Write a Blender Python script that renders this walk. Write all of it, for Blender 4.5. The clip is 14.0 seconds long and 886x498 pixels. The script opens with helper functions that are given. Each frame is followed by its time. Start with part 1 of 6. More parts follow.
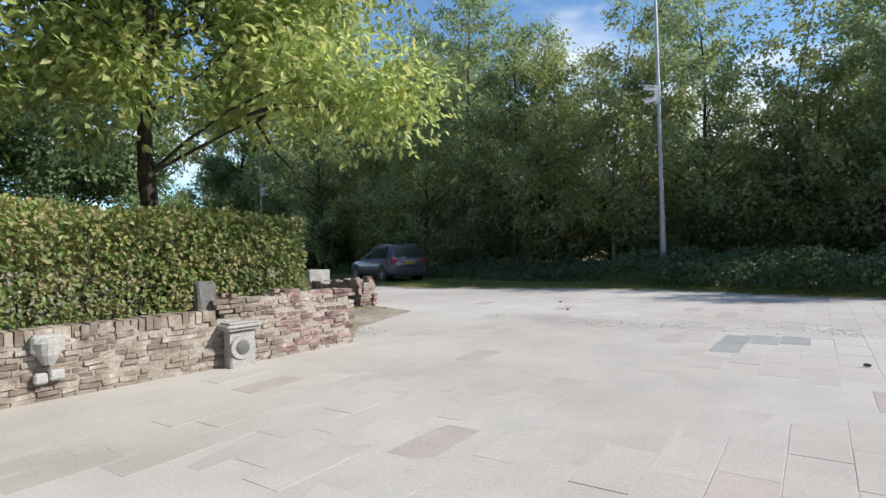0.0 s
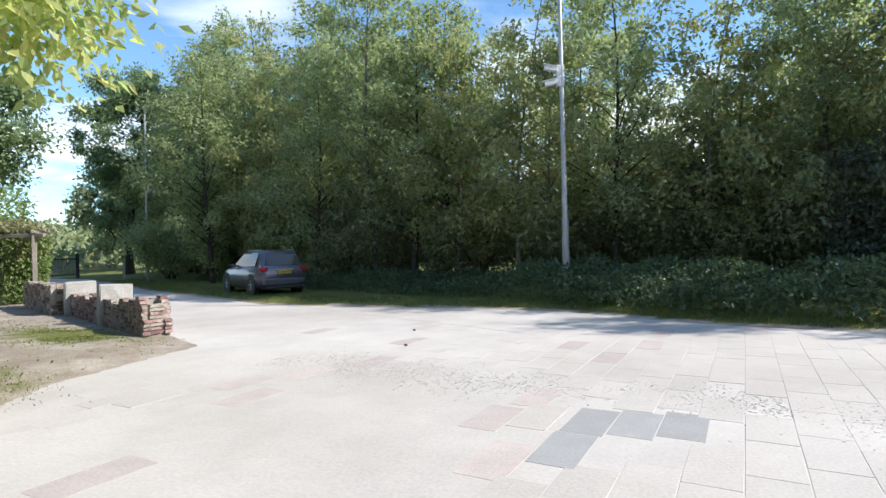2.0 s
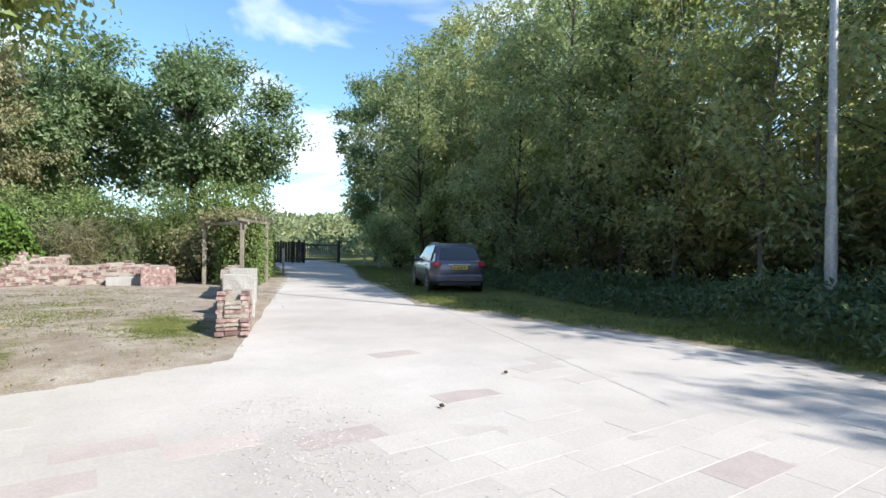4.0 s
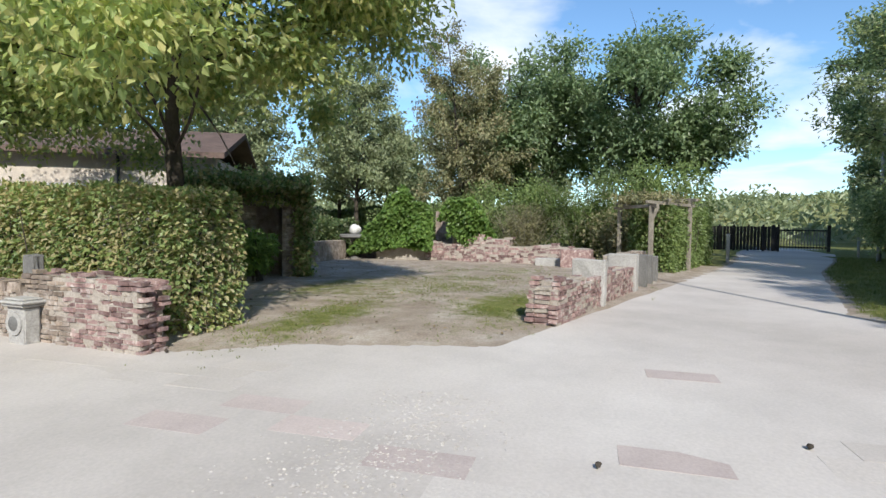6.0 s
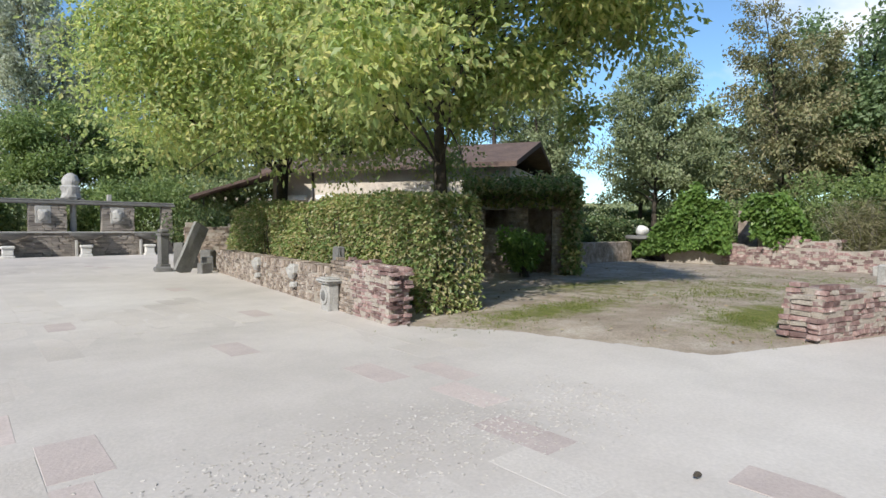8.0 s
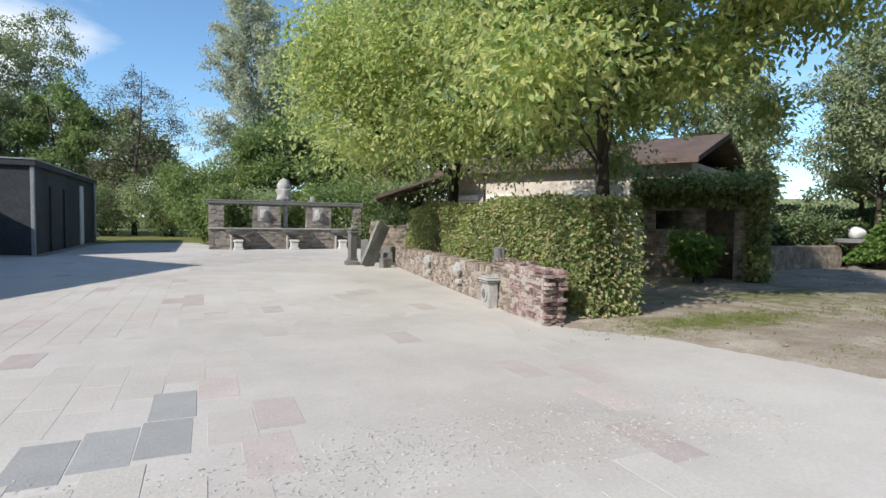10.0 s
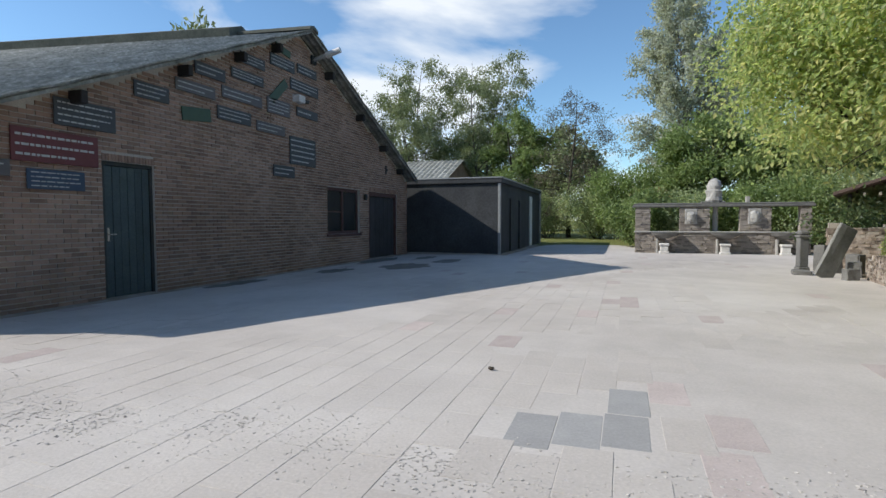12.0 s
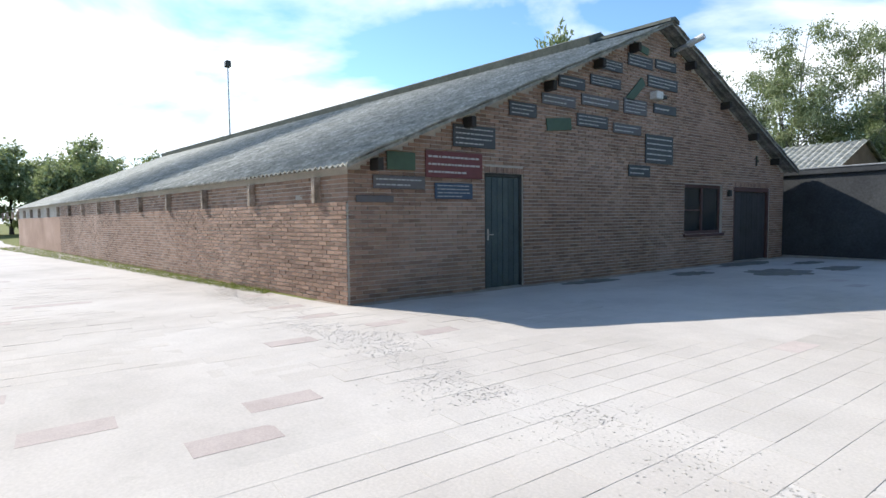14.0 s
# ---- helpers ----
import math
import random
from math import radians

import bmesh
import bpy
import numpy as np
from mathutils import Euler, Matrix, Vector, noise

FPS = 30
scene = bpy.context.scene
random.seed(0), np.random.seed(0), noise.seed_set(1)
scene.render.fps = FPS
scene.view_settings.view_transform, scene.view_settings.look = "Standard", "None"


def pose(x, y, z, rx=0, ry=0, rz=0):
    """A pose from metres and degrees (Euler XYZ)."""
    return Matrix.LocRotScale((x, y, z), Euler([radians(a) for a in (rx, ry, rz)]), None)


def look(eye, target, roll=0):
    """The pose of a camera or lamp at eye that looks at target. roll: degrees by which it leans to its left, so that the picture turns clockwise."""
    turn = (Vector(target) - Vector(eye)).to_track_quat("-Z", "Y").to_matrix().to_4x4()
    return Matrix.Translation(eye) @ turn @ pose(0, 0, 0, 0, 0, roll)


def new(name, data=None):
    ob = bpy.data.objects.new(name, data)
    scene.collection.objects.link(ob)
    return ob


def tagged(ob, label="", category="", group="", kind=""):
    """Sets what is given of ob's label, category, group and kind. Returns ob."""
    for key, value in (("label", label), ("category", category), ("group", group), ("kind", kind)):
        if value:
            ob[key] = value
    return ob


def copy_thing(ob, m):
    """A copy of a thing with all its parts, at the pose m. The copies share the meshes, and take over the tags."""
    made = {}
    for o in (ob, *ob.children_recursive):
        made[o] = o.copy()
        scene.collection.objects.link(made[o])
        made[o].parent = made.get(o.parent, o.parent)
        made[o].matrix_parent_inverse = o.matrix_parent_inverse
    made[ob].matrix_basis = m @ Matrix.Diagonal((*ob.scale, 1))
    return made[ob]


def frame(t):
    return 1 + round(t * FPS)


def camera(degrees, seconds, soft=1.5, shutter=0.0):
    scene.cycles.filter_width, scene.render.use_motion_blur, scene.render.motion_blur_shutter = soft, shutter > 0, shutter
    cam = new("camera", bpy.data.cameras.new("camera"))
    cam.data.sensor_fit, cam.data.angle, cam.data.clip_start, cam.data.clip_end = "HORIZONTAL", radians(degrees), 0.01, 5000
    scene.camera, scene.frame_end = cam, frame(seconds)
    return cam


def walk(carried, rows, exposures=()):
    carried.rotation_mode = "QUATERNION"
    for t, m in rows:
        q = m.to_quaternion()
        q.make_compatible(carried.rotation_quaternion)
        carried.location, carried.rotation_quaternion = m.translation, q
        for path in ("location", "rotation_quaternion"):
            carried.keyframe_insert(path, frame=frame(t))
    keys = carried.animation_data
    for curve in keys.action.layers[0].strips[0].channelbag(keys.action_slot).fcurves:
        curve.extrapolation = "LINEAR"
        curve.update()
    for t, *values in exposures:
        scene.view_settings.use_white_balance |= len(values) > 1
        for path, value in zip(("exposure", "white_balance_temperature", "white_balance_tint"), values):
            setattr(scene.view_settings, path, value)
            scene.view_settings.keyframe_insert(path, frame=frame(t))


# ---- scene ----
cam = camera(78.6, 14.0)
PATH = [
    (0, (7.767, 7.065, 1.186), (8.904, 5.419, 1.188), -1.8),
    (0.5, (7.811, 6.231, 1.212), (8.771, 4.476, 1.211), -1.7),
    (1, (7.772, 5.386, 1.244), (8.709, 3.619, 1.252), -1.7),
    (1.5, (7.684, 4.532, 1.235), (8.599, 2.753, 1.237), -1.7),
    (2, (7.605, 3.624, 1.234), (8.58, 1.878, 1.246), -1.4),
    (4.5, (7.995, -0.6, 1.31), (9.823, -1.411, 1.285), 1.0),
    (5, (8.108, -1.148, 1.302), (10.064, -1.563, 1.255), 1.2),
    (5.5, (8.352, -1.745, 1.318), (10.345, -1.585, 1.251), 1.0),
    (6, (8.549, -2.31, 1.294), (10.478, -1.785, 1.213), 0.8),
    (6.5, (8.747, -2.757, 1.243), (10.626, -2.077, 1.158), 0.5),
    (7, (8.857, -3.048, 1.237), (10.589, -2.051, 1.153), 0.9),
    (7.5, (8.839, -3.282, 1.235), (10.343, -1.967, 1.15), 0.7),
    (10, (8.81, -3.891, 1.328), (9.623, -2.066, 1.226), 0.9),
    (10.5, (8.731, -3.866, 1.321), (9.098, -1.903, 1.209), 0.6),
    (11, (8.682, -3.86, 1.317), (8.676, -1.863, 1.207), 0.3),
    (11.5, (8.651, -3.894, 1.351), (8.396, -1.914, 1.242), -0.3),
    (12, (8.561, -3.979, 1.385), (7.931, -2.084, 1.28), -0.1),
    (12.5, (8.473, -4.089, 1.399), (7.358, -2.433, 1.288), -0.5),
    (13, (8.474, -4.163, 1.437), (7.049, -2.764, 1.326), -0.8),
    (13.5, (8.529, -4.186, 1.476), (6.981, -2.924, 1.365), -0.8),
    (14, (8.592, -4.186, 1.496), (6.973, -3.017, 1.384), -0.6),
]
walk(cam, [(t, look(eye, target, roll)) for t, eye, target, roll in PATH],
     exposures=[(0.0, 0.22), (2.2, 0.68), (4.3, 0.72), (5.5, 0.34), (7.5, 0.2), (10.0, 0.22), (11.0, -0.06), (12.0, 0.0), (13.0, 0.36), (14.0, 0.6)])

# ---- world, sun ----
SUN_AZ, SUN_EL = radians(202.5), radians(36.6)      # direction towards the sun, from +x
sun_dir = Vector((math.cos(SUN_EL) * math.cos(SUN_AZ), math.cos(SUN_EL) * math.sin(SUN_AZ), math.sin(SUN_EL)))
world = bpy.data.worlds.new("world")
scene.world = world
world.use_nodes = True
wn, wl = world.node_tree.nodes, world.node_tree.links
wn.clear()
w_out, w_bg, w_sky = wn.new("ShaderNodeOutputWorld"), wn.new("ShaderNodeBackground"), wn.new("ShaderNodeTexSky")
w_sky.sky_type, w_sky.sun_disc = "NISHITA", False
w_sky.sun_elevation, w_sky.sun_rotation = SUN_EL, math.pi / 2 - SUN_AZ
w_sky.air_density, w_sky.dust_density, w_sky.ozone_density = 1.0, 0.15, 2.2
w_co, w_sep = wn.new("ShaderNodeTexCoord"), wn.new("ShaderNodeSeparateXYZ")
w_zc, w_div = wn.new("ShaderNodeMath"), wn.new("ShaderNodeVectorMath")
w_zc.operation, w_zc.inputs[1].default_value = "ADD", 0.18
w_div.operation = "DIVIDE"
w_comb = wn.new("ShaderNodeCombineXYZ")
w_no, w_rp, w_mx = wn.new("ShaderNodeTexNoise"), wn.new("ShaderNodeValToRGB"), wn.new("ShaderNodeMixRGB")
w_no.inputs["Scale"].default_value, w_no.inputs["Detail"].default_value = 1.15, 7
w_no.inputs["Roughness"].default_value, w_no.inputs["Distortion"].default_value = 0.52, 0.3
w_rp.color_ramp.elements[0].position, w_rp.color_ramp.elements[1].position = 0.56, 0.72
wl.new(w_co.outputs["Generated"], w_sep.inputs[0])
wl.new(w_sep.outputs["Z"], w_zc.inputs[0])
for i in range(3):
    wl.new(w_zc.outputs[0], w_comb.inputs[i])
wl.new(w_co.outputs["Generated"], w_div.inputs[0])
wl.new(w_comb.outputs[0], w_div.inputs[1])
wl.new(w_div.outputs[0], w_no.inputs["Vector"])
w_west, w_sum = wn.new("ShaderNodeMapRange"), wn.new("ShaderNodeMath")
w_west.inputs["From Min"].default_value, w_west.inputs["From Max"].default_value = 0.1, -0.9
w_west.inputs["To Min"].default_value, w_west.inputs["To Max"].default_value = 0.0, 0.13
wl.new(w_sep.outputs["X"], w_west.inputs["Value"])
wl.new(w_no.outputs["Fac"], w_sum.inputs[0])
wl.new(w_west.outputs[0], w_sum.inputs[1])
w_low, w_sum2 = wn.new("ShaderNodeMapRange"), wn.new("ShaderNodeMath")     # cloud banks stand thicker towards the horizon
w_low.inputs["From Min"].default_value, w_low.inputs["From Max"].default_value = 0.34, 0.06
w_low.inputs["To Min"].default_value, w_low.inputs["To Max"].default_value = 0.0, 0.11
wl.new(w_sep.outputs["Z"], w_low.inputs["Value"])
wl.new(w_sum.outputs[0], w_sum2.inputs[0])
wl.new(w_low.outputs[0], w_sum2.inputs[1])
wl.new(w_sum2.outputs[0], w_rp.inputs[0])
wl.new(w_rp.outputs[0], w_mx.inputs[0])
w_tint = wn.new("ShaderNodeMixRGB")
w_tint.blend_type, w_tint.inputs[0].default_value, w_tint.inputs[2].default_value = "MULTIPLY", 1.0, (0.82, 1.0, 1.1, 1)
wl.new(w_sky.outputs[0], w_tint.inputs[1])
wl.new(w_tint.outputs[0], w_mx.inputs[1])
w_mx.inputs[2].default_value = (6.0, 6.4, 6.9, 1)
wl.new(w_mx.outputs[0], w_bg.inputs[0])
w_bg.inputs[1].default_value = 0.15
wl.new(w_bg.outputs[0], w_out.inputs[0])
sun = new("sun", bpy.data.lights.new("sun", "SUN"))
sun.data.energy, sun.data.angle, sun.data.color = 4.9, radians(0.55), (1.0, 0.955, 0.88)
sun.matrix_world = look(sun_dir * 80, (0, 0, 0))


# ---- materials ----
def nodes_of(name):
    m = bpy.data.materials.new(name)
    m.use_nodes = True
    n, l = m.node_tree.nodes, m.node_tree.links
    return m, n, l, n["Principled BSDF"]


def ramp(n, stops):
    r = n.new("ShaderNodeValToRGB")
    e = r.color_ramp.elements
    while len(e) < len(stops):
        e.new(0.5)
    for el, (p, c) in zip(e, stops):
        el.position, el.color = p, (*c, 1)
    return r


def noise_tex(n, l, co, scale, detail=6, rough=0.6):
    t = n.new("ShaderNodeTexNoise")
    t.inputs["Scale"].default_value, t.inputs["Detail"].default_value, t.inputs["Roughness"].default_value = scale, detail, rough
    l.new(co, t.inputs["Vector"])
    return t.outputs["Fac"]


def mixc(n, l, mode, fac, a, b):
    m = n.new("ShaderNodeMixRGB")
    m.blend_type = mode
    for i, v in enumerate((fac, a, b)):
        if isinstance(v, (int, float)):
            m.inputs[i].default_value = v if i == 0 else (v, v, v, 1)
        elif isinstance(v, tuple):
            m.inputs[i].default_value = (*v, 1)
        else:
            l.new(v, m.inputs[i])
    return m.outputs[0]


def surface(name, colours, big=0.6, fine=30, rough=0.85, bump=0.3, metal=0.0, vary="", spread=0.35, dist=0.02, stain=0.35, grit=0.28):
    """A weathered surface: colours by a broad noise, fine grain, stains, and relief; vary 'object' or 'island' shifts piece by piece."""
    m, n, l, b = nodes_of(name)
    co = n.new("ShaderNodeNewGeometry").outputs["Position"]
    broad, grain = noise_tex(n, l, co, big), noise_tex(n, l, co, fine, 4)
    k = len(colours)
    r = ramp(n, [(0.3 + 0.4 * i / max(1, k - 1), c) for i, c in enumerate(colours)])
    l.new(broad, r.inputs[0])
    col = r.outputs[0]
    g = ramp(n, [(0.3, (1 - grit,) * 3), (0.7, (1 + grit * 0.4,) * 3)])
    l.new(grain, g.inputs[0])
    col = mixc(n, l, "MULTIPLY", 1.0, col, g.outputs[0])
    if stain:
        s = ramp(n, [(0.35, (0.55, 0.55, 0.55)), (0.6, (1, 1, 1))])
        l.new(noise_tex(n, l, co, big * 3.7, 8, 0.7), s.inputs[0])
        col = mixc(n, l, "MULTIPLY", stain, col, s.outputs[0])
    if vary:
        src = n.new("ShaderNodeObjectInfo").outputs["Random"] if vary == "object" else n.new("ShaderNodeNewGeometry").outputs["Random Per Island"]
        v = ramp(n, [(0.0, (1 - spread, 1 - spread * 1.05, 1 - spread * 1.05)), (0.5, (1, 1, 1)), (1.0, (1 + spread * 0.6, 1 + spread * 0.55, 1 + spread * 0.5))])
        l.new(src, v.inputs[0])
        col = mixc(n, l, "MULTIPLY", 1.0, col, v.outputs[0])
    l.new(col, b.inputs["Base Color"])
    b.inputs["Roughness"].default_value, b.inputs["Metallic"].default_value = rough, metal
    b.inputs["Specular IOR Level"].default_value = 0.3
    if bump:
        bp = n.new("ShaderNodeBump")
        bp.inputs["Strength"].default_value, bp.inputs["Distance"].default_value = bump, dist
        l.new(grain, bp.inputs["Height"])
        l.new(bp.outputs[0], b.inputs["Normal"])
    return m


def leaf(name, stops, gloss=0.45, through_light=0.35):
    m, n, l, b = nodes_of(name)
    mean = [sum(c) / 3 for c in stops]                    # dusty late-summer leaves, less than fully saturated
    stops = [tuple(v * 0.86 + g * 0.14 for v in c) for c, g in zip(stops, mean)]
    r = ramp(n, [(i / max(1, len(stops) - 1), c) for i, c in enumerate(stops)])
    l.new(n.new("ShaderNodeNewGeometry").outputs["Random Per Island"], r.inputs[0])
    co = n.new("ShaderNodeNewGeometry").outputs["Position"]
    br = ramp(n, [(0.3, (0.7, 0.72, 0.7)), (0.7, (1.2, 1.18, 1.1))])
    l.new(noise_tex(n, l, co, 0.9, 3), br.inputs[0])
    col = mixc(n, l, "MULTIPLY", 1.0, r.outputs[0], br.outputs[0])
    l.new(col, b.inputs["Base Color"])
    b.inputs["Roughness"].default_value = gloss
    b.inputs["Specular IOR Level"].default_value = 0.35
    t, mx = n.new("ShaderNodeBsdfTranslucent"), n.new("ShaderNodeMixShader")
    l.new(mixc(n, l, "MULTIPLY", 1.0, col, (1.3, 1.32, 1.0)), t.inputs["Color"])
    mx.inputs[0].default_value = through_light
    l.new(b.outputs[0], mx.inputs[1])
    l.new(t.outputs[0], mx.inputs[2])
    l.new(mx.outputs[0], n["Material Output"].inputs["Surface"])
    return m


M = {}
M["paver"] = surface("pale_concrete_paver", [(0.43, 0.39, 0.355), (0.52, 0.478, 0.44), (0.575, 0.537, 0.50)], 0.25, 45, 0.92, 0.35, vary="object", spread=0.035, dist=0.008, stain=0.22, grit=0.12)
M["paver_field"] = surface("pale_concrete_paver_field", [(0.43, 0.39, 0.355), (0.52, 0.478, 0.44), (0.575, 0.537, 0.50)], 0.25, 45, 0.92, 0.35, vary="island", spread=0.035, dist=0.008, stain=0.22, grit=0.12)
M["paver_red"] = surface("reddish_paver", [(0.475, 0.405, 0.378), (0.525, 0.455, 0.428)], 0.9, 50, 0.92, 0.35, vary="object", spread=0.12, dist=0.008, stain=0.25, grit=0.12)
M["paver_grey"] = surface("slate_grey_paver", [(0.33, 0.325, 0.32), (0.40, 0.395, 0.39)], 0.9, 50, 0.9, 0.3, vary="object", spread=0.08, dist=0.008, stain=0.2, grit=0.12)
M["road"] = surface("dusty_sand_road", [(0.43, 0.392, 0.358), (0.525, 0.485, 0.45), (0.585, 0.548, 0.513)], 0.22, 38, 0.95, 0.22, dist=0.008, stain=0.3, grit=0.1)
M["gravel"] = surface("broken_gravel", [(0.52, 0.485, 0.45), (0.62, 0.585, 0.55)], 3, 60, 0.95, 0.5, vary="island", spread=0.12)
M["brick"] = surface("brown_red_brick", [(0.27, 0.172, 0.128), (0.35, 0.232, 0.177), (0.425, 0.295, 0.232)], 0.5, 70, 0.9, 0.4, vary="island", spread=0.34, dist=0.006, stain=0.2)
M["brick_p"] = surface("brown_red_brick_piece", [(0.27, 0.172, 0.128), (0.35, 0.232, 0.177), (0.425, 0.295, 0.232)], 0.5, 70, 0.9, 0.4, vary="object", spread=0.34, dist=0.006, stain=0.2)
M["mortar"] = surface("grey_mortar", [(0.50, 0.46, 0.41), (0.62, 0.575, 0.52)], 0.8, 60, 0.95, 0.4, dist=0.01)
M["old_brick"] = surface("weathered_pink_brick", [(0.165, 0.105, 0.10), (0.27, 0.175, 0.165), (0.37, 0.27, 0.25), (0.60, 0.55, 0.51)], 9.0, 60, 0.93, 0.7, vary="object", spread=0.45, dist=0.012, stain=0.4)
M["old_brick_f"] = surface("weathered_pink_brick_field", [(0.165, 0.105, 0.10), (0.27, 0.175, 0.165), (0.37, 0.27, 0.25), (0.60, 0.55, 0.51)], 9.0, 60, 0.93, 0.7, vary="island", spread=0.45, dist=0.012, stain=0.4)
M["mossy_brick"] = surface("mossy_brown_brick", [(0.17, 0.14, 0.11), (0.29, 0.235, 0.19), (0.38, 0.32, 0.275), (0.55, 0.50, 0.44)], 6.0, 60, 0.95, 0.6, vary="object", spread=0.45, dist=0.012, stain=0.4)
M["mossy_f"] = surface("mossy_brown_brick_field", [(0.17, 0.14, 0.11), (0.29, 0.235, 0.19), (0.38, 0.32, 0.275), (0.55, 0.50, 0.44)], 6.0, 60, 0.95, 0.6, vary="island", spread=0.4, dist=0.012, stain=0.4)
M["grey_brick"] = surface("grey_stone_brick", [(0.27, 0.24, 0.21), (0.38, 0.34, 0.30)], 1.2, 50, 0.93, 0.6, vary="object", spread=0.35, dist=0.012)
M["lime"] = surface("crumbly_lime_mortar", [(0.36, 0.32, 0.27), (0.48, 0.43, 0.38)], 2.0, 40, 0.97, 0.7, dist=0.02)
M["stone"] = surface("pale_grey_stone", [(0.36, 0.35, 0.33), (0.48, 0.47, 0.45)], 1.5, 40, 0.9, 0.5, dist=0.012)
M["dark_stone"] = surface("dark_grey_stone", [(0.14, 0.14, 0.135), (0.22, 0.215, 0.205)], 1.5, 40, 0.88, 0.5, dist=0.012)
M["slab_stone"] = surface("worn_grey_slab", [(0.22, 0.22, 0.21), (0.32, 0.315, 0.30)], 1.5, 40, 0.88, 0.5, dist=0.012)
M["white_stone"] = surface("whitewashed_stone", [(0.62, 0.60, 0.57), (0.76, 0.75, 0.72)], 2, 40, 0.9, 0.4, dist=0.01)
M["roof"] = surface("lichen_grey_fibre_cement", [(0.20, 0.21, 0.185), (0.33, 0.335, 0.30), (0.50, 0.50, 0.46)], 2.4, 12, 0.95, 0.6, dist=0.012, stain=0.75, grit=0.4)
M["ridge"] = surface("olive_ridge_cap", [(0.09, 0.10, 0.085), (0.16, 0.165, 0.14)], 1.5, 20, 0.85, 0.3)
M["dark_wood"] = surface("tarred_timber", [(0.03, 0.028, 0.026), (0.055, 0.05, 0.046)], 1.5, 25, 0.8, 0.3)
M["door"] = surface("blue_green_painted_planks", [(0.06, 0.085, 0.088), (0.085, 0.115, 0.118)], 1.2, 30, 0.6, 0.2, vary="object", spread=0.15)
M["gate_planks"] = surface("dark_grey_brown_planks", [(0.05, 0.05, 0.053), (0.078, 0.077, 0.08)], 1.2, 30, 0.65, 0.2, vary="object", spread=0.15)
M["frame"] = surface("dark_painted_frame", [(0.035, 0.04, 0.04), (0.055, 0.06, 0.06)], 2, 30, 0.55, 0.15)
M["maroon"] = surface("maroon_frame", [(0.10, 0.05, 0.045), (0.14, 0.075, 0.065)], 2, 30, 0.6, 0.2)
M["shed"] = surface("charcoal_sheet_cladding", [(0.042, 0.045, 0.05), (0.075, 0.08, 0.085)], 0.6, 15, 0.75, 0.15, stain=0.4)
M["shed_trim"] = surface("grey_metal_trim", [(0.36, 0.37, 0.37), (0.46, 0.47, 0.47)], 1.5, 30, 0.5, 0.1, metal=0.3)
M["steel"] = surface("galvanised_steel", [(0.42, 0.43, 0.44), (0.52, 0.53, 0.54)], 2.0, 30, 0.5, 0.1, metal=0.55)
M["white_paint"] = surface("white_paint", [(0.70, 0.70, 0.69), (0.80, 0.80, 0.79)], 2, 30, 0.5, 0.1)
M["chrome"] = surface("brushed_metal", [(0.55, 0.55, 0.55), (0.62, 0.62, 0.62)], 2, 30, 0.3, 0.05, metal=0.9)
M["house_brick"] = surface("cream_brick", [(0.50, 0.44, 0.38), (0.60, 0.54, 0.47)], 0.8, 40, 0.9, 0.4, vary="island", spread=0.12)
M["tile_roof"] = surface("brown_roof_tile", [(0.10, 0.07, 0.06), (0.17, 0.12, 0.10)], 1.2, 25, 0.85, 0.4, stain=0.5)
M["bark"] = surface("dark_bark", [(0.045, 0.038, 0.03), (0.09, 0.075, 0.06)], 3, 25, 0.95, 0.8, dist=0.02)
M["pale_bark"] = surface("grey_bark", [(0.13, 0.12, 0.105), (0.24, 0.225, 0.20)], 3, 25, 0.93, 0.6, dist=0.015)
M["post_wood"] = surface("weathered_post", [(0.22, 0.20, 0.16), (0.33, 0.30, 0.25)], 3, 30, 0.92, 0.4)
M["walnut"] = leaf("walnut_leaf", [(0.25, 0.35, 0.14), (0.34, 0.44, 0.17), (0.43, 0.51, 0.20), (0.51, 0.55, 0.22), (0.62, 0.58, 0.27)], 0.42, 0.6)
M["forest"] = leaf("woodland_leaf", [(0.20, 0.27, 0.14), (0.29, 0.365, 0.185), (0.37, 0.44, 0.225), (0.46, 0.49, 0.27)], 0.45, 0.5)
M["forest2"] = leaf("yellowing_leaf", [(0.22, 0.28, 0.13), (0.31, 0.37, 0.165), (0.38, 0.40, 0.18), (0.47, 0.42, 0.21)], 0.45, 0.5)
M["birch"] = leaf("birch_leaf", [(0.17, 0.22, 0.11), (0.25, 0.30, 0.15), (0.32, 0.36, 0.20)], 0.45, 0.3)
M["willow"] = leaf("silver_leaf", [(0.34, 0.37, 0.32), (0.44, 0.47, 0.41), (0.52, 0.54, 0.48)], 0.5, 0.45)
M["oak"] = leaf("oak_leaf", [(0.14, 0.22, 0.11), (0.20, 0.29, 0.14), (0.26, 0.35, 0.18)], 0.42, 0.4)
M["rowan"] = leaf("bronze_green_leaf", [(0.20, 0.22, 0.11), (0.27, 0.27, 0.13), (0.34, 0.29, 0.16)], 0.5, 0.3)
M["pine"] = leaf("pine_needle", [(0.06, 0.09, 0.055), (0.10, 0.135, 0.08)], 0.55, 0.1)
M["dry_tree"] = leaf("brown_needle", [(0.10, 0.085, 0.055), (0.16, 0.13, 0.085), (0.09, 0.10, 0.05)], 0.6, 0.15)
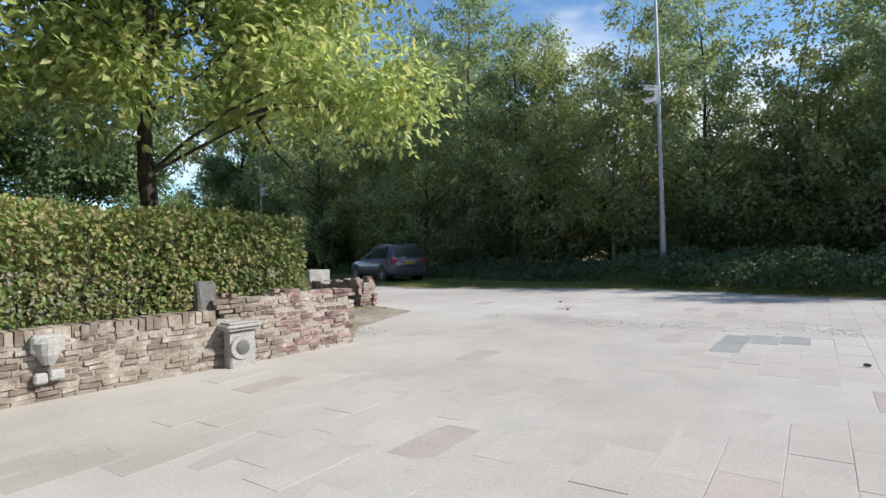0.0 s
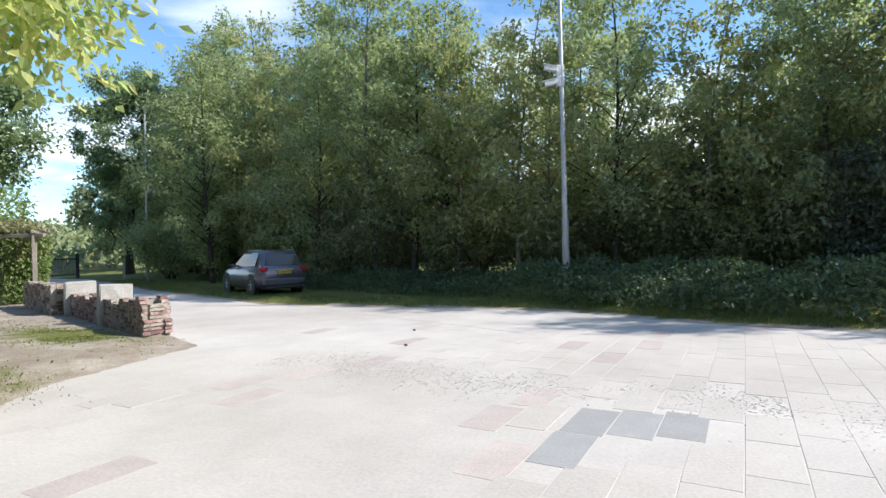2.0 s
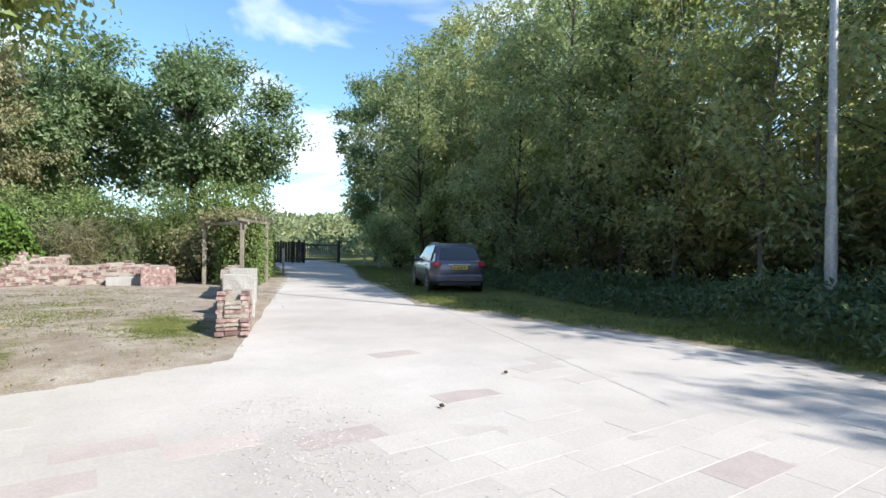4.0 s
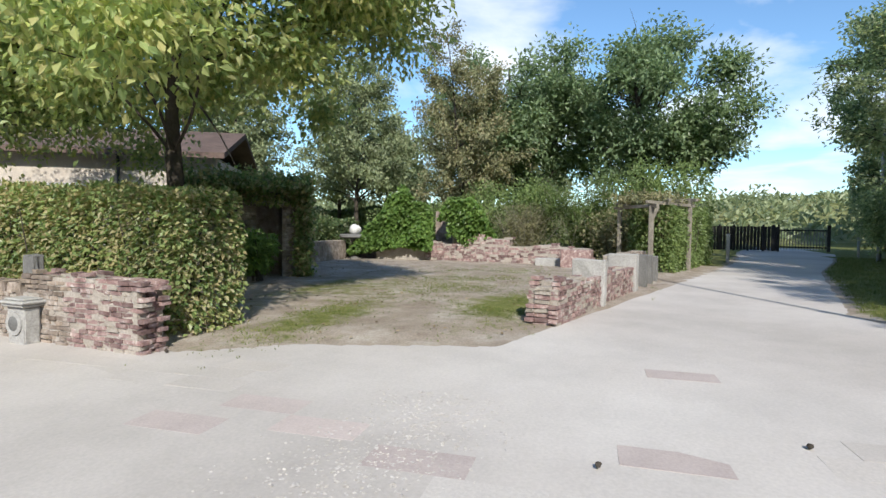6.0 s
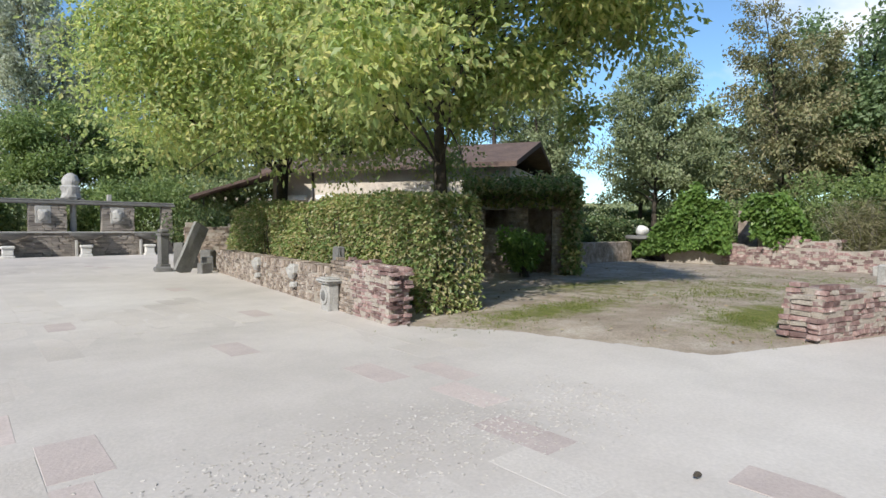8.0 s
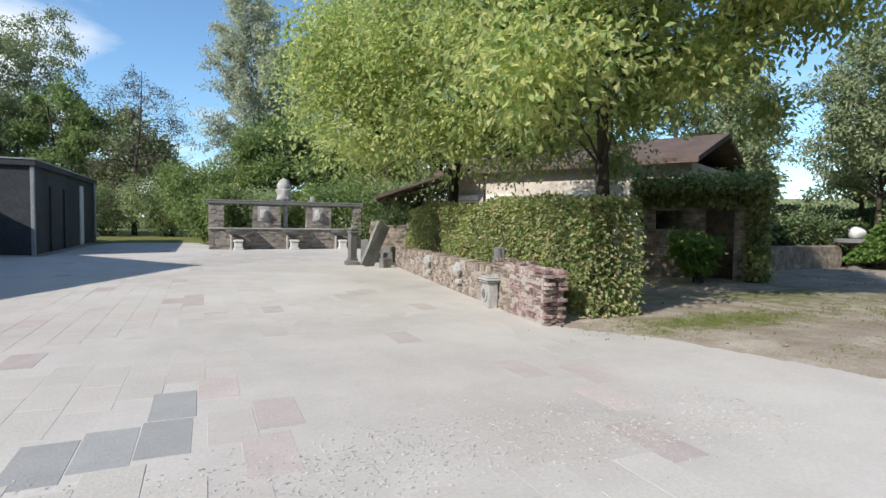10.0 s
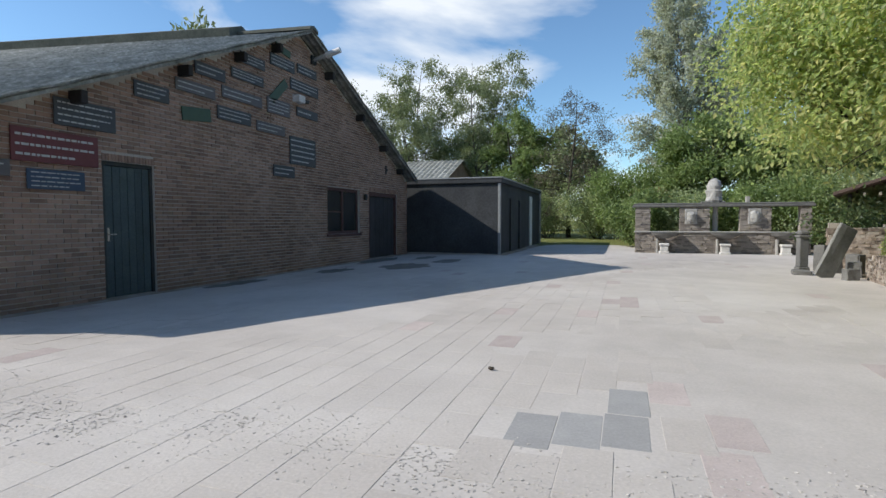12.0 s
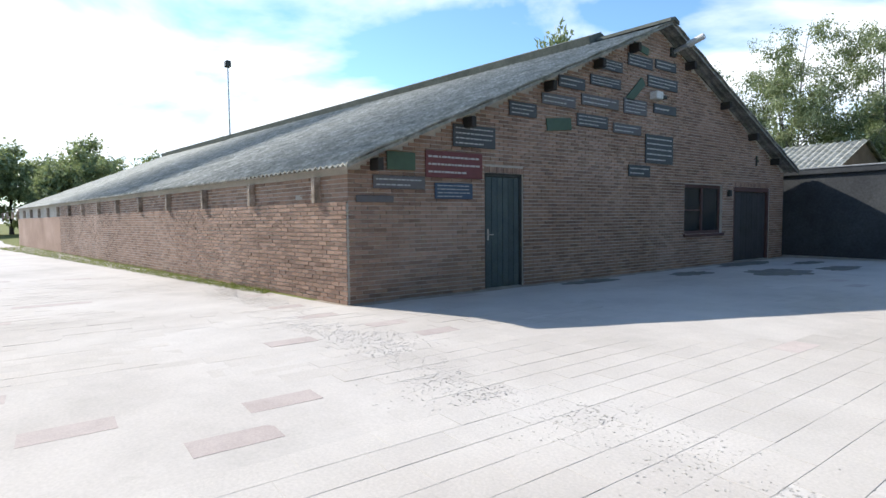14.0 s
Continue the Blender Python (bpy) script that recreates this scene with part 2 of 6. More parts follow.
M["beech"] = leaf("beech_hedge_leaf", [(0.14, 0.23, 0.075), (0.23, 0.32, 0.105), (0.32, 0.39, 0.14), (0.40, 0.33, 0.16), (0.52, 0.48, 0.28)], 0.4, 0.4)
M["hedge"] = leaf("green_hedge_leaf", [(0.14, 0.215, 0.07), (0.21, 0.295, 0.095), (0.29, 0.37, 0.13)], 0.45, 0.42)
M["vine"] = leaf("climbing_vine_leaf", [(0.11, 0.21, 0.045), (0.16, 0.28, 0.055), (0.22, 0.34, 0.075)], 0.4, 0.45)
M["undergrowth"] = leaf("undergrowth_leaf", [(0.18, 0.22, 0.12), (0.26, 0.31, 0.16), (0.34, 0.37, 0.20), (0.40, 0.34, 0.19)], 0.5, 0.5)
M["ivy"] = leaf("ivy_leaf", [(0.06, 0.11, 0.04), (0.10, 0.16, 0.055), (0.19, 0.22, 0.09)], 0.4, 0.3)
M["nettle"] = leaf("nettle_leaf", [(0.07, 0.115, 0.055), (0.10, 0.155, 0.075), (0.14, 0.20, 0.10)], 0.5, 0.3)
M["reed"] = leaf("dry_reed_blade", [(0.22, 0.21, 0.11), (0.33, 0.30, 0.17), (0.18, 0.2, 0.07)], 0.6, 0.3)
M["bamboo"] = leaf("bamboo_leaf", [(0.09, 0.15, 0.035), (0.14, 0.21, 0.05), (0.19, 0.25, 0.08)], 0.45, 0.35)
M["grass"] = leaf("grass_blade", [(0.10, 0.15, 0.025), (0.16, 0.20, 0.04), (0.24, 0.24, 0.08)], 0.6, 0.3)
M["straw"] = leaf("dead_leaf_litter", [(0.16, 0.11, 0.06), (0.27, 0.2, 0.12), (0.36, 0.29, 0.19)], 0.8, 0.1)


def glass(name, tint=(0.03, 0.035, 0.035)):
    m, n, l, b = nodes_of(name)
    b.inputs["Base Color"].default_value = (*tint, 1)
    b.inputs["Roughness"].default_value = 0.04
    b.inputs["Specular IOR Level"].default_value = 0.6
    return m


def plain(name, c, rough=0.5, metal=0.0, coat=0.0):
    m, n, l, b = nodes_of(name)
    co = n.new("ShaderNodeNewGeometry").outputs["Position"]
    r = ramp(n, [(0.3, tuple(v * 0.86 for v in c)), (0.7, tuple(min(1, v * 1.1) for v in c))])
    l.new(noise_tex(n, l, co, 9), r.inputs[0])
    l.new(r.outputs[0], b.inputs["Base Color"])
    b.inputs["Roughness"].default_value, b.inputs["Metallic"].default_value = rough, metal
    b.inputs["Coat Weight"].default_value = coat
    return m


M["glass"] = glass("dark_window_glass")


def soil_material():
    """Bare sandy soil that turns to thin grass where the attribute 'turf' is high."""
    m, n, l, b = nodes_of("sandy_soil_with_thin_grass")
    co = n.new("ShaderNodeNewGeometry").outputs["Position"]
    at = n.new("ShaderNodeAttribute")
    at.attribute_name = "turf"
    sand = ramp(n, [(0.3, (0.24, 0.19, 0.145)), (0.5, (0.35, 0.295, 0.24)), (0.68, (0.47, 0.42, 0.36))])
    l.new(noise_tex(n, l, co, 1.3, 9, 0.7), sand.inputs[0])
    turf = ramp(n, [(0.3, (0.10, 0.115, 0.03)), (0.6, (0.19, 0.20, 0.065)), (0.8, (0.29, 0.25, 0.13))])
    l.new(noise_tex(n, l, co, 6, 6, 0.7), turf.inputs[0])
    add = n.new("ShaderNodeMath")
    add.operation = "MULTIPLY_ADD"
    l.new(noise_tex(n, l, co, 3.2, 8, 0.75), add.inputs[0])
    add.inputs[1].default_value = 0.9
    l.new(at.outputs["Fac"], add.inputs[2])
    k = ramp(n, [(0.78, (0, 0, 0)), (1.02, (1, 1, 1))])
    l.new(add.outputs[0], k.inputs[0])
    col = mixc(n, l, "MIX", k.outputs[0], sand.outputs[0], turf.outputs[0])
    fine = noise_tex(n, l, co, 40, 4)
    g = ramp(n, [(0.3, (0.7, 0.7, 0.7)), (0.7, (1.15, 1.15, 1.15))])
    l.new(fine, g.inputs[0])
    l.new(mixc(n, l, "MULTIPLY", 1.0, col, g.outputs[0]), b.inputs["Base Color"])
    b.inputs["Roughness"].default_value = 0.97
    b.inputs["Specular IOR Level"].default_value = 0.15
    bp = n.new("ShaderNodeBump")
    bp.inputs["Strength"].default_value, bp.inputs["Distance"].default_value = 0.6, 0.03
    l.new(fine, bp.inputs["Height"])
    l.new(bp.outputs[0], b.inputs["Normal"])
    return m


M["soil"] = soil_material()


# ---- mesh helpers ----
def thing(name, label, category, at=(0, 0, 0), rz=0, group="", kind=""):
    ob = new(name)
    ob.matrix_basis = pose(*at, 0, 0, rz)
    return tagged(ob, label, category, group, kind)


def link_mesh(name, me, material, parent=None, label=""):
    if material is not None and not me.materials:
        me.materials.append(material)
    ob = new(name, me)
    if parent is not None:
        ob.parent = parent
    return tagged(ob, label)


def part(name, bm, material, parent, label="", smooth=False):
    """Links a bmesh as one mesh object under a thing or a part; the bmesh is in the thing's own space."""
    bmesh.ops.recalc_face_normals(bm, faces=bm.faces)
    me = bpy.data.meshes.new(name)
    bm.to_mesh(me)
    bm.free()
    if smooth:
        me.polygons.foreach_set("use_smooth", [True] * len(me.polygons))
    return link_mesh(name, me, material, parent, label)


def box(bm, x0, x1, y0, y1, z0, z1, bevel=0.0, m=None):
    mat = Matrix.Translation(((x0 + x1) / 2, (y0 + y1) / 2, (z0 + z1) / 2)) @ Matrix.Diagonal((abs(x1 - x0), abs(y1 - y0), abs(z1 - z0), 1))
    r = bmesh.ops.create_cube(bm, size=1.0, matrix=(m @ mat) if m is not None else mat)
    if bevel:
        es = list({e for v in r["verts"] for e in v.link_edges})
        bmesh.ops.bevel(bm, geom=es, offset=bevel, segments=1, affect="EDGES")
    return bm


def boxed(*a, **k):
    return box(bmesh.new(), *a, **k)


def cyl(bm, p0, p1, r0, r1=None, n=16):
    p0, p1 = Vector(p0), Vector(p1)
    d = p1 - p0
    m = Matrix.Translation((p0 + p1) / 2) @ d.to_track_quat("Z", "Y").to_matrix().to_4x4()
    bmesh.ops.create_cone(bm, cap_ends=True, segments=n, radius1=r0, radius2=r0 if r1 is None else r1, depth=d.length, matrix=m)
    return bm


def lathe(bm, profile, n=20, m=None, arc=2 * math.pi):
    """Turns a profile of (radius, z) round z."""
    rings = []
    full = abs(arc - 2 * math.pi) < 1e-6
    k = n if full else n + 1
    for r, z in profile:
        rings.append([bm.verts.new((m or Matrix()) @ Vector((r * math.cos(arc * i / n), r * math.sin(arc * i / n), z))) for i in range(k)])
    for a, b in zip(rings, rings[1:]):
        for i in range(n):
            j = (i + 1) % k
            bm.faces.new((a[i], a[j], b[j], b[i]))
    if full:
        bm.faces.new(rings[0][::-1])
        bm.faces.new(rings[-1])
    return bm


def prism(bm, outline, axis, a, b):
    """Pushes a closed outline of (u, v) from a to b along 'x', 'y' or 'z'."""
    put = {"x": lambda u, v, w: (w, u, v), "y": lambda u, v, w: (u, w, v), "z": lambda u, v, w: (u, v, w)}[axis]
    lo = [bm.verts.new(put(u, v, a)) for u, v in outline]
    hi = [bm.verts.new(put(u, v, b)) for u, v in outline]
    bm.faces.new(lo[::-1])
    bm.faces.new(hi)
    for i in range(len(lo)):
        j = (i + 1) % len(lo)
        bm.faces.new((lo[i], lo[j], hi[j], hi[i]))
    return bm


def raw_mesh(name, verts, faces):
    """A mesh from arrays: verts (n, 3), faces (m, k) with k corners each."""
    me = bpy.data.meshes.new(name)
    verts, faces = np.asarray(verts, np.float32), np.asarray(faces, np.int32)
    m, k = faces.shape
    me.vertices.add(len(verts))
    me.vertices.foreach_set("co", verts.ravel())
    me.loops.add(m * k)
    me.loops.foreach_set("vertex_index", faces.ravel())
    me.polygons.add(m)
    me.polygons.foreach_set("loop_start", np.arange(0, m * k, k, dtype=np.int32))
    me.update(calc_edges=True)
    me.polygons.foreach_set("use_smooth", [False] * m)
    return me


def blocks_mesh(name, centres, sizes, frames, jitter=0.0, rng=None):
    """Many six-sided blocks in one mesh: centres (n, 3), sizes (n, 3), frames (n, 3, 3) with the axes as rows."""
    c, s, f = np.asarray(centres, float), np.asarray(sizes, float), np.asarray(frames, float)
    sg = np.array([[-1, -1, -1], [1, -1, -1], [1, 1, -1], [-1, 1, -1], [-1, -1, 1], [1, -1, 1], [1, 1, 1], [-1, 1, 1]]) / 2
    loc = sg[None] * s[:, None]
    if jitter:
        loc = loc + rng.uniform(-jitter, jitter, loc.shape)
    v = c[:, None] + np.einsum("nki,nij->nkj", loc, f)
    q = np.array([[0, 3, 2, 1], [4, 5, 6, 7], [0, 1, 5, 4], [1, 2, 6, 5], [2, 3, 7, 6], [3, 0, 4, 7]])
    return raw_mesh(name, v.reshape(-1, 3), (q[None] + 8 * np.arange(len(c))[:, None, None]).reshape(-1, 4))


def leaves_mesh(name, pos, out, length, width, rng, droop=0.3, loose=0.9):
    """Folded leaves of two triangles each, at pos, turned roughly outwards along out and hanging by droop."""
    n = len(pos)
    d = out + rng.normal(0, loose, (n, 3)) + np.array([0, 0, -droop])
    d /= np.linalg.norm(d, axis=1, keepdims=True) + 1e-9
    up = rng.normal(0, 0.6, (n, 3)) + np.array([0, 0, 1.0]) + 0.5 * out
    side = np.cross(d, up)
    side /= np.linalg.norm(side, axis=1, keepdims=True) + 1e-9
    nor = np.cross(side, d)
    ln = (length * rng.uniform(0.65, 1.25, n))[:, None]
    wd = (width * rng.uniform(0.7, 1.2, n))[:, None]
    base, tip = pos, pos + d * ln
    mid = pos + d * ln * 0.48 + nor * wd * 0.22
    v = np.stack([base, mid + side * wd * 0.5, tip - nor * wd * 0.1, mid - side * wd * 0.5], 1).reshape(-1, 3)
    k = 4 * np.arange(n)[:, None]
    f = np.concatenate([k + [0, 1, 2], k + [0, 2, 3]], 1).reshape(-1, 3)
    return raw_mesh(name, v, f)


def tubes_mesh(name, paths, sides=7):
    """Tapered limbs in one mesh; each path is a list of (point, radius)."""
    vs, fs = [], []
    for path in paths:
        base = len(vs)
        for i, (p, r) in enumerate(path):
            a = Vector(path[max(0, i - 1)][0])
            b = Vector(path[min(len(path) - 1, i + 1)][0])
            q = (b - a).to_track_quat("Z", "Y")
            for s in range(sides):
                w = 2 * math.pi * s / sides
                vs.append(Vector(p) + q @ Vector((r * math.cos(w), r * math.sin(w), 0)))
        for i in range(len(path) - 1):
            for s in range(sides):
                t = (s + 1) % sides
                fs.append((base + i * sides + s, base + i * sides + t, base + (i + 1) * sides + t, base + (i + 1) * sides + s))
    me = raw_mesh(name, [tuple(v) for v in vs], fs)
    me.polygons.foreach_set("use_smooth", [True] * len(me.polygons))
    return me


def limb(rng, a, b, r0, r1, k=5, bend=0.12):
    a, b = np.array(a, float), np.array(b, float)
    d = np.linalg.norm(b - a)
    off = rng.normal(0, bend * d, 3) * [1, 1, 0.4]
    return [(tuple(a + (b - a) * t + off * math.sin(math.pi * t) * 0.6 + np.array([0, 0, 0.06 * d * math.sin(math.pi * t)])), r0 + (r1 - r0) * t) for t in np.linspace(0, 1, k)]


def tree(name, label, category, at, seed, height, crown_base, radius, trunk_r, leaf_mat, bark_mat, blobs=26, leaves=14000,
         leaf_len=0.16, leaf_wid=0.08, blob_r=0.34, shape="round", droop=0.3, stems=1, group="", rz=0):
    """A tree with a tapered trunk, limbs that reach into the crown, and a crown of many small leaves round the limb ends."""
    rng = np.random.default_rng(seed)
    top = thing(name, label, category, at, rz, group)
    paths, cs, rs = [], [], []
    mid, half = (crown_base + height) / 2, (height - crown_base) / 2
    trunks = []
    for s in range(stems):
        lean = rng.normal(0, 0.05 * height if stems == 1 else 0.12 * height, 2)
        foot = (0, 0) if stems == 1 else rng.normal(0, 0.3, 2)
        tr = [((foot[0] + lean[0] * t * t, foot[1] + lean[1] * t * t + 0.02 * height * math.sin(5 * t + seed), -0.15 + (height * 0.86 + 0.15) * t),
               trunk_r * (1.35 - 0.35 * min(1, t * 8)) * (1 - 0.82 * t)) for t in np.linspace(0, 1, 10)]
        trunks.append(tr)
        paths.append(tr)
    for i in range(blobs):
        u = rng.normal(0, 1, 3)
        u /= np.linalg.norm(u)
        if shape == "column":
            zf = rng.uniform(-1, 1)
            rr = radius * (1.0 - 0.55 * max(0, zf)) * rng.uniform(0.35, 0.95)
            w = rng.uniform(0, 2 * math.pi)
            c = np.array([rr * math.cos(w), rr * math.sin(w), mid + half * zf * 0.93])
        elif shape == "umbrella":
            w, rr = rng.uniform(0, 2 * math.pi), radius * math.sqrt(rng.uniform(0.15, 1.0))
            c = np.array([rr * math.cos(w), rr * math.sin(w), crown_base + (height - crown_base) * (rng.uniform(0.0, 1.0) ** 0.8 * (0.5 + 0.5 * math.sqrt(max(0.0, 1 - (rr / radius) ** 2))) * 0.95)])
        else:
            k = rng.uniform(0.45, 0.92)
            c = np.array([u[0] * radius * k, u[1] * radius * k, mid + u[2] * half * k])
        tr = trunks[i % stems]
        zt = min(max(c[2] - rng.uniform(0.2, 0.5) * radius, crown_base * 0.75), height * 0.8)
        a = min(tr, key=lambda p: abs(p[0][2] - zt))
        if shape == "umbrella" and i % 3:
            cs.append(c)
            rs.append(radius * blob_r * rng.uniform(0.75, 1.3))
            continue
        paths.append(limb(rng, a[0], c, max(0.012, a[1] * 0.24), 0.008))
        for _ in range(2):
            e = c + rng.normal(0, blob_r * radius * 0.7, 3)
            paths.append(limb(rng, c * 0.6 + np.array(a[0]) * 0.4, e, max(0.008, a[1] * 0.18), 0.005, 4))
        cs.append(c)
        rs.append(radius * blob_r * rng.uniform(0.65, 1.3))
    link_mesh("trunk", tubes_mesh("trunk", paths), bark_mat, top)
    cs, rs = np.array(cs), np.array(rs)
    pick = rng.choice(len(cs), leaves, p=rs**2 / (rs**2).sum())
    u = rng.normal(0, 1, (leaves, 3))
    u /= np.linalg.norm(u, axis=1, keepdims=True)
    tw = rng.integers(0, 14, leaves)                       # leaves gather on a few sprays of each limb end
    spray = np.random.default_rng(seed + 5).normal(0, 1, (len(cs), 14, 3))
    spray /= np.linalg.norm(spray, axis=2, keepdims=True)
    dirn = spray[pick, tw] * 0.75 + u * 0.55
    rad = rs[pick] * rng.uniform(0.15, 1.05, leaves) ** 0.6
    pos = cs[pick] + dirn * rad[:, None] * np.array([1, 1, 0.8])
    pos[:, 2] -= droop * 0.35 * rad * rng.uniform(0, 1, leaves)
    link_mesh("crown", leaves_mesh("crown", pos, dirn * 0.7, leaf_len, leaf_wid, rng, droop), leaf_mat, top)
    return top


def twig_tree(name, label, category, at, seed, height, base, radius, trunk_r, leaf_mat, bark_mat, branches=44, leaves=9000, leaf_len=0.16, leaf_wid=0.085,
              rise=0.75, hang=0.25, spread=0.16, twigs=5, top_taper=0.6, stems=1, group="", rz=0):
    """A slender tree: ascending branches all the way up each stem, side twigs on them, and leaves strung along branch and twig."""
    rng = np.random.default_rng(seed)
    top = thing(name, label, category, at, rz, group)
    paths, a_pts, b_pts = [], [], []
    for st in range(stems):
        lean = rng.normal(0, 0.035 * height if stems == 1 else 0.1 * height, 2)
        foot = rng.normal(0, 0.28, 2) if stems > 1 else np.zeros(2)
        tall = height * (1.0 if st == 0 else rng.uniform(0.7, 0.95))
        ts = np.linspace(0, 1, 10)
        stem = np.column_stack([foot[0] + lean[0] * ts ** 2 + 0.012 * height * np.sin(6 * ts + seed), foot[1] + lean[1] * ts ** 2 + 0.012 * height * np.cos(5 * ts + seed), -0.15 + (tall + 0.15) * ts])
        paths.append([(tuple(p), trunk_r * (1.3 - 0.3 * min(1, t * 8)) * (1 - 0.92 * t) / math.sqrt(stems)) for p, t in zip(stem, ts)])
        n = max(6, branches // stems)
        for i in range(n):
            u = (i + rng.uniform(0, 1)) / n
            z = base + (tall * 0.97 - base) * u
            p0 = np.array([np.interp(z, stem[:, 2], stem[:, k]) for k in range(3)])
            ln = radius * min(1.0, 0.55 + 1.8 * u) * (1 - u) ** top_taper * rng.uniform(0.65, 1.2) + 0.12 * radius
            w = 2.4 * i + rng.normal(0, 0.5)
            up = rise * rng.uniform(0.6, 1.35)
            q = np.linspace(0, 1, 5)[:, None]
            line = p0 + np.array([math.cos(w), math.sin(w), up]) * ln * q + np.array([0, 0, -hang * ln]) * q ** 2 + rng.normal(0, 0.04 * ln, (5, 3)) * q
            paths.append([(tuple(p), max(0.006, trunk_r * 0.34 * (1 - u)) * (1 - 0.8 * t)) for p, t in zip(line, np.linspace(0, 1, 5))])
            a_pts += list(line[1:-1])
            b_pts += list(line[2:])
            for _ in range(twigs):
                t0 = rng.uniform(0.3, 1.0)
                c0 = line[0] + (line[-1] - line[0]) * t0 + np.array([0, 0, hang * ln * (t0 - t0 * t0)])
                d = np.array([math.cos(w), math.sin(w), 0.25 - hang]) + rng.normal(0, 0.65, 3)
                c1 = c0 + d / np.linalg.norm(d) * ln * rng.uniform(0.22, 0.42)
                paths.append([(tuple(c0), 0.007), (tuple(c1), 0.003)])
                a_pts.append(c0)
                b_pts.append(c1)
    link_mesh("trunk", tubes_mesh("trunk", paths, 5), bark_mat, top)
    A, B = np.array(a_pts), np.array(b_pts)
    seg = np.linalg.norm(B - A, axis=1)
    pick = rng.choice(len(A), leaves, p=seg / seg.sum())
    u = rng.uniform(0.05, 1.1, leaves)[:, None]
    pos = A[pick] * (1 - u) + B[pick] * u + rng.normal(0, spread, (leaves, 3)) * [1, 1, 0.8]
    pos[:, 2] -= hang * rng.uniform(0, 0.5, leaves)
    out = (B - A)[pick] / (seg[pick, None] + 1e-6)
    link_mesh("crown", leaves_mesh("crown", pos, out * 0.6, leaf_len, leaf_wid, rng, 0.3 + hang), leaf_mat, top)
    return top


def fill_leaves(lo, hi, n, rng, skin=0.12):
    """Leaf places over the top and sides of a box, thickest at its skin, with the way outwards."""
    lo, hi = np.array(lo, float), np.array(hi, float)
    e = hi - lo
    areas = np.array([e[1] * e[2], e[1] * e[2], e[0] * e[2], e[0] * e[2], e[0] * e[1]])
    f = rng.choice(5, n, p=areas / areas.sum())
    p = lo + rng.uniform(0, 1, (n, 3)) * e
    depth = np.abs(rng.normal(0, skin, n)) - 0.05
    o = np.zeros((n, 3))
    for k, (ax, sgn) in enumerate(((0, -1), (0, 1), (1, -1), (1, 1), (2, 1))):
        s = f == k
        p[s, ax] = (hi[ax] - depth[s]) if sgn > 0 else (lo[ax] + depth[s])
        o[s, ax] = sgn
    return p, o


def hedge(name, label, a, b, width, z0, z1, leaf_mat, n, seed, leaf_len=0.09, leaf_wid=0.06, category="hedge"):
    """A clipped hedge from a to b, its front face on that line, its width to the left of it."""
    rng = np.random.default_rng(seed)
    a, b = np.array(a, float), np.array(b, float)
    ln = float(np.linalg.norm(b - a))
    top = thing(name, label, category, (a[0], a[1], z0), math.degrees(math.atan2(b[1] - a[1], b[0] - a[0])))
    p, o = fill_leaves((0, 0, 0), (ln, width, z1 - z0), n, rng)
    wob = np.array([noise.noise((x * 0.8, y * 0.8 + seed, z * 0.9)) for x, y, z in p])
    p = p + o * (0.2 * wob)[:, None]
    p = np.concatenate([p, rng.uniform((0.1, 0.1, 0), (ln - 0.1, width - 0.1, z1 - z0 - 0.1), (n // 5, 3))])
    o = np.concatenate([o, rng.normal(0, 0.5, (n // 5, 3))])
    link_mesh("foliage", leaves_mesh("foliage", p, o * 0.9, leaf_len, leaf_wid, rng, 0.35, 0.6), leaf_mat, top)
    tw = []
    for i in range(int(ln * 9)):
        x, y = rng.uniform(0.1, ln - 0.1), rng.uniform(0.15, width - 0.15)
        tw.append(limb(rng, (x, y, -0.05), (x + rng.normal(0, 0.2), y + rng.normal(0, 0.25), (z1 - z0) * rng.uniform(0.7, 0.98)), 0.018, 0.005, 4))
    link_mesh("woody_core", tubes_mesh("woody_core", tw, 4), M["bark"], top)
    return top


# ---- ground ----
GARDEN = [(12.9, 2.0), (13.2, 1.45), (13.75, 0.8), (14.05, -0.25), (14.3, -1.15), (15.5, -1.62), (16.3, -1.75), (20.5, -3.3), (24.0, -4.6), (31.5, -7.3), (36, -8.6),
          (46, -11), (60, 20), (40, 45), (16.5, 23.0), (15.4, 14.0), (14.05, 12.2), (13.2, 4.0)]
PAVED = [(-70, -16), (-12, -9.0), (5.9, -5.75), (8.2, -6.0), (10.6, -7.0), (13.0, -7.15), (14.8, -6.75), (18.4, -6.45), (28.4, -9.6), (35.5, -12.6), (49, -17.6), (55, -19),
         (60, -16), (46.2, -11.2), (36, -8.7), (31.5, -7.4), (14.5, -1.25), (14.25, -0.2), (13.9, 0.8), (13.4, 1.5), (13.1, 2.2), (14.3, 12.3),
         (16.3, 21.8), (9.5, 21.8), (8.8, 29), (4.2, 30), (4.0, 17.3), (0, 17), (0, 0), (-37, -5.85), (-70, -10)]


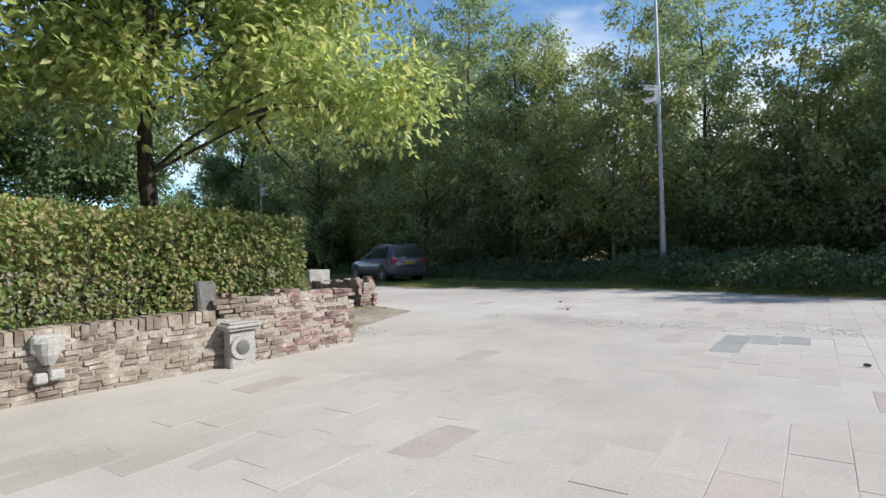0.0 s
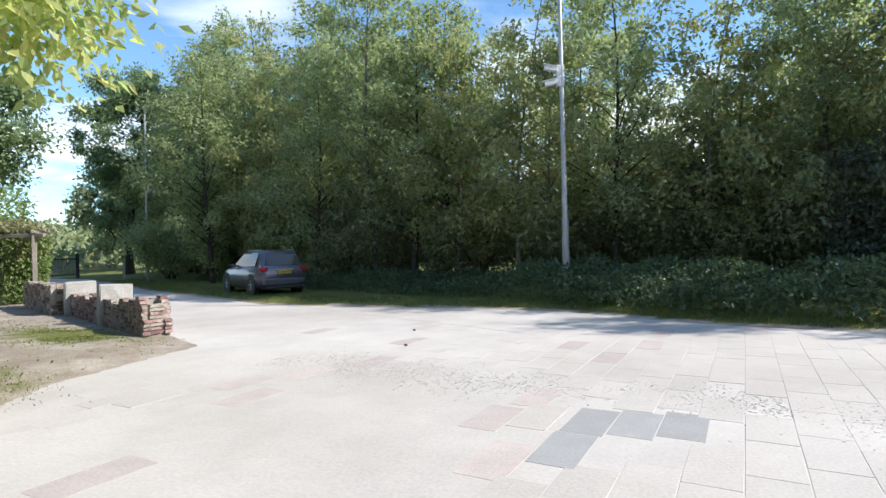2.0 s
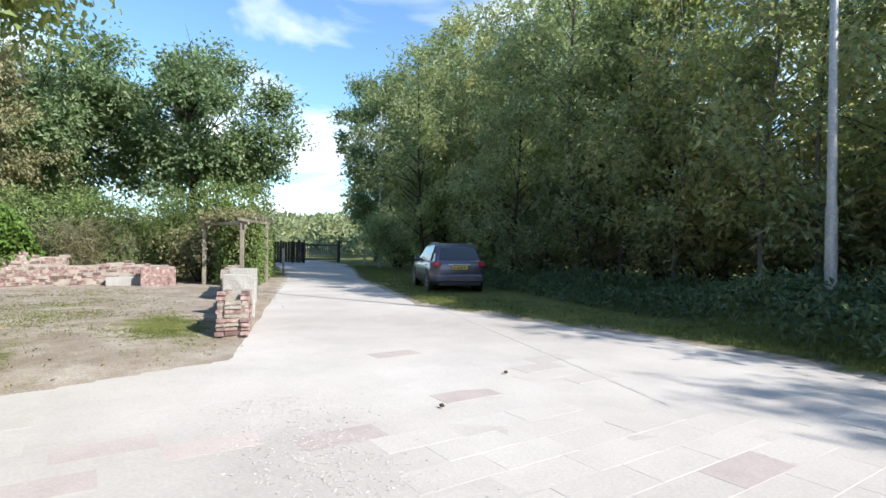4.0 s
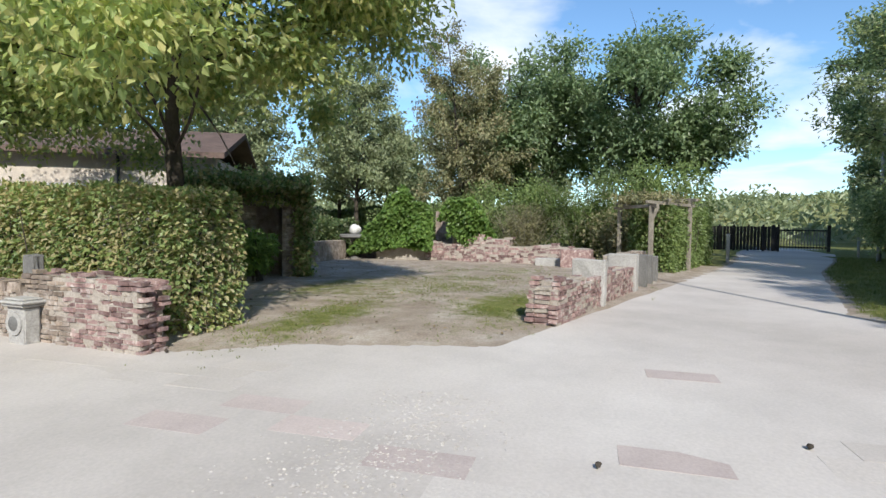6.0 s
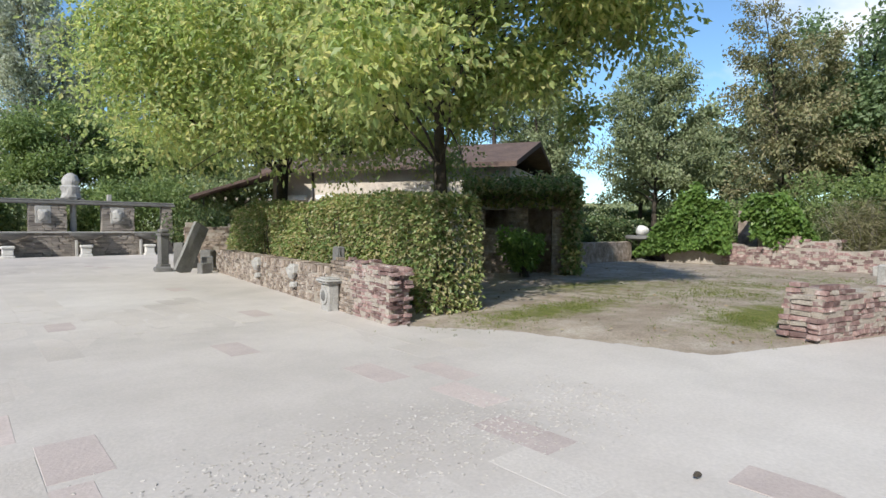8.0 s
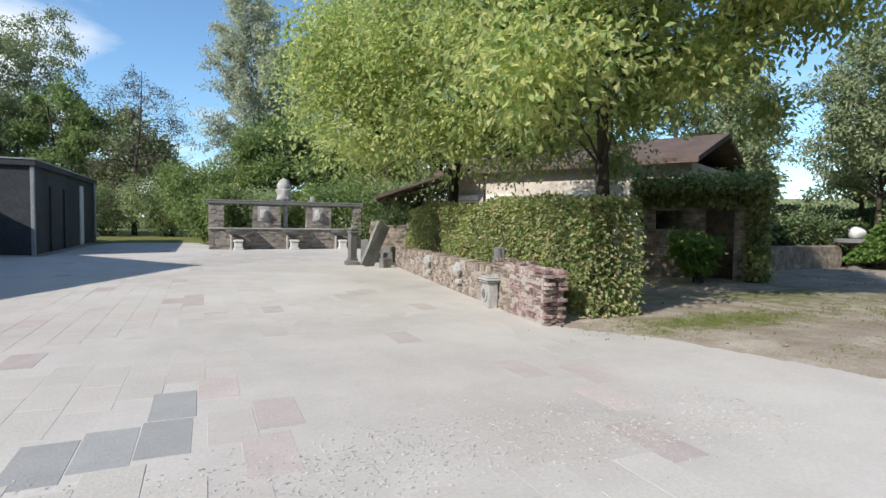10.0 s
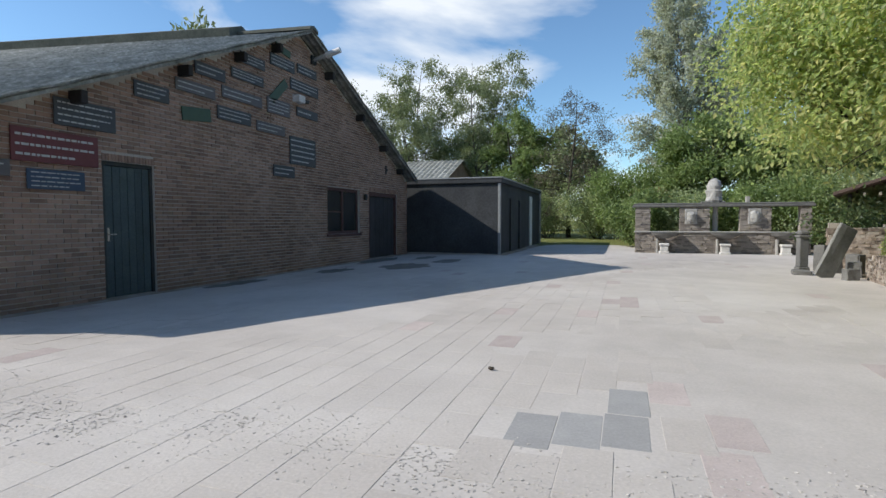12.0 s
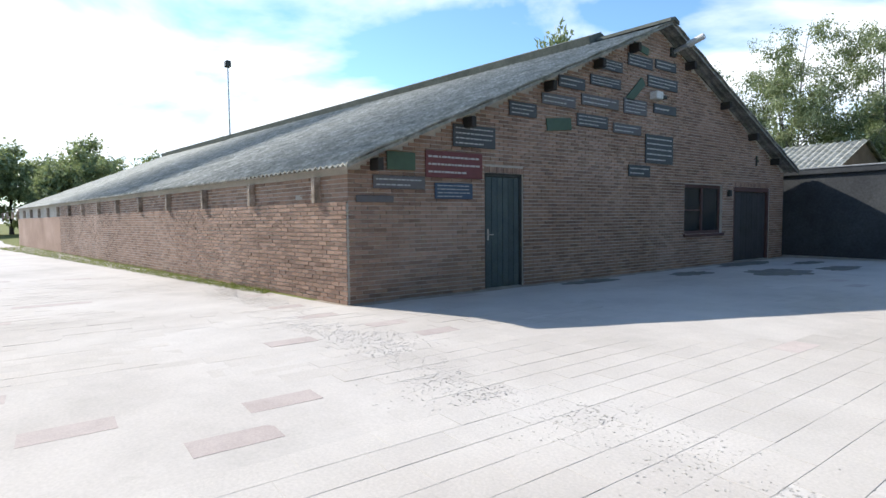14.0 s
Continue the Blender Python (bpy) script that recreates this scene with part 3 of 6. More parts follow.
def signed_distance(pts, poly):
    """Distance to a closed outline, above nought inside it."""
    p, best, inside = np.asarray(pts, float), np.full(len(pts), 1e9), np.zeros(len(pts), bool)
    for (ax, ay), (bx, by) in zip(poly, poly[1:] + poly[:1]):
        e = np.array([bx - ax, by - ay])
        w = p - [ax, ay]
        t = np.clip(w @ e / (e @ e), 0, 1)
        best = np.minimum(best, np.linalg.norm(w - t[:, None] * e, axis=1))
        cross = ((ay > p[:, 1]) != (by > p[:, 1])) & (p[:, 0] < (bx - ax) * (p[:, 1] - ay) / ((by - ay) or 1e-9) + ax)
        inside ^= cross
    return np.where(inside, best, -best)


def smooth(a, b, v):
    t = np.clip((v - a) / (b - a), 0, 1)
    return t * t * (3 - 2 * t)


W1A, W1B = np.array([13.13, 1.88]), np.array([14.25, 11.0])


def height(x, y):
    """Height of the open ground: a raised bed behind the low wall, level garden, a low bank under the wood."""
    x, y = np.atleast_1d(np.asarray(x, float)), np.atleast_1d(np.asarray(y, float))
    pts = np.stack([x, y], 1)
    g, v = signed_distance(pts, GARDEN), signed_distance(pts, PAVED)
    wall_x = W1A[0] + (y - W1A[1]) * (W1B[0] - W1A[0]) / (W1B[1] - W1A[1])
    bed = 0.42 * smooth(0.12, 0.3, x - wall_x) * smooth(2.0, 3.4, y) * (1 - smooth(0.9, 1.9, x - wall_x)) * (1 - smooth(11.6, 12.6, y))
    h = np.where(v > 0, 0.006 - 0.076 * smooth(0.3, 1.1, v) - 0.02 * smooth(0.0, 0.3, v), np.minimum(0.05, 0.006 + 0.2 * (-v)))
    h = np.where(g > 0, 0.0 + 0.05 * smooth(0, 0.7, g) + bed, h)
    bank = smooth(0.3, 2.5, -v - 2.6 * smooth(12.5, 16.0, x)) * 0.3 * (y < -5.5)
    return h + np.where(g > 0, 0, bank)


def axis_lines(lo, hi, step, far):
    near = np.arange(lo, hi + 1e-6, step)
    out = np.array([6, 15, 35, 80, 180, 400, far])
    return np.concatenate([lo - out[::-1], near, hi + out])


def refine(lines, lo, hi, step):
    return np.concatenate([lines[lines < lo - step / 2], np.arange(lo, hi, step), lines[lines > hi]])


gx, gy = refine(axis_lines(-14, 40, 0.3, 1500), 12.4, 24.0, 0.1), refine(axis_lines(-16, 24, 0.3, 1500), -4.6, 2.6, 0.1)
XX, YY = np.meshgrid(gx, gy, indexing="ij")
ZZ = height(XX.ravel(), YY.ravel())
edge_in = np.abs(signed_distance(np.stack([XX.ravel(), YY.ravel()], 1), PAVED))
ZZ += np.where(ZZ > -0.03, [0.025 * noise.noise((x * 0.9, y * 0.9, 3)) + 0.008 * noise.noise((x * 4, y * 4, 7)) for x, y in zip(XX.ravel(), YY.ravel())], 0) * (0.15 + 0.85 * smooth(0.1, 1.0, edge_in))
idx = np.arange(XX.size).reshape(XX.shape)
quads = np.stack([idx[:-1, :-1], idx[1:, :-1], idx[1:, 1:], idx[:-1, 1:]], -1).reshape(-1, 4)
me = raw_mesh("ground", np.stack([XX.ravel(), YY.ravel(), ZZ], 1), quads)
me.polygons.foreach_set("use_smooth", [True] * len(me.polygons))
turf = me.attributes.new("turf", "FLOAT", "POINT")
px, py = XX.ravel(), YY.ravel()
gsd, psd = signed_distance(np.stack([px, py], 1), GARDEN), signed_distance(np.stack([px, py], 1), PAVED)
inner = 0.26 + 0.26 * smooth(2.0, 5.5, gsd) * smooth(-1, 4, 22 - px) * (py < 3.4)
spots = 0.32 * np.exp(-(((px - 15.2) / 1.6) ** 2 + ((py - 1.2) / 0.5) ** 2)) + 0.4 * np.exp(-(((px - 17.2) / 1.5) ** 2 + ((py + 1.0) / 0.6) ** 2))
verge = np.where((py < -5) & (px > 5) & (psd < -0.1), 0.75, np.where((px < -1) | (px > 40) | (py > 24), 0.8, 0.22))
turf.data.foreach_set("value", np.where(gsd > 0, np.where(px > 30, 0.8, inner + spots), verge).astype(np.float32))
link_mesh("ground", me, M["soil"])
tagged(bpy.data.objects["ground"], "sandy soil and thin grass round the yard", "ground", kind="structure")

# ---- pavement ----
bm = bmesh.new()
vs = [bm.verts.new((x, y, -0.0034)) for x, y in PAVED]
bm.faces.new(vs)
bm.normal_update()
bmesh.ops.triangulate(bm, faces=bm.faces, ngon_method="EAR_CLIP")
pavement = part("pavement", bm, M["road"], None)
tagged(pavement, "pale dusty paving of the yard and the lane", "pavement", kind="structure")

# ---- barn ----
GY, APEX_Y, APEX_Z, EAVE_L, EAVE_R = 17.0, 9.25, 6.5, 2.42, 3.05
BARN_L = 37.5


def roof_z(y):
    return EAVE_L + (APEX_Z - EAVE_L) * y / APEX_Y if y < APEX_Y else APEX_Z + (EAVE_R - APEX_Z) * (y - APEX_Y) / (GY - APEX_Y)


barn = thing("barn", "long brown brick barn with a lichen-grey sheet roof", "barn")
OPEN = {"door": (3.1, 4.2, 0.0, 2.44), "window": (10.62, 12.76, 0.97, 2.43), "gate": (13.46, 15.95, 0.0, 2.42)}


def gable_wall(x0, x1):
    made = []
    cuts = sorted({0.0, APEX_Y, GY, *[v for o in OPEN.values() for v in o[:2]]})
    for a, b in zip(cuts, cuts[1:]):
        hole = [o for o in OPEN.values() if o[0] <= a + 1e-6 and b <= o[1] + 1e-6]
        spans = [(0.0, None)] if not hole else ([(0.0, hole[0][2])] if hole[0][2] > 0 else []) + [(hole[0][3], None)]
        for lo, hi in spans:
            out = [(a, lo), (b, lo), (b, roof_z(b) if hi is None else hi), (a, roof_z(a) if hi is None else hi)]
            made.append(part("gable_panel", prism(bmesh.new(), out, "x", x0, x1), M["mortar"], barn))
    return made


gable = gable_wall(-0.3, -0.012)[0]
# long walls: the south one steps back above a plinth ledge
bm = bmesh.new()
box(bm, -BARN_L, -0.3, 0.0, 0.3, -0.05, EAVE_L)
side_wall = part("side_wall", bm, M["mortar"], barn)
part("back_wall", boxed(-BARN_L, -0.3, GY - 0.3, GY, -0.05, EAVE_R), M["brick"], barn)
bm = bmesh.new()
prism(bm, [(0, 0), (GY, 0), (GY, EAVE_R), (APEX_Y, APEX_Z), (0, EAVE_L)], "x", -BARN_L - 0.3, -BARN_L)
part("end_wall", bm, M["brick"], barn)


def sheet_roof(name, y0, z0, y1, z1, x0, x1, mat, parent, thick=0.03, wave=0.18, amp=0.026, waved=26.0):
    """A corrugated sheet whose waves run down the slope; flat far off."""
    n = int((x1 - max(x0, x1 - waved)) / (wave / 4))
    xs = np.concatenate([[x0], np.linspace(max(x0, x1 - waved), x1, n)]) if x1 - x0 > waved else np.linspace(x0, x1, n)
    off = amp * np.sin(xs / wave * 2 * math.pi)
    verts, faces = [], []
    rows = 17
    for dz in (0.0, -thick):
        for j in range(rows):
            t = j / (rows - 1)
            lap = 0.036 * (j % 2)                         # each sheet laps over the one below
            for x, o in zip(xs, off):
                verts.append((x, y0 + (y1 - y0) * t, z0 + (z1 - z0) * t + o + dz + lap))
    m = len(xs)
    for k in range(2):
        for j in range(rows - 1):
            for i in range(m - 1):
                a = k * rows * m + j * m + i
                faces.append((a, a + 1, a + m + 1, a + m))
    for i in range(m - 1):
        for a in (i, (rows - 1) * m + i):
            faces.append((a, a + 1, a + 1 + rows * m, a + rows * m))
    for j in range(rows - 1):
        for a in (j * m, j * m + m - 1):
            faces.append((a, a + m, a + m + rows * m, a + rows * m))
    return link_mesh(name, raw_mesh(name, verts, faces), mat, parent)


SL = (APEX_Z - EAVE_L) / APEX_Y
sheet_roof("roof_slope", -0.2, EAVE_L - 0.2 * SL + 0.1, APEX_Y, APEX_Z + 0.1, -BARN_L - 0.3, 0.42, M["roof"], barn)
SR = (APEX_Z - EAVE_R) / (GY - APEX_Y)
sheet_roof("roof_slope", GY + 0.25, EAVE_R - 0.25 * SR + 0.1, APEX_Y, APEX_Z + 0.1, -BARN_L - 0.3, 0.42, M["roof"], barn)
# raised ridge vent that starts back from the gable
bm = bmesh.new()
prism(bm, [(APEX_Y - 0.5, APEX_Z - 0.12), (APEX_Y + 0.5, APEX_Z - 0.2), (APEX_Y + 0.55, APEX_Z + 0.14), (APEX_Y, APEX_Z + 0.36), (APEX_Y - 0.55, APEX_Z + 0.14)], "x", -BARN_L, -1.7)
part("ridge_vent", bm, M["ridge"], barn, "dark raised ridge vent")
bm = bmesh.new()
prism(bm, [(APEX_Y - 0.22, APEX_Z + 0.06), (APEX_Y, APEX_Z + 0.12), (APEX_Y + 0.22, APEX_Z + 0.04), (APEX_Y + 0.2, APEX_Z + 0.13), (APEX_Y, APEX_Z + 0.21), (APEX_Y - 0.2, APEX_Z + 0.15)], "x", -1.7, 0.46)
part("ridge_cap", bm, M["ridge"], barn)
for a, b in (((-0.2, EAVE_L - 0.2 * SL), (APEX_Y, APEX_Z)), ((GY + 0.3, EAVE_R - 0.3 * SR), (APEX_Y, APEX_Z))):
    bm = bmesh.new()
    prism(bm, [(a[0], a[1] + 0.025), (b[0], b[1] + 0.025), (b[0], b[1] + 0.085), (a[0], a[1] + 0.085)], "x", 0.34, 0.38)
    part("verge_board", bm, M["roof"], barn, "thin grey verge strip under the roof edge")
for y in (0.5, 2.6, 4.9, 6.6, 8.0, 10.6, 12.6, 14.4, 16.0):
    z = roof_z(y) - 0.16
    part("rafter_end", boxed(-0.01, 0.29, y - 0.06, y + 0.06, z - 0.12, z + 0.09, 0.01), M["dark_wood"], barn, "dark purlin end below the roof")
for k in range(22):
    x = -0.9 - k * 2.6
    part("rafter_end", boxed(x - 0.06, x + 0.06, -0.13, -0.001, EAVE_L - 0.62, EAVE_L - 0.14, 0.01), M["mossy_brick"], barn, "brick corbel under the eave")


def opening_things():
    y0, y1, z0, z1 = OPEN["door"]
    d = thing("door_1", "tall blue-green plank door, shut, in the brick gable", "door", kind="structure")
    part("door_frame", box(box(boxed(-0.12, -0.05, y0, y0 + 0.07, 0, z1), -0.12, -0.05, y1 - 0.07, y1, 0, z1), -0.12, -0.05, y0 + 0.07, y1 - 0.07, z1 - 0.07, z1), M["frame"], d)
    n, w = 6, (y1 - y0 - 0.16) / 6
    for i in range(n):
        a = y0 + 0.08 + i * w
        part("plank", boxed(-0.105, -0.068 + 0.004 * (i % 2), a + 0.004, a + w - 0.004, 0.03, z1 - 0.08, 0.004), M["door"], d)
    hb = boxed(-0.066, -0.055, y0 + 0.11, y0 + 0.15, 1.03, 1.27, 0.003)
    cyl(hb, (-0.06, y0 + 0.13, 1.15), (-0.01, y0 + 0.13, 1.15), 0.009, n=10)
    box(hb, -0.02, -0.004, y0 + 0.125, y0 + 0.25, 1.14, 1.16, 0.004)
    part("door_handle", hb, M["chrome"], d, "chrome lever handle on a long plate")
    y0, y1, z0, z1 = OPEN["window"]
    w = thing("window_1", "dark-framed two-light window in the brick gable", "window", kind="structure")
    fb = bmesh.new()
    for a, b, c, e in ((y0, y0 + 0.09, z0, z1), (y1 - 0.09, y1, z0, z1), (y0 + 0.09, y1 - 0.09, z1 - 0.1, z1), (y0 + 0.09, y1 - 0.09, z0, z0 + 0.09), (y0 + 1.02, y0 + 1.12, z0 + 0.09, z1 - 0.1)):
        box(fb, -0.16, -0.08, a, b, c, e)
    part("window_frame", fb, M["maroon"], w)
    for a, b in ((y0 + 0.09, y0 + 1.02), (y0 + 1.12, y1 - 0.09)):
        part("pane", boxed(-0.13, -0.12, a, b, z0 + 0.09, z1 - 0.1), M["glass"], w)
    part("glazing_bar", boxed(-0.12, -0.1, y0 + 0.09, y0 + 1.02, z0 + 0.68, z0 + 0.72), M["maroon"], w)
    part("window_sill", boxed(-0.1, 0.05, y0 - 0.05, y1 + 0.05, z0 - 0.09, z0 - 0.002, 0.006), M["maroon"], w, "dark sill of the window")
    # solid block behind the panes, its dark colour stands in for the room's shade
    part("dark_room", boxed(-1.6, -0.4, y0 - 0.2, y1 + 0.2, z0 - 0.3, z1 + 0.2), M["dark_wood"], w)
    y0, y1, z0, z1 = OPEN["gate"]
    g = thing("door_2", "wide dark grey plank door, shut, in the brick gable", "door", kind="structure")
    part("door_frame", box(box(boxed(-0.14, -0.03, y0, y0 + 0.12, 0, z1), -0.14, -0.03, y1 - 0.12, y1, 0, z1), -0.14, -0.03, y0 + 0.12, y1 - 0.12, z1 - 0.14, z1), M["maroon"], g)
    n = 12
    wd = (y1 - y0 - 0.24) / n
    for i in range(n):
        a = y0 + 0.12 + i * wd
        part("plank", boxed(-0.13, -0.1 + 0.004 * (i % 2), a + 0.004, a + wd - 0.004, 0.02, z1 - 0.15, 0.004), M["gate_planks"], g)


opening_things()

# ---- charcoal shed beside the barn ----
shed = thing("shed", "low flat-roofed charcoal shed beside the barn", "shed")
SX0, SX1, SY0, SY1, SZ = -2.2, 3.85, 17.45, 28.2, 3.12
part("front_wall", boxed(SX0, SX1, SY0, SY0 + 0.12, -0.03, SZ - 0.22), M["shed"], shed)
part("side_wall", boxed(SX1 - 0.12, SX1, SY0 + 0.12, SY1, -0.03, SZ - 0.22), M["shed"], shed)
part("side_wall", boxed(SX0, SX0 + 0.12, SY0 + 0.12, SY1, -0.03, SZ - 0.22), M["shed"], shed)
part("back_wall", boxed(SX0 + 0.12, SX1 - 0.12, SY1 - 0.12, SY1, -0.03, SZ - 0.22), M["shed"], shed)
part("flat_roof", boxed(SX0 - 0.04, SX1 + 0.1, SY0 - 0.08, SY1 + 0.08, SZ - 0.22, SZ - 0.03, 0.01), M["shed"], shed)
part("roof_trim", boxed(SX0 - 0.05, SX1 + 0.12, SY0 - 0.1, SY1 + 0.1, SZ - 0.03, SZ + 0.02, 0.008), M["shed_trim"], shed, "grey metal roof edge")
part("corner_post", boxed(SX1 - 0.07, SX1 + 0.03, SY0 - 0.035, SY0 + 0.1, -0.03, SZ - 0.23, 0.008), M["shed_trim"], shed, "pale metal corner post")
for a, b in ((19.4, 21.2), (21.5, 23.2)):
    db = boxed(SX1 + 0.001, SX1 + 0.045, a, b, 0.0, 2.35, 0.01)
    part("door", db, M["shed"], shed, "charcoal sheet door")
    part("door_rail", boxed(SX1 + 0.045, SX1 + 0.07, a, a + 0.06, 0.05, 2.3), M["frame"], shed)
part("pale_panel", boxed(SX1 + 0.001, SX1 + 0.05, 24.6, 25.3, 0.05, 2.65, 0.01), M["white_paint"], shed, "pale upright panel on the shed wall")
part("downpipe", cyl(bmesh.new(), (SX1 + 0.1, 27.8, 0), (SX1 + 0.1, 27.8, SZ - 0.2), 0.05), M["shed_trim"], shed)

annex = thing("outbuilding", "small outbuilding with a grey corrugated gable roof", "outbuilding")
bm = bmesh.new()
prism(bm, [(34.0, 0), (42.0, 0), (42.0, 4.5), (38, 6.15), (34.0, 4.5)], "x", -16.0, -3.9)
part("house_body", bm, M["brick"], annex)
for y_eave in (33.5, 42.5):
    sheet_roof("roof_slope", y_eave, 4.36, 38.0, 6.25, -16.3, -3.6, M["roof"], annex, wave=0.4, amp=0.05)

# ---- low walls of the garden ----
rngw = np.random.default_rng(11)


def low_wall(name, label, a, b, thick, top_of, brick_mats, field_mat, near, seed, course=0.06, blen=0.19, keep=300):
    """A brick wall from a to b with a lime core and rough bricks on both faces and the ends; top_of(s) gives its height."""
    rng = np.random.default_rng(seed)
    a, b = np.array(a, float), np.array(b, float)
    ln = float(np.linalg.norm(b - a))
    w = thing(name, label, "wall", (a[0], a[1], 0), math.degrees(math.atan2(b[1] - a[1], b[0] - a[0])))
    core = bmesh.new()
    k = max(2, int(ln / 0.25))
    for i in range(k):
        s0, s1 = ln * i / k, ln * (i + 1) / k
        box(core, s0 + (0.03 if i == 0 else 0), s1 - (0.03 if i == k - 1 else 0), 0.005, thick - 0.005, -0.1, max(0.05, min(top_of(s0), top_of(s1)) - 0.03))
    part("core", core, M["lime"], w)
    shapes = []
    for q in range(12):
        shapes.append(blocks_mesh("brick", [(0, 0, 0)], [(1, 1, 1)], [np.eye(3)], 0.07, rng))
    for i, q in enumerate(shapes):
        q.materials.append(M["lime"] if i in (5, 11) else brick_mats[0 if i < 6 else -1])
    found = []
    for r in range(int(1.2 / course)):
        z = course * (r + 0.5) - 0.02
        s = -rng.uniform(0, blen * 0.6)
        while s < ln:
            l = blen * rng.choice([1.0, 1.0, 0.55, 0.8]) * rng.uniform(0.92, 1.05)
            m = s + l / 2
            if 0 <= m <= ln and z + course * 0.5 <= top_of(m) + rng.uniform(-0.03, 0.035) and rng.uniform() > 0.03:
                found += [(m, yy + rng.normal(0, 0.008), z, l) for yy in (0.05, thick - 0.05)]
            s += l
        if z + course * 0.5 <= top_of(0.05):
            found.append((0.05 + rng.normal(0, 0.012), thick / 2, z, -1))
        if z + course * 0.5 <= top_of(ln - 0.05):
            found.append((ln - 0.05 + rng.normal(0, 0.012), thick / 2, z, -1))
    found.sort(key=lambda p: abs(p[0] - near) + (0.0 if p[1] < thick * 0.6 else 1.0))
    for m, yy, z, l in found[:keep]:
        ob = new("brick", shapes[rng.integers(6) + (6 if m > 1.75 and rng.uniform() < 0.8 else 0)])
        ob.parent = w
        sx, sy = (l - 0.012, 0.11) if l > 0 else (0.11, thick - 0.2)
        ob.matrix_basis = pose(m, yy, z, rng.normal(0, 2.0), rng.normal(0, 2.2), rng.normal(0, 3.5)) @ Matrix.Diagonal((sx, sy, course - 0.012, 1))
    rest = found[keep:]
    if rest:
        cs = [(m, yy, z) for m, yy, z, l in rest]
        sz = [((l - 0.012, 0.11) if l > 0 else (0.11, thick - 0.2)) + (course - 0.012,) for m, yy, z, l in rest]
        fr = [np.array(Euler((rng.normal(0, 0.02), rng.normal(0, 0.02), rng.normal(0, 0.035))).to_matrix()).T for _ in rest]
        tagged(link_mesh("brickwork", blocks_mesh("brickwork", cs, sz, fr, 0.006, rng), field_mat, w), kind="stuff")
    return w


def w1_top(s):
    if s < 1.75:
        return 0.76 - 0.08 * (s < 0.25) + 0.03 * math.sin(s * 9)
    return 0.54 - 0.004 * (s - 1.7) + 0.012 * math.sin(s * 5)


low_wall("garden_wall", "low weathered pink brick retaining wall with a ragged end", W1A, W1B, 0.3, w1_top, [M["old_brick"], M["mossy_brick"]], M["mossy_f"], 0.0, 3, course=0.053, blen=0.175)
# the wall's frame: s runs along it, face outwards
w1_dir = (W1B - W1A) / np.linalg.norm(W1B - W1A)
W1_ANG = math.degrees(math.atan2(w1_dir[1], w1_dir[0]))

W2A, W2_DIR = np.array([15.91, -1.505]), np.array([0.965, -0.2625])


def w2_top(s):
    return 0.63 - 0.10 * smooth(0.2, 1.6, np.array([s]))[0] + 0.04 * math.sin(s * 7) - 0.12 * (s < 0.12)


low_wall("lane_wall", "ragged low dark red brick wall beside the lane", W2A + W2_DIR * 4.9, W2A, 0.42, lambda s: w2_top(4.9 - s), [M["old_brick"]], M["old_brick_f"], 4.9, 5)

BACK_A, BACK_B = np.array([28.4, 6.9]), np.array([27.2, -2.3])


def back_top(s):
    y = 6.9 - s
    if y > 1.9:
        return 0.75 + 0.05 * math.sin(s * 4)
    if y > 0.3:
        return 1.05 - 0.12 * abs(math.sin(s * 2.3))
    return 0.72 - 0.05 * math.sin(s * 3)


low_wall("ruin_wall", "crumbling low pink brick garden wall on the far side", BACK_A, BACK_B, 0.4, back_top, [M["old_brick"]], M["old_brick_f"], 6.0, 9, course=0.09, blen=0.3, keep=200)

# ---- hedges ----
HEDGE_A = np.array([13.56, 2.02])
HEDGE_B = np.array([14.85, 12.3])
hedge("beech_hedge", "clipped beech hedge with browning leaves behind the low wall", HEDGE_B, HEDGE_A, 0.86, 0.06, 1.69, M["beech"], 46000, 21, 0.078, 0.052)
hedge("lane_hedge", "leafy green hedge beside the lane", (25.5, -4.6), (31.5, -6.8), 1.2, 0.0, 1.95, M["hedge"], 14000, 22, 0.12, 0.08)
hedge("back_hedge", "tall dark green hedge behind the garden", (45, 16.5), (31.5, 3.2), 1.2, 0.0, 2.3, M["ivy"], 9000, 23, 0.22, 0.15)
hedge("back_hedge", "tall dark green hedge behind the garden", (31.5, 22), (45, 16.5), 1.2, 0.0, 2.5, M["ivy"], 6000, 24, 0.22, 0.15)

# ---- walnut trees in the bed ----
tree("walnut_tree", "spreading walnut tree with yellowing leaves behind the hedge", "tree", (15.0, 3.25, 0.05), 31, 8.1, 3.2, 3.15, 0.15, M["walnut"], M["bark"],
     blobs=90, leaves=76000, leaf_len=0.135, leaf_wid=0.074, blob_r=0.27, shape="umbrella", droop=0.55, group="walnut trees")
tree("walnut_tree", "spreading walnut tree with yellowing leaves behind the hedge", "tree", (15.4, 10.1, 0.1), 32, 8.8, 2.95, 4.5, 0.2, M["walnut"], M["bark"],
     blobs=110, leaves=96000, leaf_len=0.135, leaf_wid=0.074, blob_r=0.26, shape="umbrella", droop=0.55, group="walnut trees")

# ---- the wood along the yard and the lane ----
WOOD = [(41, 10.0, 2.3, 54, "forest", "bark"), (42, 8.8, 2.1, 52, "forest2", "pale_bark"), (43, 10.8, 2.2, 56, "forest", "pale_bark"), (44, 6.6, 2.2, 54, "forest", "bark")]
rngf = np.random.default_rng(77)
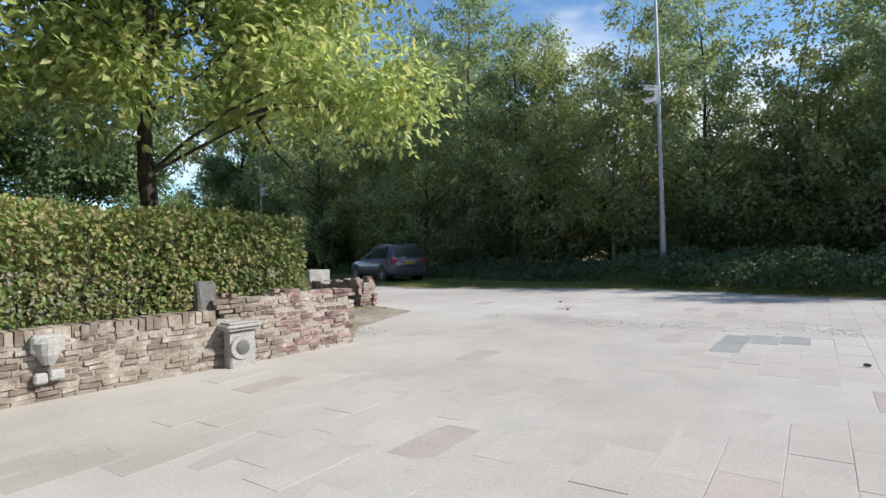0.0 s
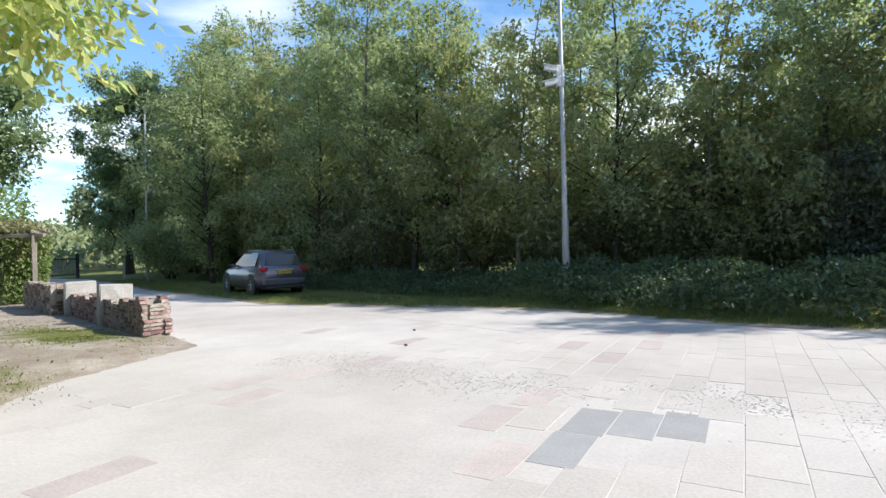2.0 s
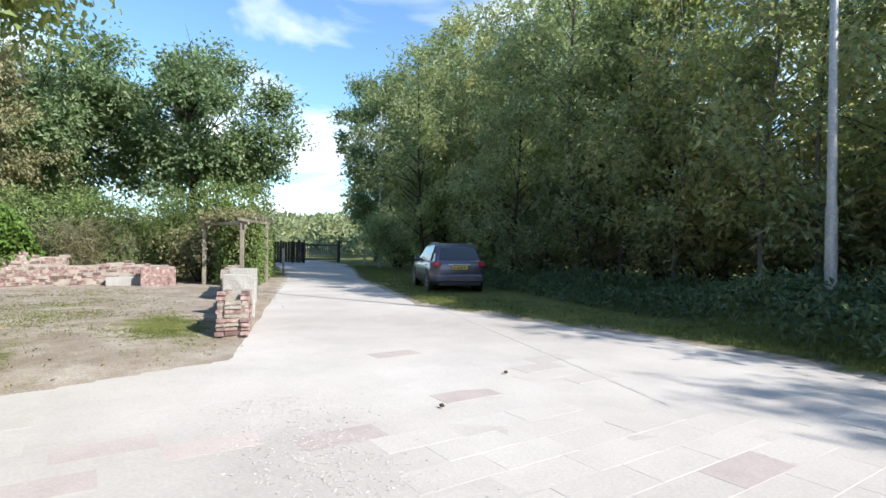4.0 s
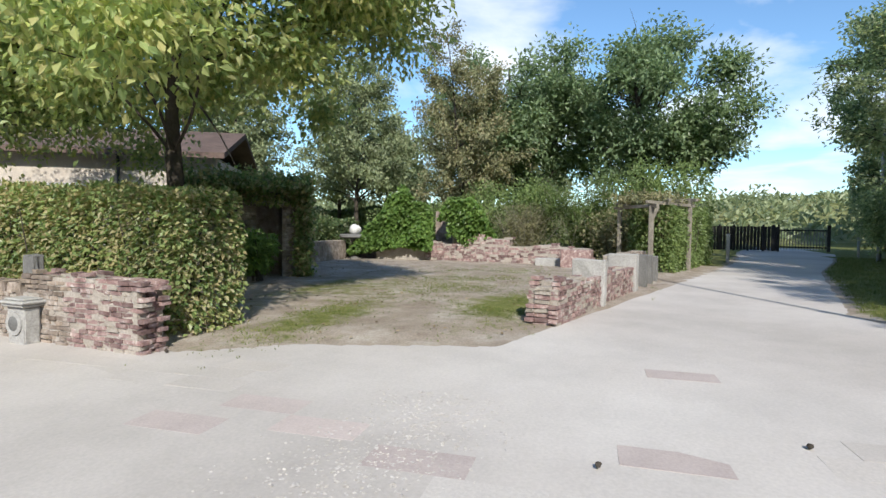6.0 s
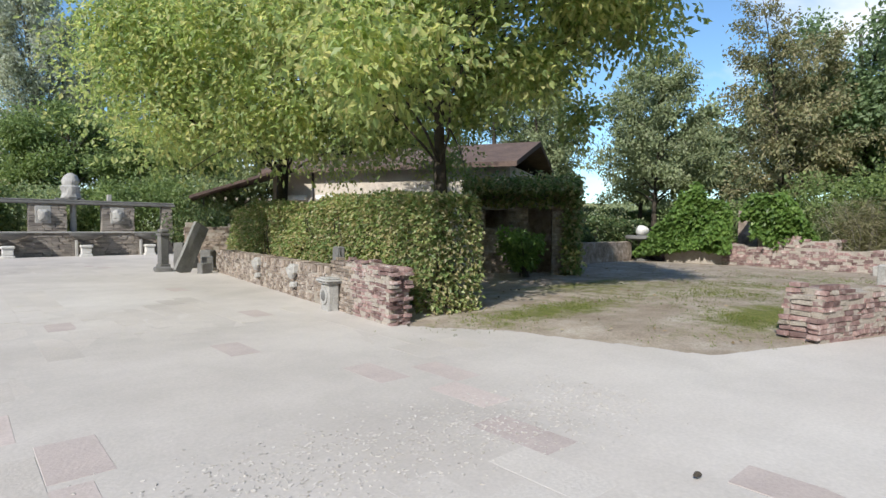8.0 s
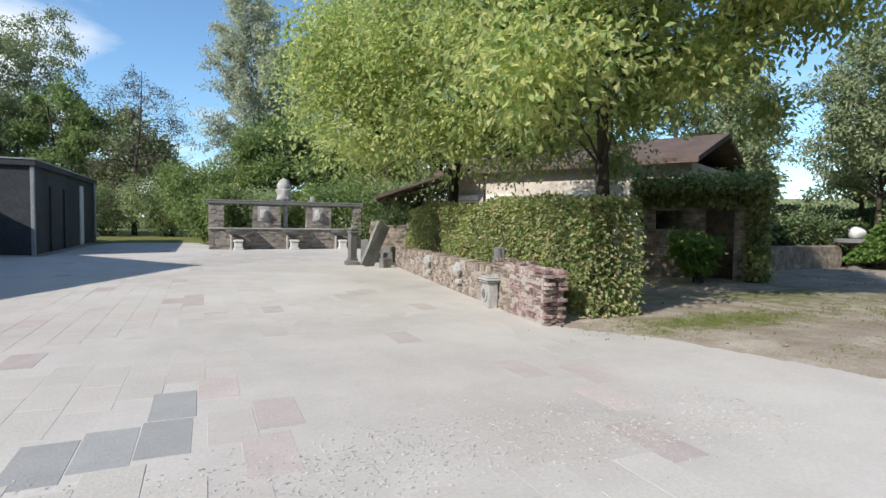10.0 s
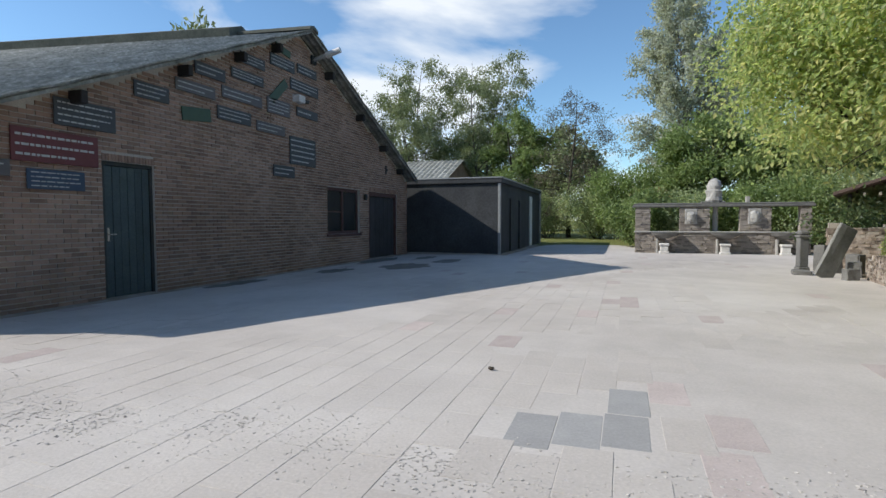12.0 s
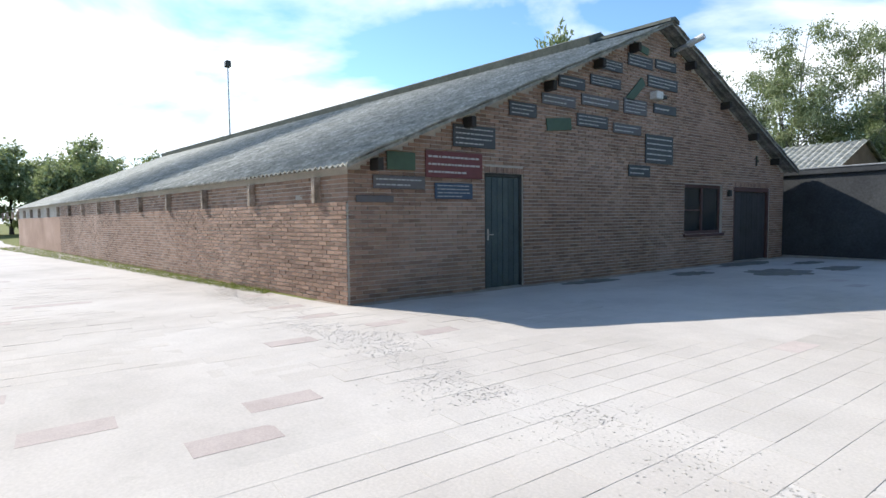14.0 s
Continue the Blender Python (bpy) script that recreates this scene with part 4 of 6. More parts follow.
# the stretch west of x = 2.6 is unseen, added to shade the wood's edge
EDGE = [(-6, -14.5), (2.6, -12.8), (5.6, -11.0), (9, -10.8), (14, -11.4), (20, -11.4), (27, -13.2), (34, -16.0), (44, -20.4)]


def along(line, s):
    """The point at the length s of a broken line, and its left normal."""
    for (ax, ay), (bx, by) in zip(line, line[1:]):
        d = math.hypot(bx - ax, by - ay)
        if s <= d:
            return np.array([ax + (bx - ax) * s / d, ay + (by - ay) * s / d]), np.array([-(by - ay) / d, (bx - ax) / d])
        s -= d
    return np.array(line[-1], float), np.array([0, 1.0])


protos = {}
total = sum(math.hypot(b[0] - a[0], b[1] - a[1]) for a, b in zip(EDGE, EDGE[1:]))
spots_w = []
for row, (off, step) in enumerate(((0.6, 2.5), (3.4, 2.8), (7.0, 3.1))):
    s = rngf.uniform(0, 1)
    while s < total:
        p, nrm = along(EDGE, s)
        q = p - nrm * (off + rngf.uniform(-0.8, 0.8)) + rngf.normal(0, 0.35, 2)
        spots_w.append((q, row))
        s += step * rngf.uniform(0.75, 1.3)
for q, row in spots_w:
    k = int(rngf.choice(4, p=[0.3, 0.2, 0.25, 0.25] if row else [0.25, 0.25, 0.15, 0.35]))
    sc, rz = rngf.uniform(0.82, 1.12) * (1.5 if q[0] > 30 else 1.3 if q[0] > 23 else 1.0), rngf.uniform(0, 360)
    z = float(height(q[0], q[1])[0]) - 0.02
    if k not in protos:
        sd, h, rad, nb, mat, bark = WOOD[k]
        protos[k] = twig_tree("woodland_tree", ("slender leafy tree of the dense wood", "slender woodland tree with yellowing leaves", "tall slender woodland tree with a grey trunk", "low bushy tree of the dense wood")[k],
                              "tree", (q[0], q[1], z), sd, h, (1.5, 1.0, 1.9, 0.35)[k], rad, 0.095, M[mat], M[bark], branches=nb, leaves=9200, leaf_len=0.165, leaf_wid=0.09,
                              rise=(0.9, 0.8, 1.0, 0.55)[k], hang=(0.2, 0.35, 0.25, 0.3)[k], stems=(1, 2, 1, 3)[k], group="trees of the wood", rz=rz)
    else:
        copy_thing(protos[k], pose(q[0], q[1], z, 0, 0, rz) @ Matrix.Diagonal((sc, sc, sc * rngf.uniform(0.9, 1.1), 1)))

# unseen tree west of the lane, added to throw its shadow on the paving
for x, y in ((-2.6, -10.7),):
    copy_thing(protos[0], pose(x, y, float(height(x, y)[0]) - 0.02, 0, 0, 40 * x))


def shrub(name, label, at, seed, radius, tall, mat, n, leaf_len=0.12, leaf_wid=0.07, category="shrub", group=""):
    rng = np.random.default_rng(seed)
    top = thing(name, label, category, at, 0, group)
    stems = [limb(rng, (rng.normal(0, 0.1 * radius), rng.normal(0, 0.1 * radius), -0.05), (rng.normal(0, 0.5 * radius), rng.normal(0, 0.5 * radius), tall * rng.uniform(0.6, 0.95)), 0.03, 0.006, 5) for _ in range(14)]
    link_mesh("woody_core", tubes_mesh("woody_core", stems, 5), M["bark"], top)
    cs = np.array([st[-1][0] for st in stems] + [st[2][0] for st in stems])
    pick = rng.integers(0, len(cs), n)
    u = rng.normal(0, 1, (n, 3))
    u /= np.linalg.norm(u, axis=1, keepdims=True)
    pos = cs[pick] + u * (radius * 0.45 * rng.uniform(0.2, 1.0, n) ** 0.5)[:, None]
    pos[:, 2] = np.abs(pos[:, 2] - 0.03) + 0.03
    link_mesh("foliage", leaves_mesh("foliage", pos, u * 0.8, leaf_len, leaf_wid, rng, 0.3), mat, top)
    return top


for i, (x, y, h) in enumerate(((4.7, -10.2, 3.6), (3.2, -10.7, 3.9))):
    tree("dark_evergreen", "dark low-branched evergreen at the edge of the wood", "tree", (x, y, 0.2), 410 + i, h, 0.4, 1.5, 0.09, M["pine"], M["bark"],
         blobs=40, leaves=16000, leaf_len=0.13, leaf_wid=0.06, blob_r=0.3, shape="column", droop=0.5, group="dark evergreens")

# undergrowth that closes the foot of the wood
under = shrub("undergrowth_shrub", "dark leafy undergrowth shrub at the foot of the wood", (6, -11.4, 0.25), 51, 1.6, 2.3, M["undergrowth"], 5000, 0.16, 0.09, group="undergrowth of the wood")
s = 1.5
while s < total:
    p, nrm = along(EDGE, s)
    q = p - nrm * rngf.uniform(1.0, 2.6)
    sc = rngf.uniform(0.7, 1.15)
    copy_thing(under, pose(q[0], q[1], float(height(q[0], q[1])[0]), 0, 0, rngf.uniform(0, 360)) @ Matrix.Diagonal((sc, sc, sc * rngf.uniform(0.7, 1.1), 1)))
    s += 1.9

s = 0.5
while s < total:
    p, nrm = along(EDGE, s)
    for off in (4.6,):
        q = p - nrm * (off + rngf.uniform(-0.7, 0.7))
        sc = rngf.uniform(1.1, 1.6)
        copy_thing(under, pose(q[0], q[1], float(height(q[0], q[1])[0]), 0, 0, rngf.uniform(0, 360)) @ Matrix.Diagonal((sc, sc, sc * rngf.uniform(0.9, 1.3), 1)))
    s += 2.3

# nettle bank
NETTLE = [(2.0, -6.0), (5.5, -5.95), (8.2, -6.2), (10.8, -7.35), (13.5, -8.4), (20, -10.2), (26, -12.0), (33, -14.8)]
rngn = np.random.default_rng(61)
ln_n = sum(math.hypot(b[0] - a[0], b[1] - a[1]) for a, b in zip(NETTLE, NETTLE[1:]))
pos = []
for s in rngn.uniform(0, ln_n, 36000):
    p, nrm = along(NETTLE, s)
    d = rngn.uniform(0, 1) ** 0.8 * 2.4
    tall = 0.78 * min(1, 0.35 + d * 1.6) * (0.72 + 0.35 * noise.noise((p[0] * 1.3, d * 1.7, 0.5)))
    if p[0] > 13:
        tall *= 0.5
    q = p - nrm * d
    pos.append((q[0], q[1], tall * rngn.uniform(0.25, 1.05) ** 0.5))
pos = np.array(pos)
pos[:, 2] += height(pos[:, 0], pos[:, 1])
nettle = link_mesh("nettles", leaves_mesh("nettles", pos, np.tile([0, 0.25, 0.3], (len(pos), 1)), 0.13, 0.065, rngn, 0.35, 0.8), M["nettle"])
tagged(nettle, "bank of dark green nettles along the edge of the wood", "nettles", kind="stuff")

# grass along the verge, the barn's foot and in the garden
rngg = np.random.default_rng(63)
pts = []
for s in rngg.uniform(14, 42, 5200):
    p, nrm = along([(13.0, -7.2), (14.8, -6.85), (18.4, -6.55), (28.4, -9.7), (35.5, -12.7), (49, -17.8)], s - 14)
    d = rngg.uniform(0, 1) ** 1.3 * 1.9 - 0.1
    pts.append(p - nrm * d)
for _ in range(2200):
    pts.append(np.array([rngg.uniform(6, 13.2), 0]))
    x = pts[-1][0]
    pts[-1][1] = np.interp(x, [6, 8.2, 10.6, 13.2], [-5.9, -6.15, -7.2, -7.3]) - rngg.uniform(0, 1) ** 1.4 * 1.0 + 0.08
for _ in range(4200):
    x = -rngg.uniform(2.5, 34)
    pts.append(np.array([x, 0.158 * x - 0.05 - rngg.uniform(0, 1) ** 0.8 * (0.2 + 0.045 * -x)]))
for _ in range(7000):
    c = [(15.2, 1.25, 1.6, 0.45), (17.2, -1.0, 1.5, 0.55), (19.5, 0.5, 2.5, 1.2), (23, 0.3, 3.0, 2.2)][rngg.choice(4, p=[0.14, 0.22, 0.3, 0.34])]
    pts.append(np.array([rngg.normal(c[0], c[2] * 0.6), rngg.normal(c[1], c[3] * 0.6)]))
pts = np.array(pts)
z = np.maximum(height(pts[:, 0], pts[:, 1]), -0.012)
pos = np.column_stack([pts, z - 0.01])
grass = link_mesh("grass", leaves_mesh("grass", np.repeat(pos, 3, 0) + rngg.normal(0, 0.03, (len(pos) * 3, 3)) * [1, 1, 0], np.tile([0, 0, 1.0], (len(pos) * 3, 1)), np.repeat(np.where((pos[:, 0] > 12) & (pos[:, 1] > -3.4), 0.035, 0.085), 3), 0.012, rngg, 0.0, 0.6), M["grass"])
tagged(grass, "tufts of green grass along the edges", "grass", kind="stuff")

# ---- trees behind the garden and the yard ----
tree("oak_tree", "broad dark green oak behind the garden", "tree", (38.5, -4.6, 0), 71, 11.8, 3.4, 5.4, 0.32, M["oak"], M["bark"], blobs=60, leaves=34000, leaf_len=0.26, leaf_wid=0.15, blob_r=0.24, group="oaks")
tree("oak_tree", "broad dark green oak behind the garden", "tree", (40.5, 2.2, 0), 72, 12.2, 3.2, 5.4, 0.3, M["oak"], M["bark"], blobs=56, leaves=30000, leaf_len=0.26, leaf_wid=0.15, blob_r=0.24, group="oaks")
tree("oak_tree", "broad oak overhanging the far end of the lane", "tree", (46.5, -19.8, 0), 70, 17.0, 2.4, 4.3, 0.3, M["oak"], M["bark"], blobs=56, leaves=26000, leaf_len=0.28, leaf_wid=0.16, blob_r=0.25, group="oaks")
twig_tree("rowan_tree", "bronze-green thinning tree behind the garden wall", "tree", (34.5, 3.6, 0), 73, 10.6, 1.6, 2.7, 0.17, M["rowan"], M["bark"], branches=76, leaves=21000, leaf_len=0.18, leaf_wid=0.085, rise=1.0, hang=0.3, twigs=6, stems=2)
for at, sd, h in (((36, 10, 0), 74, 10.5), ((42, 14, 0), 75, 11.5), ((34, 16, 0), 76, 11.0), ((27, 24, 0), 77, 10.0), ((49, 8, 0), 78, 12)):
    twig_tree("birch_tree", "grey-green birch with a thin crown behind the garden", "tree", at, sd, h, 2.4, 3.2, 0.16, M["birch"], M["bark"], branches=60, leaves=17000, leaf_len=0.2, leaf_wid=0.11, rise=0.8, hang=0.4, spread=0.2, group="trees behind the garden")
tree("pine_tree", "tall dark pine behind the garden", "tree", (33.5, 19.5, 0), 79, 15, 5.0, 2.6, 0.2, M["pine"], M["bark"], blobs=34, leaves=16000, leaf_len=0.22, leaf_wid=0.05, blob_r=0.3, shape="column")
# beyond the fountain wall
for at, sd, h, r in (((-9.5, 42, 0), 81, 16.3, 4.6), ((-4.2, 45, 0), 82, 17.0, 4.6), ((-15, 40, 0), 83, 15.0, 4.2)):
    twig_tree("silver_birch", "tall pale birch with airy drooping foliage", "tree", at, sd, h, 4.0, r, 0.2, M["birch"], M["pale_bark"], branches=70, leaves=22000, leaf_len=0.24, leaf_wid=0.12, rise=0.9, hang=0.75, spread=0.22, twigs=7, top_taper=0.45, stems=2, group="birches beyond the shed")
tree("ash_tree", "yellow-green leafy tree beyond the shed", "tree", (0.0, 41, 0), 84, 11.3, 1.2, 3.4, 0.15, M["hedge"], M["bark"], blobs=40, leaves=16000, leaf_len=0.26, leaf_wid=0.13, blob_r=0.26)
twig_tree("dry_larch", "half-bare brown larch with thin branches", "tree", (4.6, 39, 0), 85, 11.2, 1.5, 4.2, 0.18, M["dry_tree"], M["bark"], branches=60, leaves=9000, leaf_len=0.2, leaf_wid=0.06, rise=0.35, hang=0.4, spread=0.14, twigs=8, top_taper=0.3)
twig_tree("white_poplar", "tall silvery poplar behind the fountain wall", "tree", (14.4, 56, 0), 86, 24.0, 3.5, 5.0, 0.3, M["willow"], M["pale_bark"], branches=100, leaves=42000, leaf_len=0.32, leaf_wid=0.16, rise=1.3, hang=0.3, spread=0.3, twigs=6, group="poplars")
twig_tree("white_poplar", "slim silvery poplar behind the fountain wall", "tree", (20, 60, 0), 87, 20.5, 4, 3.6, 0.2, M["willow"], M["pale_bark"], branches=70, leaves=16000, leaf_len=0.32, leaf_wid=0.16, rise=1.3, hang=0.3, spread=0.3, twigs=6, group="poplars")
tree("lime_tree", "full green tree behind the fountain wall", "tree", (13.6, 31, 0), 88, 8.4, 0.9, 3.6, 0.16, M["hedge"], M["bark"], blobs=46, leaves=24000, leaf_len=0.2, leaf_wid=0.12, blob_r=0.27)
tree("lime_tree", "full green tree behind the fountain wall", "tree", (18.6, 29, 0), 89, 8.0, 0.9, 3.4, 0.16, M["hedge"], M["bark"], blobs=44, leaves=22000, leaf_len=0.2, leaf_wid=0.12, blob_r=0.27)
for k, (sx, sy, sr, sh, mt) in enumerate(((9.6, 25.5, 1.6, 2.6, "hedge"), (11.8, 25.0, 1.7, 2.4, "forest"), (14.2, 24.6, 1.8, 2.7, "hedge"), (16.6, 24.2, 1.9, 3.0, "hedge"), (18.6, 23.0, 1.9, 3.0, "forest"), (6.9, 36.5, 2.2, 3.4, "forest"), (3.0, 37.5, 2.4, 3.6, "forest"), (12.2, 36, 2.6, 4.6, "hedge"))):
    shrub("field_shrub", "dense green shrub behind the fountain wall", (sx, sy, 0), 120 + k, sr, sh, M[mt], 9000, 0.17, 0.1, group="shrubs behind the fountain")
shrub("field_shrub", "rounded green shrub at the end of the yard", (8.6, 33.5, 0), 91, 2.3, 4.3, M["hedge"], 12000, 0.2, 0.12)
shrub("field_shrub", "rust-tinged shrub at the end of the yard", (10.6, 30.5, 0), 92, 1.7, 2.8, M["beech"], 8000, 0.17, 0.1)
shrub("field_shrub", "dark green shrub beside the lane lamp", (35.0, -14.9, 0.2), 93, 1.9, 2.6, M["forest"], 9000, 0.17, 0.1)


# ---- lane and yard: lamps, car ----
def lamp_post(at, rz):
    t = thing("street_lamp", "tall tapered galvanised lamp post with two small cameras", "street lamp", at, rz, "lamp posts")
    bm = bmesh.new()
    cyl(bm, (0, 0, -0.2), (0, 0, 1.75), 0.085, 0.08, 18)
    cyl(bm, (0, 0, 1.75), (0, 0, 9.6), 0.066, 0.035, 18)
    part("pole", bm, M["steel"], t, smooth=False)
    part("arm", cyl(bmesh.new(), (0, 0, 9.55), (-1.0, 0, 9.75), 0.025, n=10), M["steel"], t)
    hb = boxed(-1.75, -0.95, -0.11, 0.11, 9.7, 9.82, 0.03)
    part("lamp_head", hb, M["white_paint"], t, "pale flat lamp head")
    for z, dx, tilt in ((5.05, -1, -12), (5.3, -0.72, 10)):
        m = pose(0, 0, z, 0, tilt, 0)
        cb = boxed(-0.42, -0.1, -0.06, 0.06, -0.06, 0.06, 0.012, m)
        cam_body = part("security_camera", cb, M["white_paint"], t, "white camera housing")
        part("hood", boxed(-0.46, -0.1, -0.07, 0.07, 0.062, 0.078, 0, m), M["white_paint"], cam_body)
        part("lens", cyl(bmesh.new(), m @ Vector((-0.435, 0, 0)), m @ Vector((-0.42, 0, 0)), 0.035, n=12), M["glass"], cam_body)
    part("bracket", boxed(-0.12, 0.06, -0.05, 0.05, 4.9, 5.42, 0.01), M["white_paint"], t)
    return t


lamp = lamp_post((11.35, -9.1, 0.22), -150)
copy_thing(lamp, pose(36.4, -14.5, 0.02, 0, 0, 60))

M["car_paint"] = plain("grey_violet_metallic_paint", (0.12, 0.115, 0.15), 0.3, 0.5, 0.6)
M["tyre"] = plain("black_rubber", (0.025, 0.025, 0.025), 0.85)
M["rim"] = plain("alloy_rim", (0.55, 0.55, 0.57), 0.35, 0.8)
M["tail_red"] = plain("red_lamp_plastic", (0.35, 0.02, 0.03), 0.2, 0, 0.5)
M["plate_y"] = plain("yellow_plate", (0.75, 0.55, 0.08), 0.45)
M["black_plastic"] = plain("black_plastic", (0.03, 0.03, 0.032), 0.6)


def car(at, rz):
    """A compact sport utility car; x runs forward, the origin lies on the ground below the rear axle."""
    c = thing("parked_car", "parked grey-violet metallic sport utility car at the verge", "car", at, rz)
    # cross sections: x, half width at sill, half width at belt, sill height, belt height
    body = bmesh.new()
    secs = [(-0.86, 0.62, 0.66, 0.42, 0.92), (-0.80, 0.80, 0.83, 0.33, 1.02), (-0.45, 0.88, 0.89, 0.27, 1.03), (0.3, 0.90, 0.91, 0.24, 1.02), (1.3, 0.90, 0.91, 0.24, 1.0),
            (2.1, 0.90, 0.90, 0.24, 0.98), (2.75, 0.88, 0.87, 0.27, 0.95), (3.25, 0.84, 0.78, 0.32, 0.86), (3.5, 0.66, 0.58, 0.38, 0.74)]
    rings = []
    for x, ws, wb, zs, zb in secs:
        zm = (zs + zb) / 2
        prof = [(-ws * 0.9, zs), (-ws, zs + 0.1), (-max(ws, wb) * 1.01, zm), (-wb, zb - 0.05), (-wb * 0.93, zb), (wb * 0.93, zb), (wb, zb - 0.05), (max(ws, wb) * 1.01, zm), (ws, zs + 0.1), (ws * 0.9, zs)]
        rings.append([body.verts.new((x, y, z)) for y, z in prof])
    for a, b in zip(rings, rings[1:]):
        for i in range(10):
            j = (i + 1) % 10
            body.faces.new((a[i], a[j], b[j], b[i]))
    body.faces.new(rings[0])
    body.faces.new(rings[-1][::-1])
    part("body", body, M["car_paint"], c, smooth=True)
    cab = bmesh.new()
    cs = [(-0.74, 0.80, 1.02, 0.80, 1.02), (-0.58, 0.80, 1.02, 0.66, 1.48), (-0.35, 0.82, 1.02, 0.66, 1.60), (0.5, 0.84, 1.01, 0.67, 1.64), (1.3, 0.84, 1.0, 0.65, 1.57), (2.25, 0.80, 0.97, 0.74, 0.99)]
    rr = []
    for x, wb, zb, wt, zt in cs:
        rr.append([cab.verts.new((x, y, z)) for y, z in ((-wb, zb - 0.02), (-(wb + wt) / 2, (zb + zt) / 2), (-wt, zt - 0.04 if zt > zb + 0.1 else zt), (-wt * 0.85, zt), (wt * 0.85, zt), (wt, zt - 0.04 if zt > zb + 0.1 else zt), ((wb + wt) / 2, (zb + zt) / 2), (wb, zb - 0.02))])
    for a, b in zip(rr, rr[1:]):
        for i in range(7):
            cab.faces.new((a[i], a[i + 1], b[i + 1], b[i]))
    part("cabin", cab, M["car_paint"], c, smooth=True)

    def pane(name, pts, label=""):
        bm = bmesh.new()
        vs = [bm.verts.new(p) for p in pts]
        f = bm.faces.new(vs)
        r = bmesh.ops.extrude_face_region(bm, geom=[f])
        nrm = (Vector(pts[1]) - Vector(pts[0])).cross(Vector(pts[2]) - Vector(pts[0])).normalized() * 0.006
        for v in [g for g in r["geom"] if isinstance(g, bmesh.types.BMVert)]:
            v.co += nrm
        part(name, bm, M["glass"], c, label)
    pane("rear_window", [(-0.745, 0.66, 1.08), (-0.745, -0.66, 1.08), (-0.60, -0.56, 1.46), (-0.60, 0.56, 1.46)], "dark rear window")
    for s in (1, -1):
        q = [(-0.30, s * 0.845, 1.06), (1.95, s * 0.845, 1.04), (1.25, s * 0.685, 1.5), (-0.30, s * 0.685, 1.54)]
        pane("side_window", q if s < 0 else q[::-1], "dark side windows")
        hb = boxed(1.62, 1.8, s * 0.93 - 0.09, s * 0.93 + 0.09, 1.0, 1.13, 0.03)
        part("wing_mirror", hb, M["car_paint"], c)
        part("roof_rail", boxed(-0.3, 1.1, s * 0.6 - 0.012, s * 0.6 + 0.012, 1.615, 1.645, 0.006), M["steel"], c, "pale roof rail")
        part("tail_light", boxed(-0.875, -0.62, s * 0.74 - 0.14, s * 0.74 + 0.12, 0.86, 1.02, 0.03), M["tail_red"], c, "red tail light")
        part("door_handle", boxed(0.1, 0.28, s * 0.915 - 0.015, s * 0.915 + 0.015, 0.88, 0.91, 0.006), M["car_paint"], c)
        part("headlight", boxed(3.1, 3.45, s * 0.66 - 0.12, s * 0.66 + 0.1, 0.68, 0.82, 0.03), M["glass"], c)
    part("bumper", boxed(-0.93, -0.7, -0.78, 0.78, 0.36, 0.62, 0.05), M["car_paint"], c)
    part("lower_bumper", boxed(-0.92, -0.68, -0.7, 0.7, 0.25, 0.37, 0.03), M["black_plastic"], c, "black plastic lower bumper")
    pl = part("number_plate", boxed(-0.895, -0.86, -0.26, 0.26, 0.78, 0.89, 0.004), M["plate_y"], c, "yellow number plate")
    for i in range(6):
        part("character_bar", boxed(-0.899, -0.895, 0.19 - i * 0.075, 0.225 - i * 0.075, 0.8, 0.87), M["black_plastic"], pl)
    part("plate_strip", boxed(-0.9, -0.85, -0.36, 0.36, 0.905, 0.945, 0.01), M["rim"], c, "chrome strip above the plate")
    for x in (0.0, 2.64):
        for s in (1, -1):
            tb = bmesh.new()
            lathe(tb, [(0.2, -0.1), (0.31, -0.11), (0.345, -0.06), (0.345, 0.06), (0.31, 0.11), (0.2, 0.1)], 24, pose(x, s * 0.80, 0.345, 90, 0, 0))
            wheel = part("wheel", tb, M["tyre"], c, "black tyre")
            rb = lathe(bmesh.new(), [(0.02, 0.085), (0.07, 0.09), (0.21, 0.07), (0.215, -0.06), (0.02, -0.06)], 20, pose(x, s * 0.81, 0.345, -90 * s, 0, 0))
            part("rim", rb, M["rim"], wheel)
            for k in range(5):
                mm = pose(x, s * 0.905, 0.345, 0, k * 72, 0)
                part("spoke", boxed(-0.025, 0.025, -0.012, 0.012, 0.03, 0.2, 0.006, mm), M["rim"], wheel)
            ab = lathe(bmesh.new(), [(0.37, -0.02), (0.43, -0.02), (0.43, 0.02), (0.37, 0.02)], 24, pose(x, s * 0.895, 0.36, 90, 0, 0))
            part("wheel_arch", ab, M["black_plastic"], c)
    return c


parked = car((20.85, -8.95, 0.02), -21.6)
parked.scale = (0.87, 0.87, 0.87)

# ---- stones set in the lane wall ----
rngs = np.random.default_rng(91)


def rough_slab(l, w, h, seed, bevel=0.02, jit=0.012):
    bm = boxed(-l / 2, l / 2, -w / 2, w / 2, -0.08, h, bevel)
    bmesh.ops.subdivide_edges(bm, edges=bm.edges[:], cuts=2, use_grid_fill=True)
    r = np.random.default_rng(seed)
    for v in bm.verts:
        v.co += Vector(r.normal(0, jit * 0.4, 3))
    return bm


def slab_thing(name, label, at, rz, l, w, h, mat, seed, tilt=0, category="stone", group=""):
    bm = rough_slab(l, w, h, seed)
    ob = part(name, bm, mat, None)
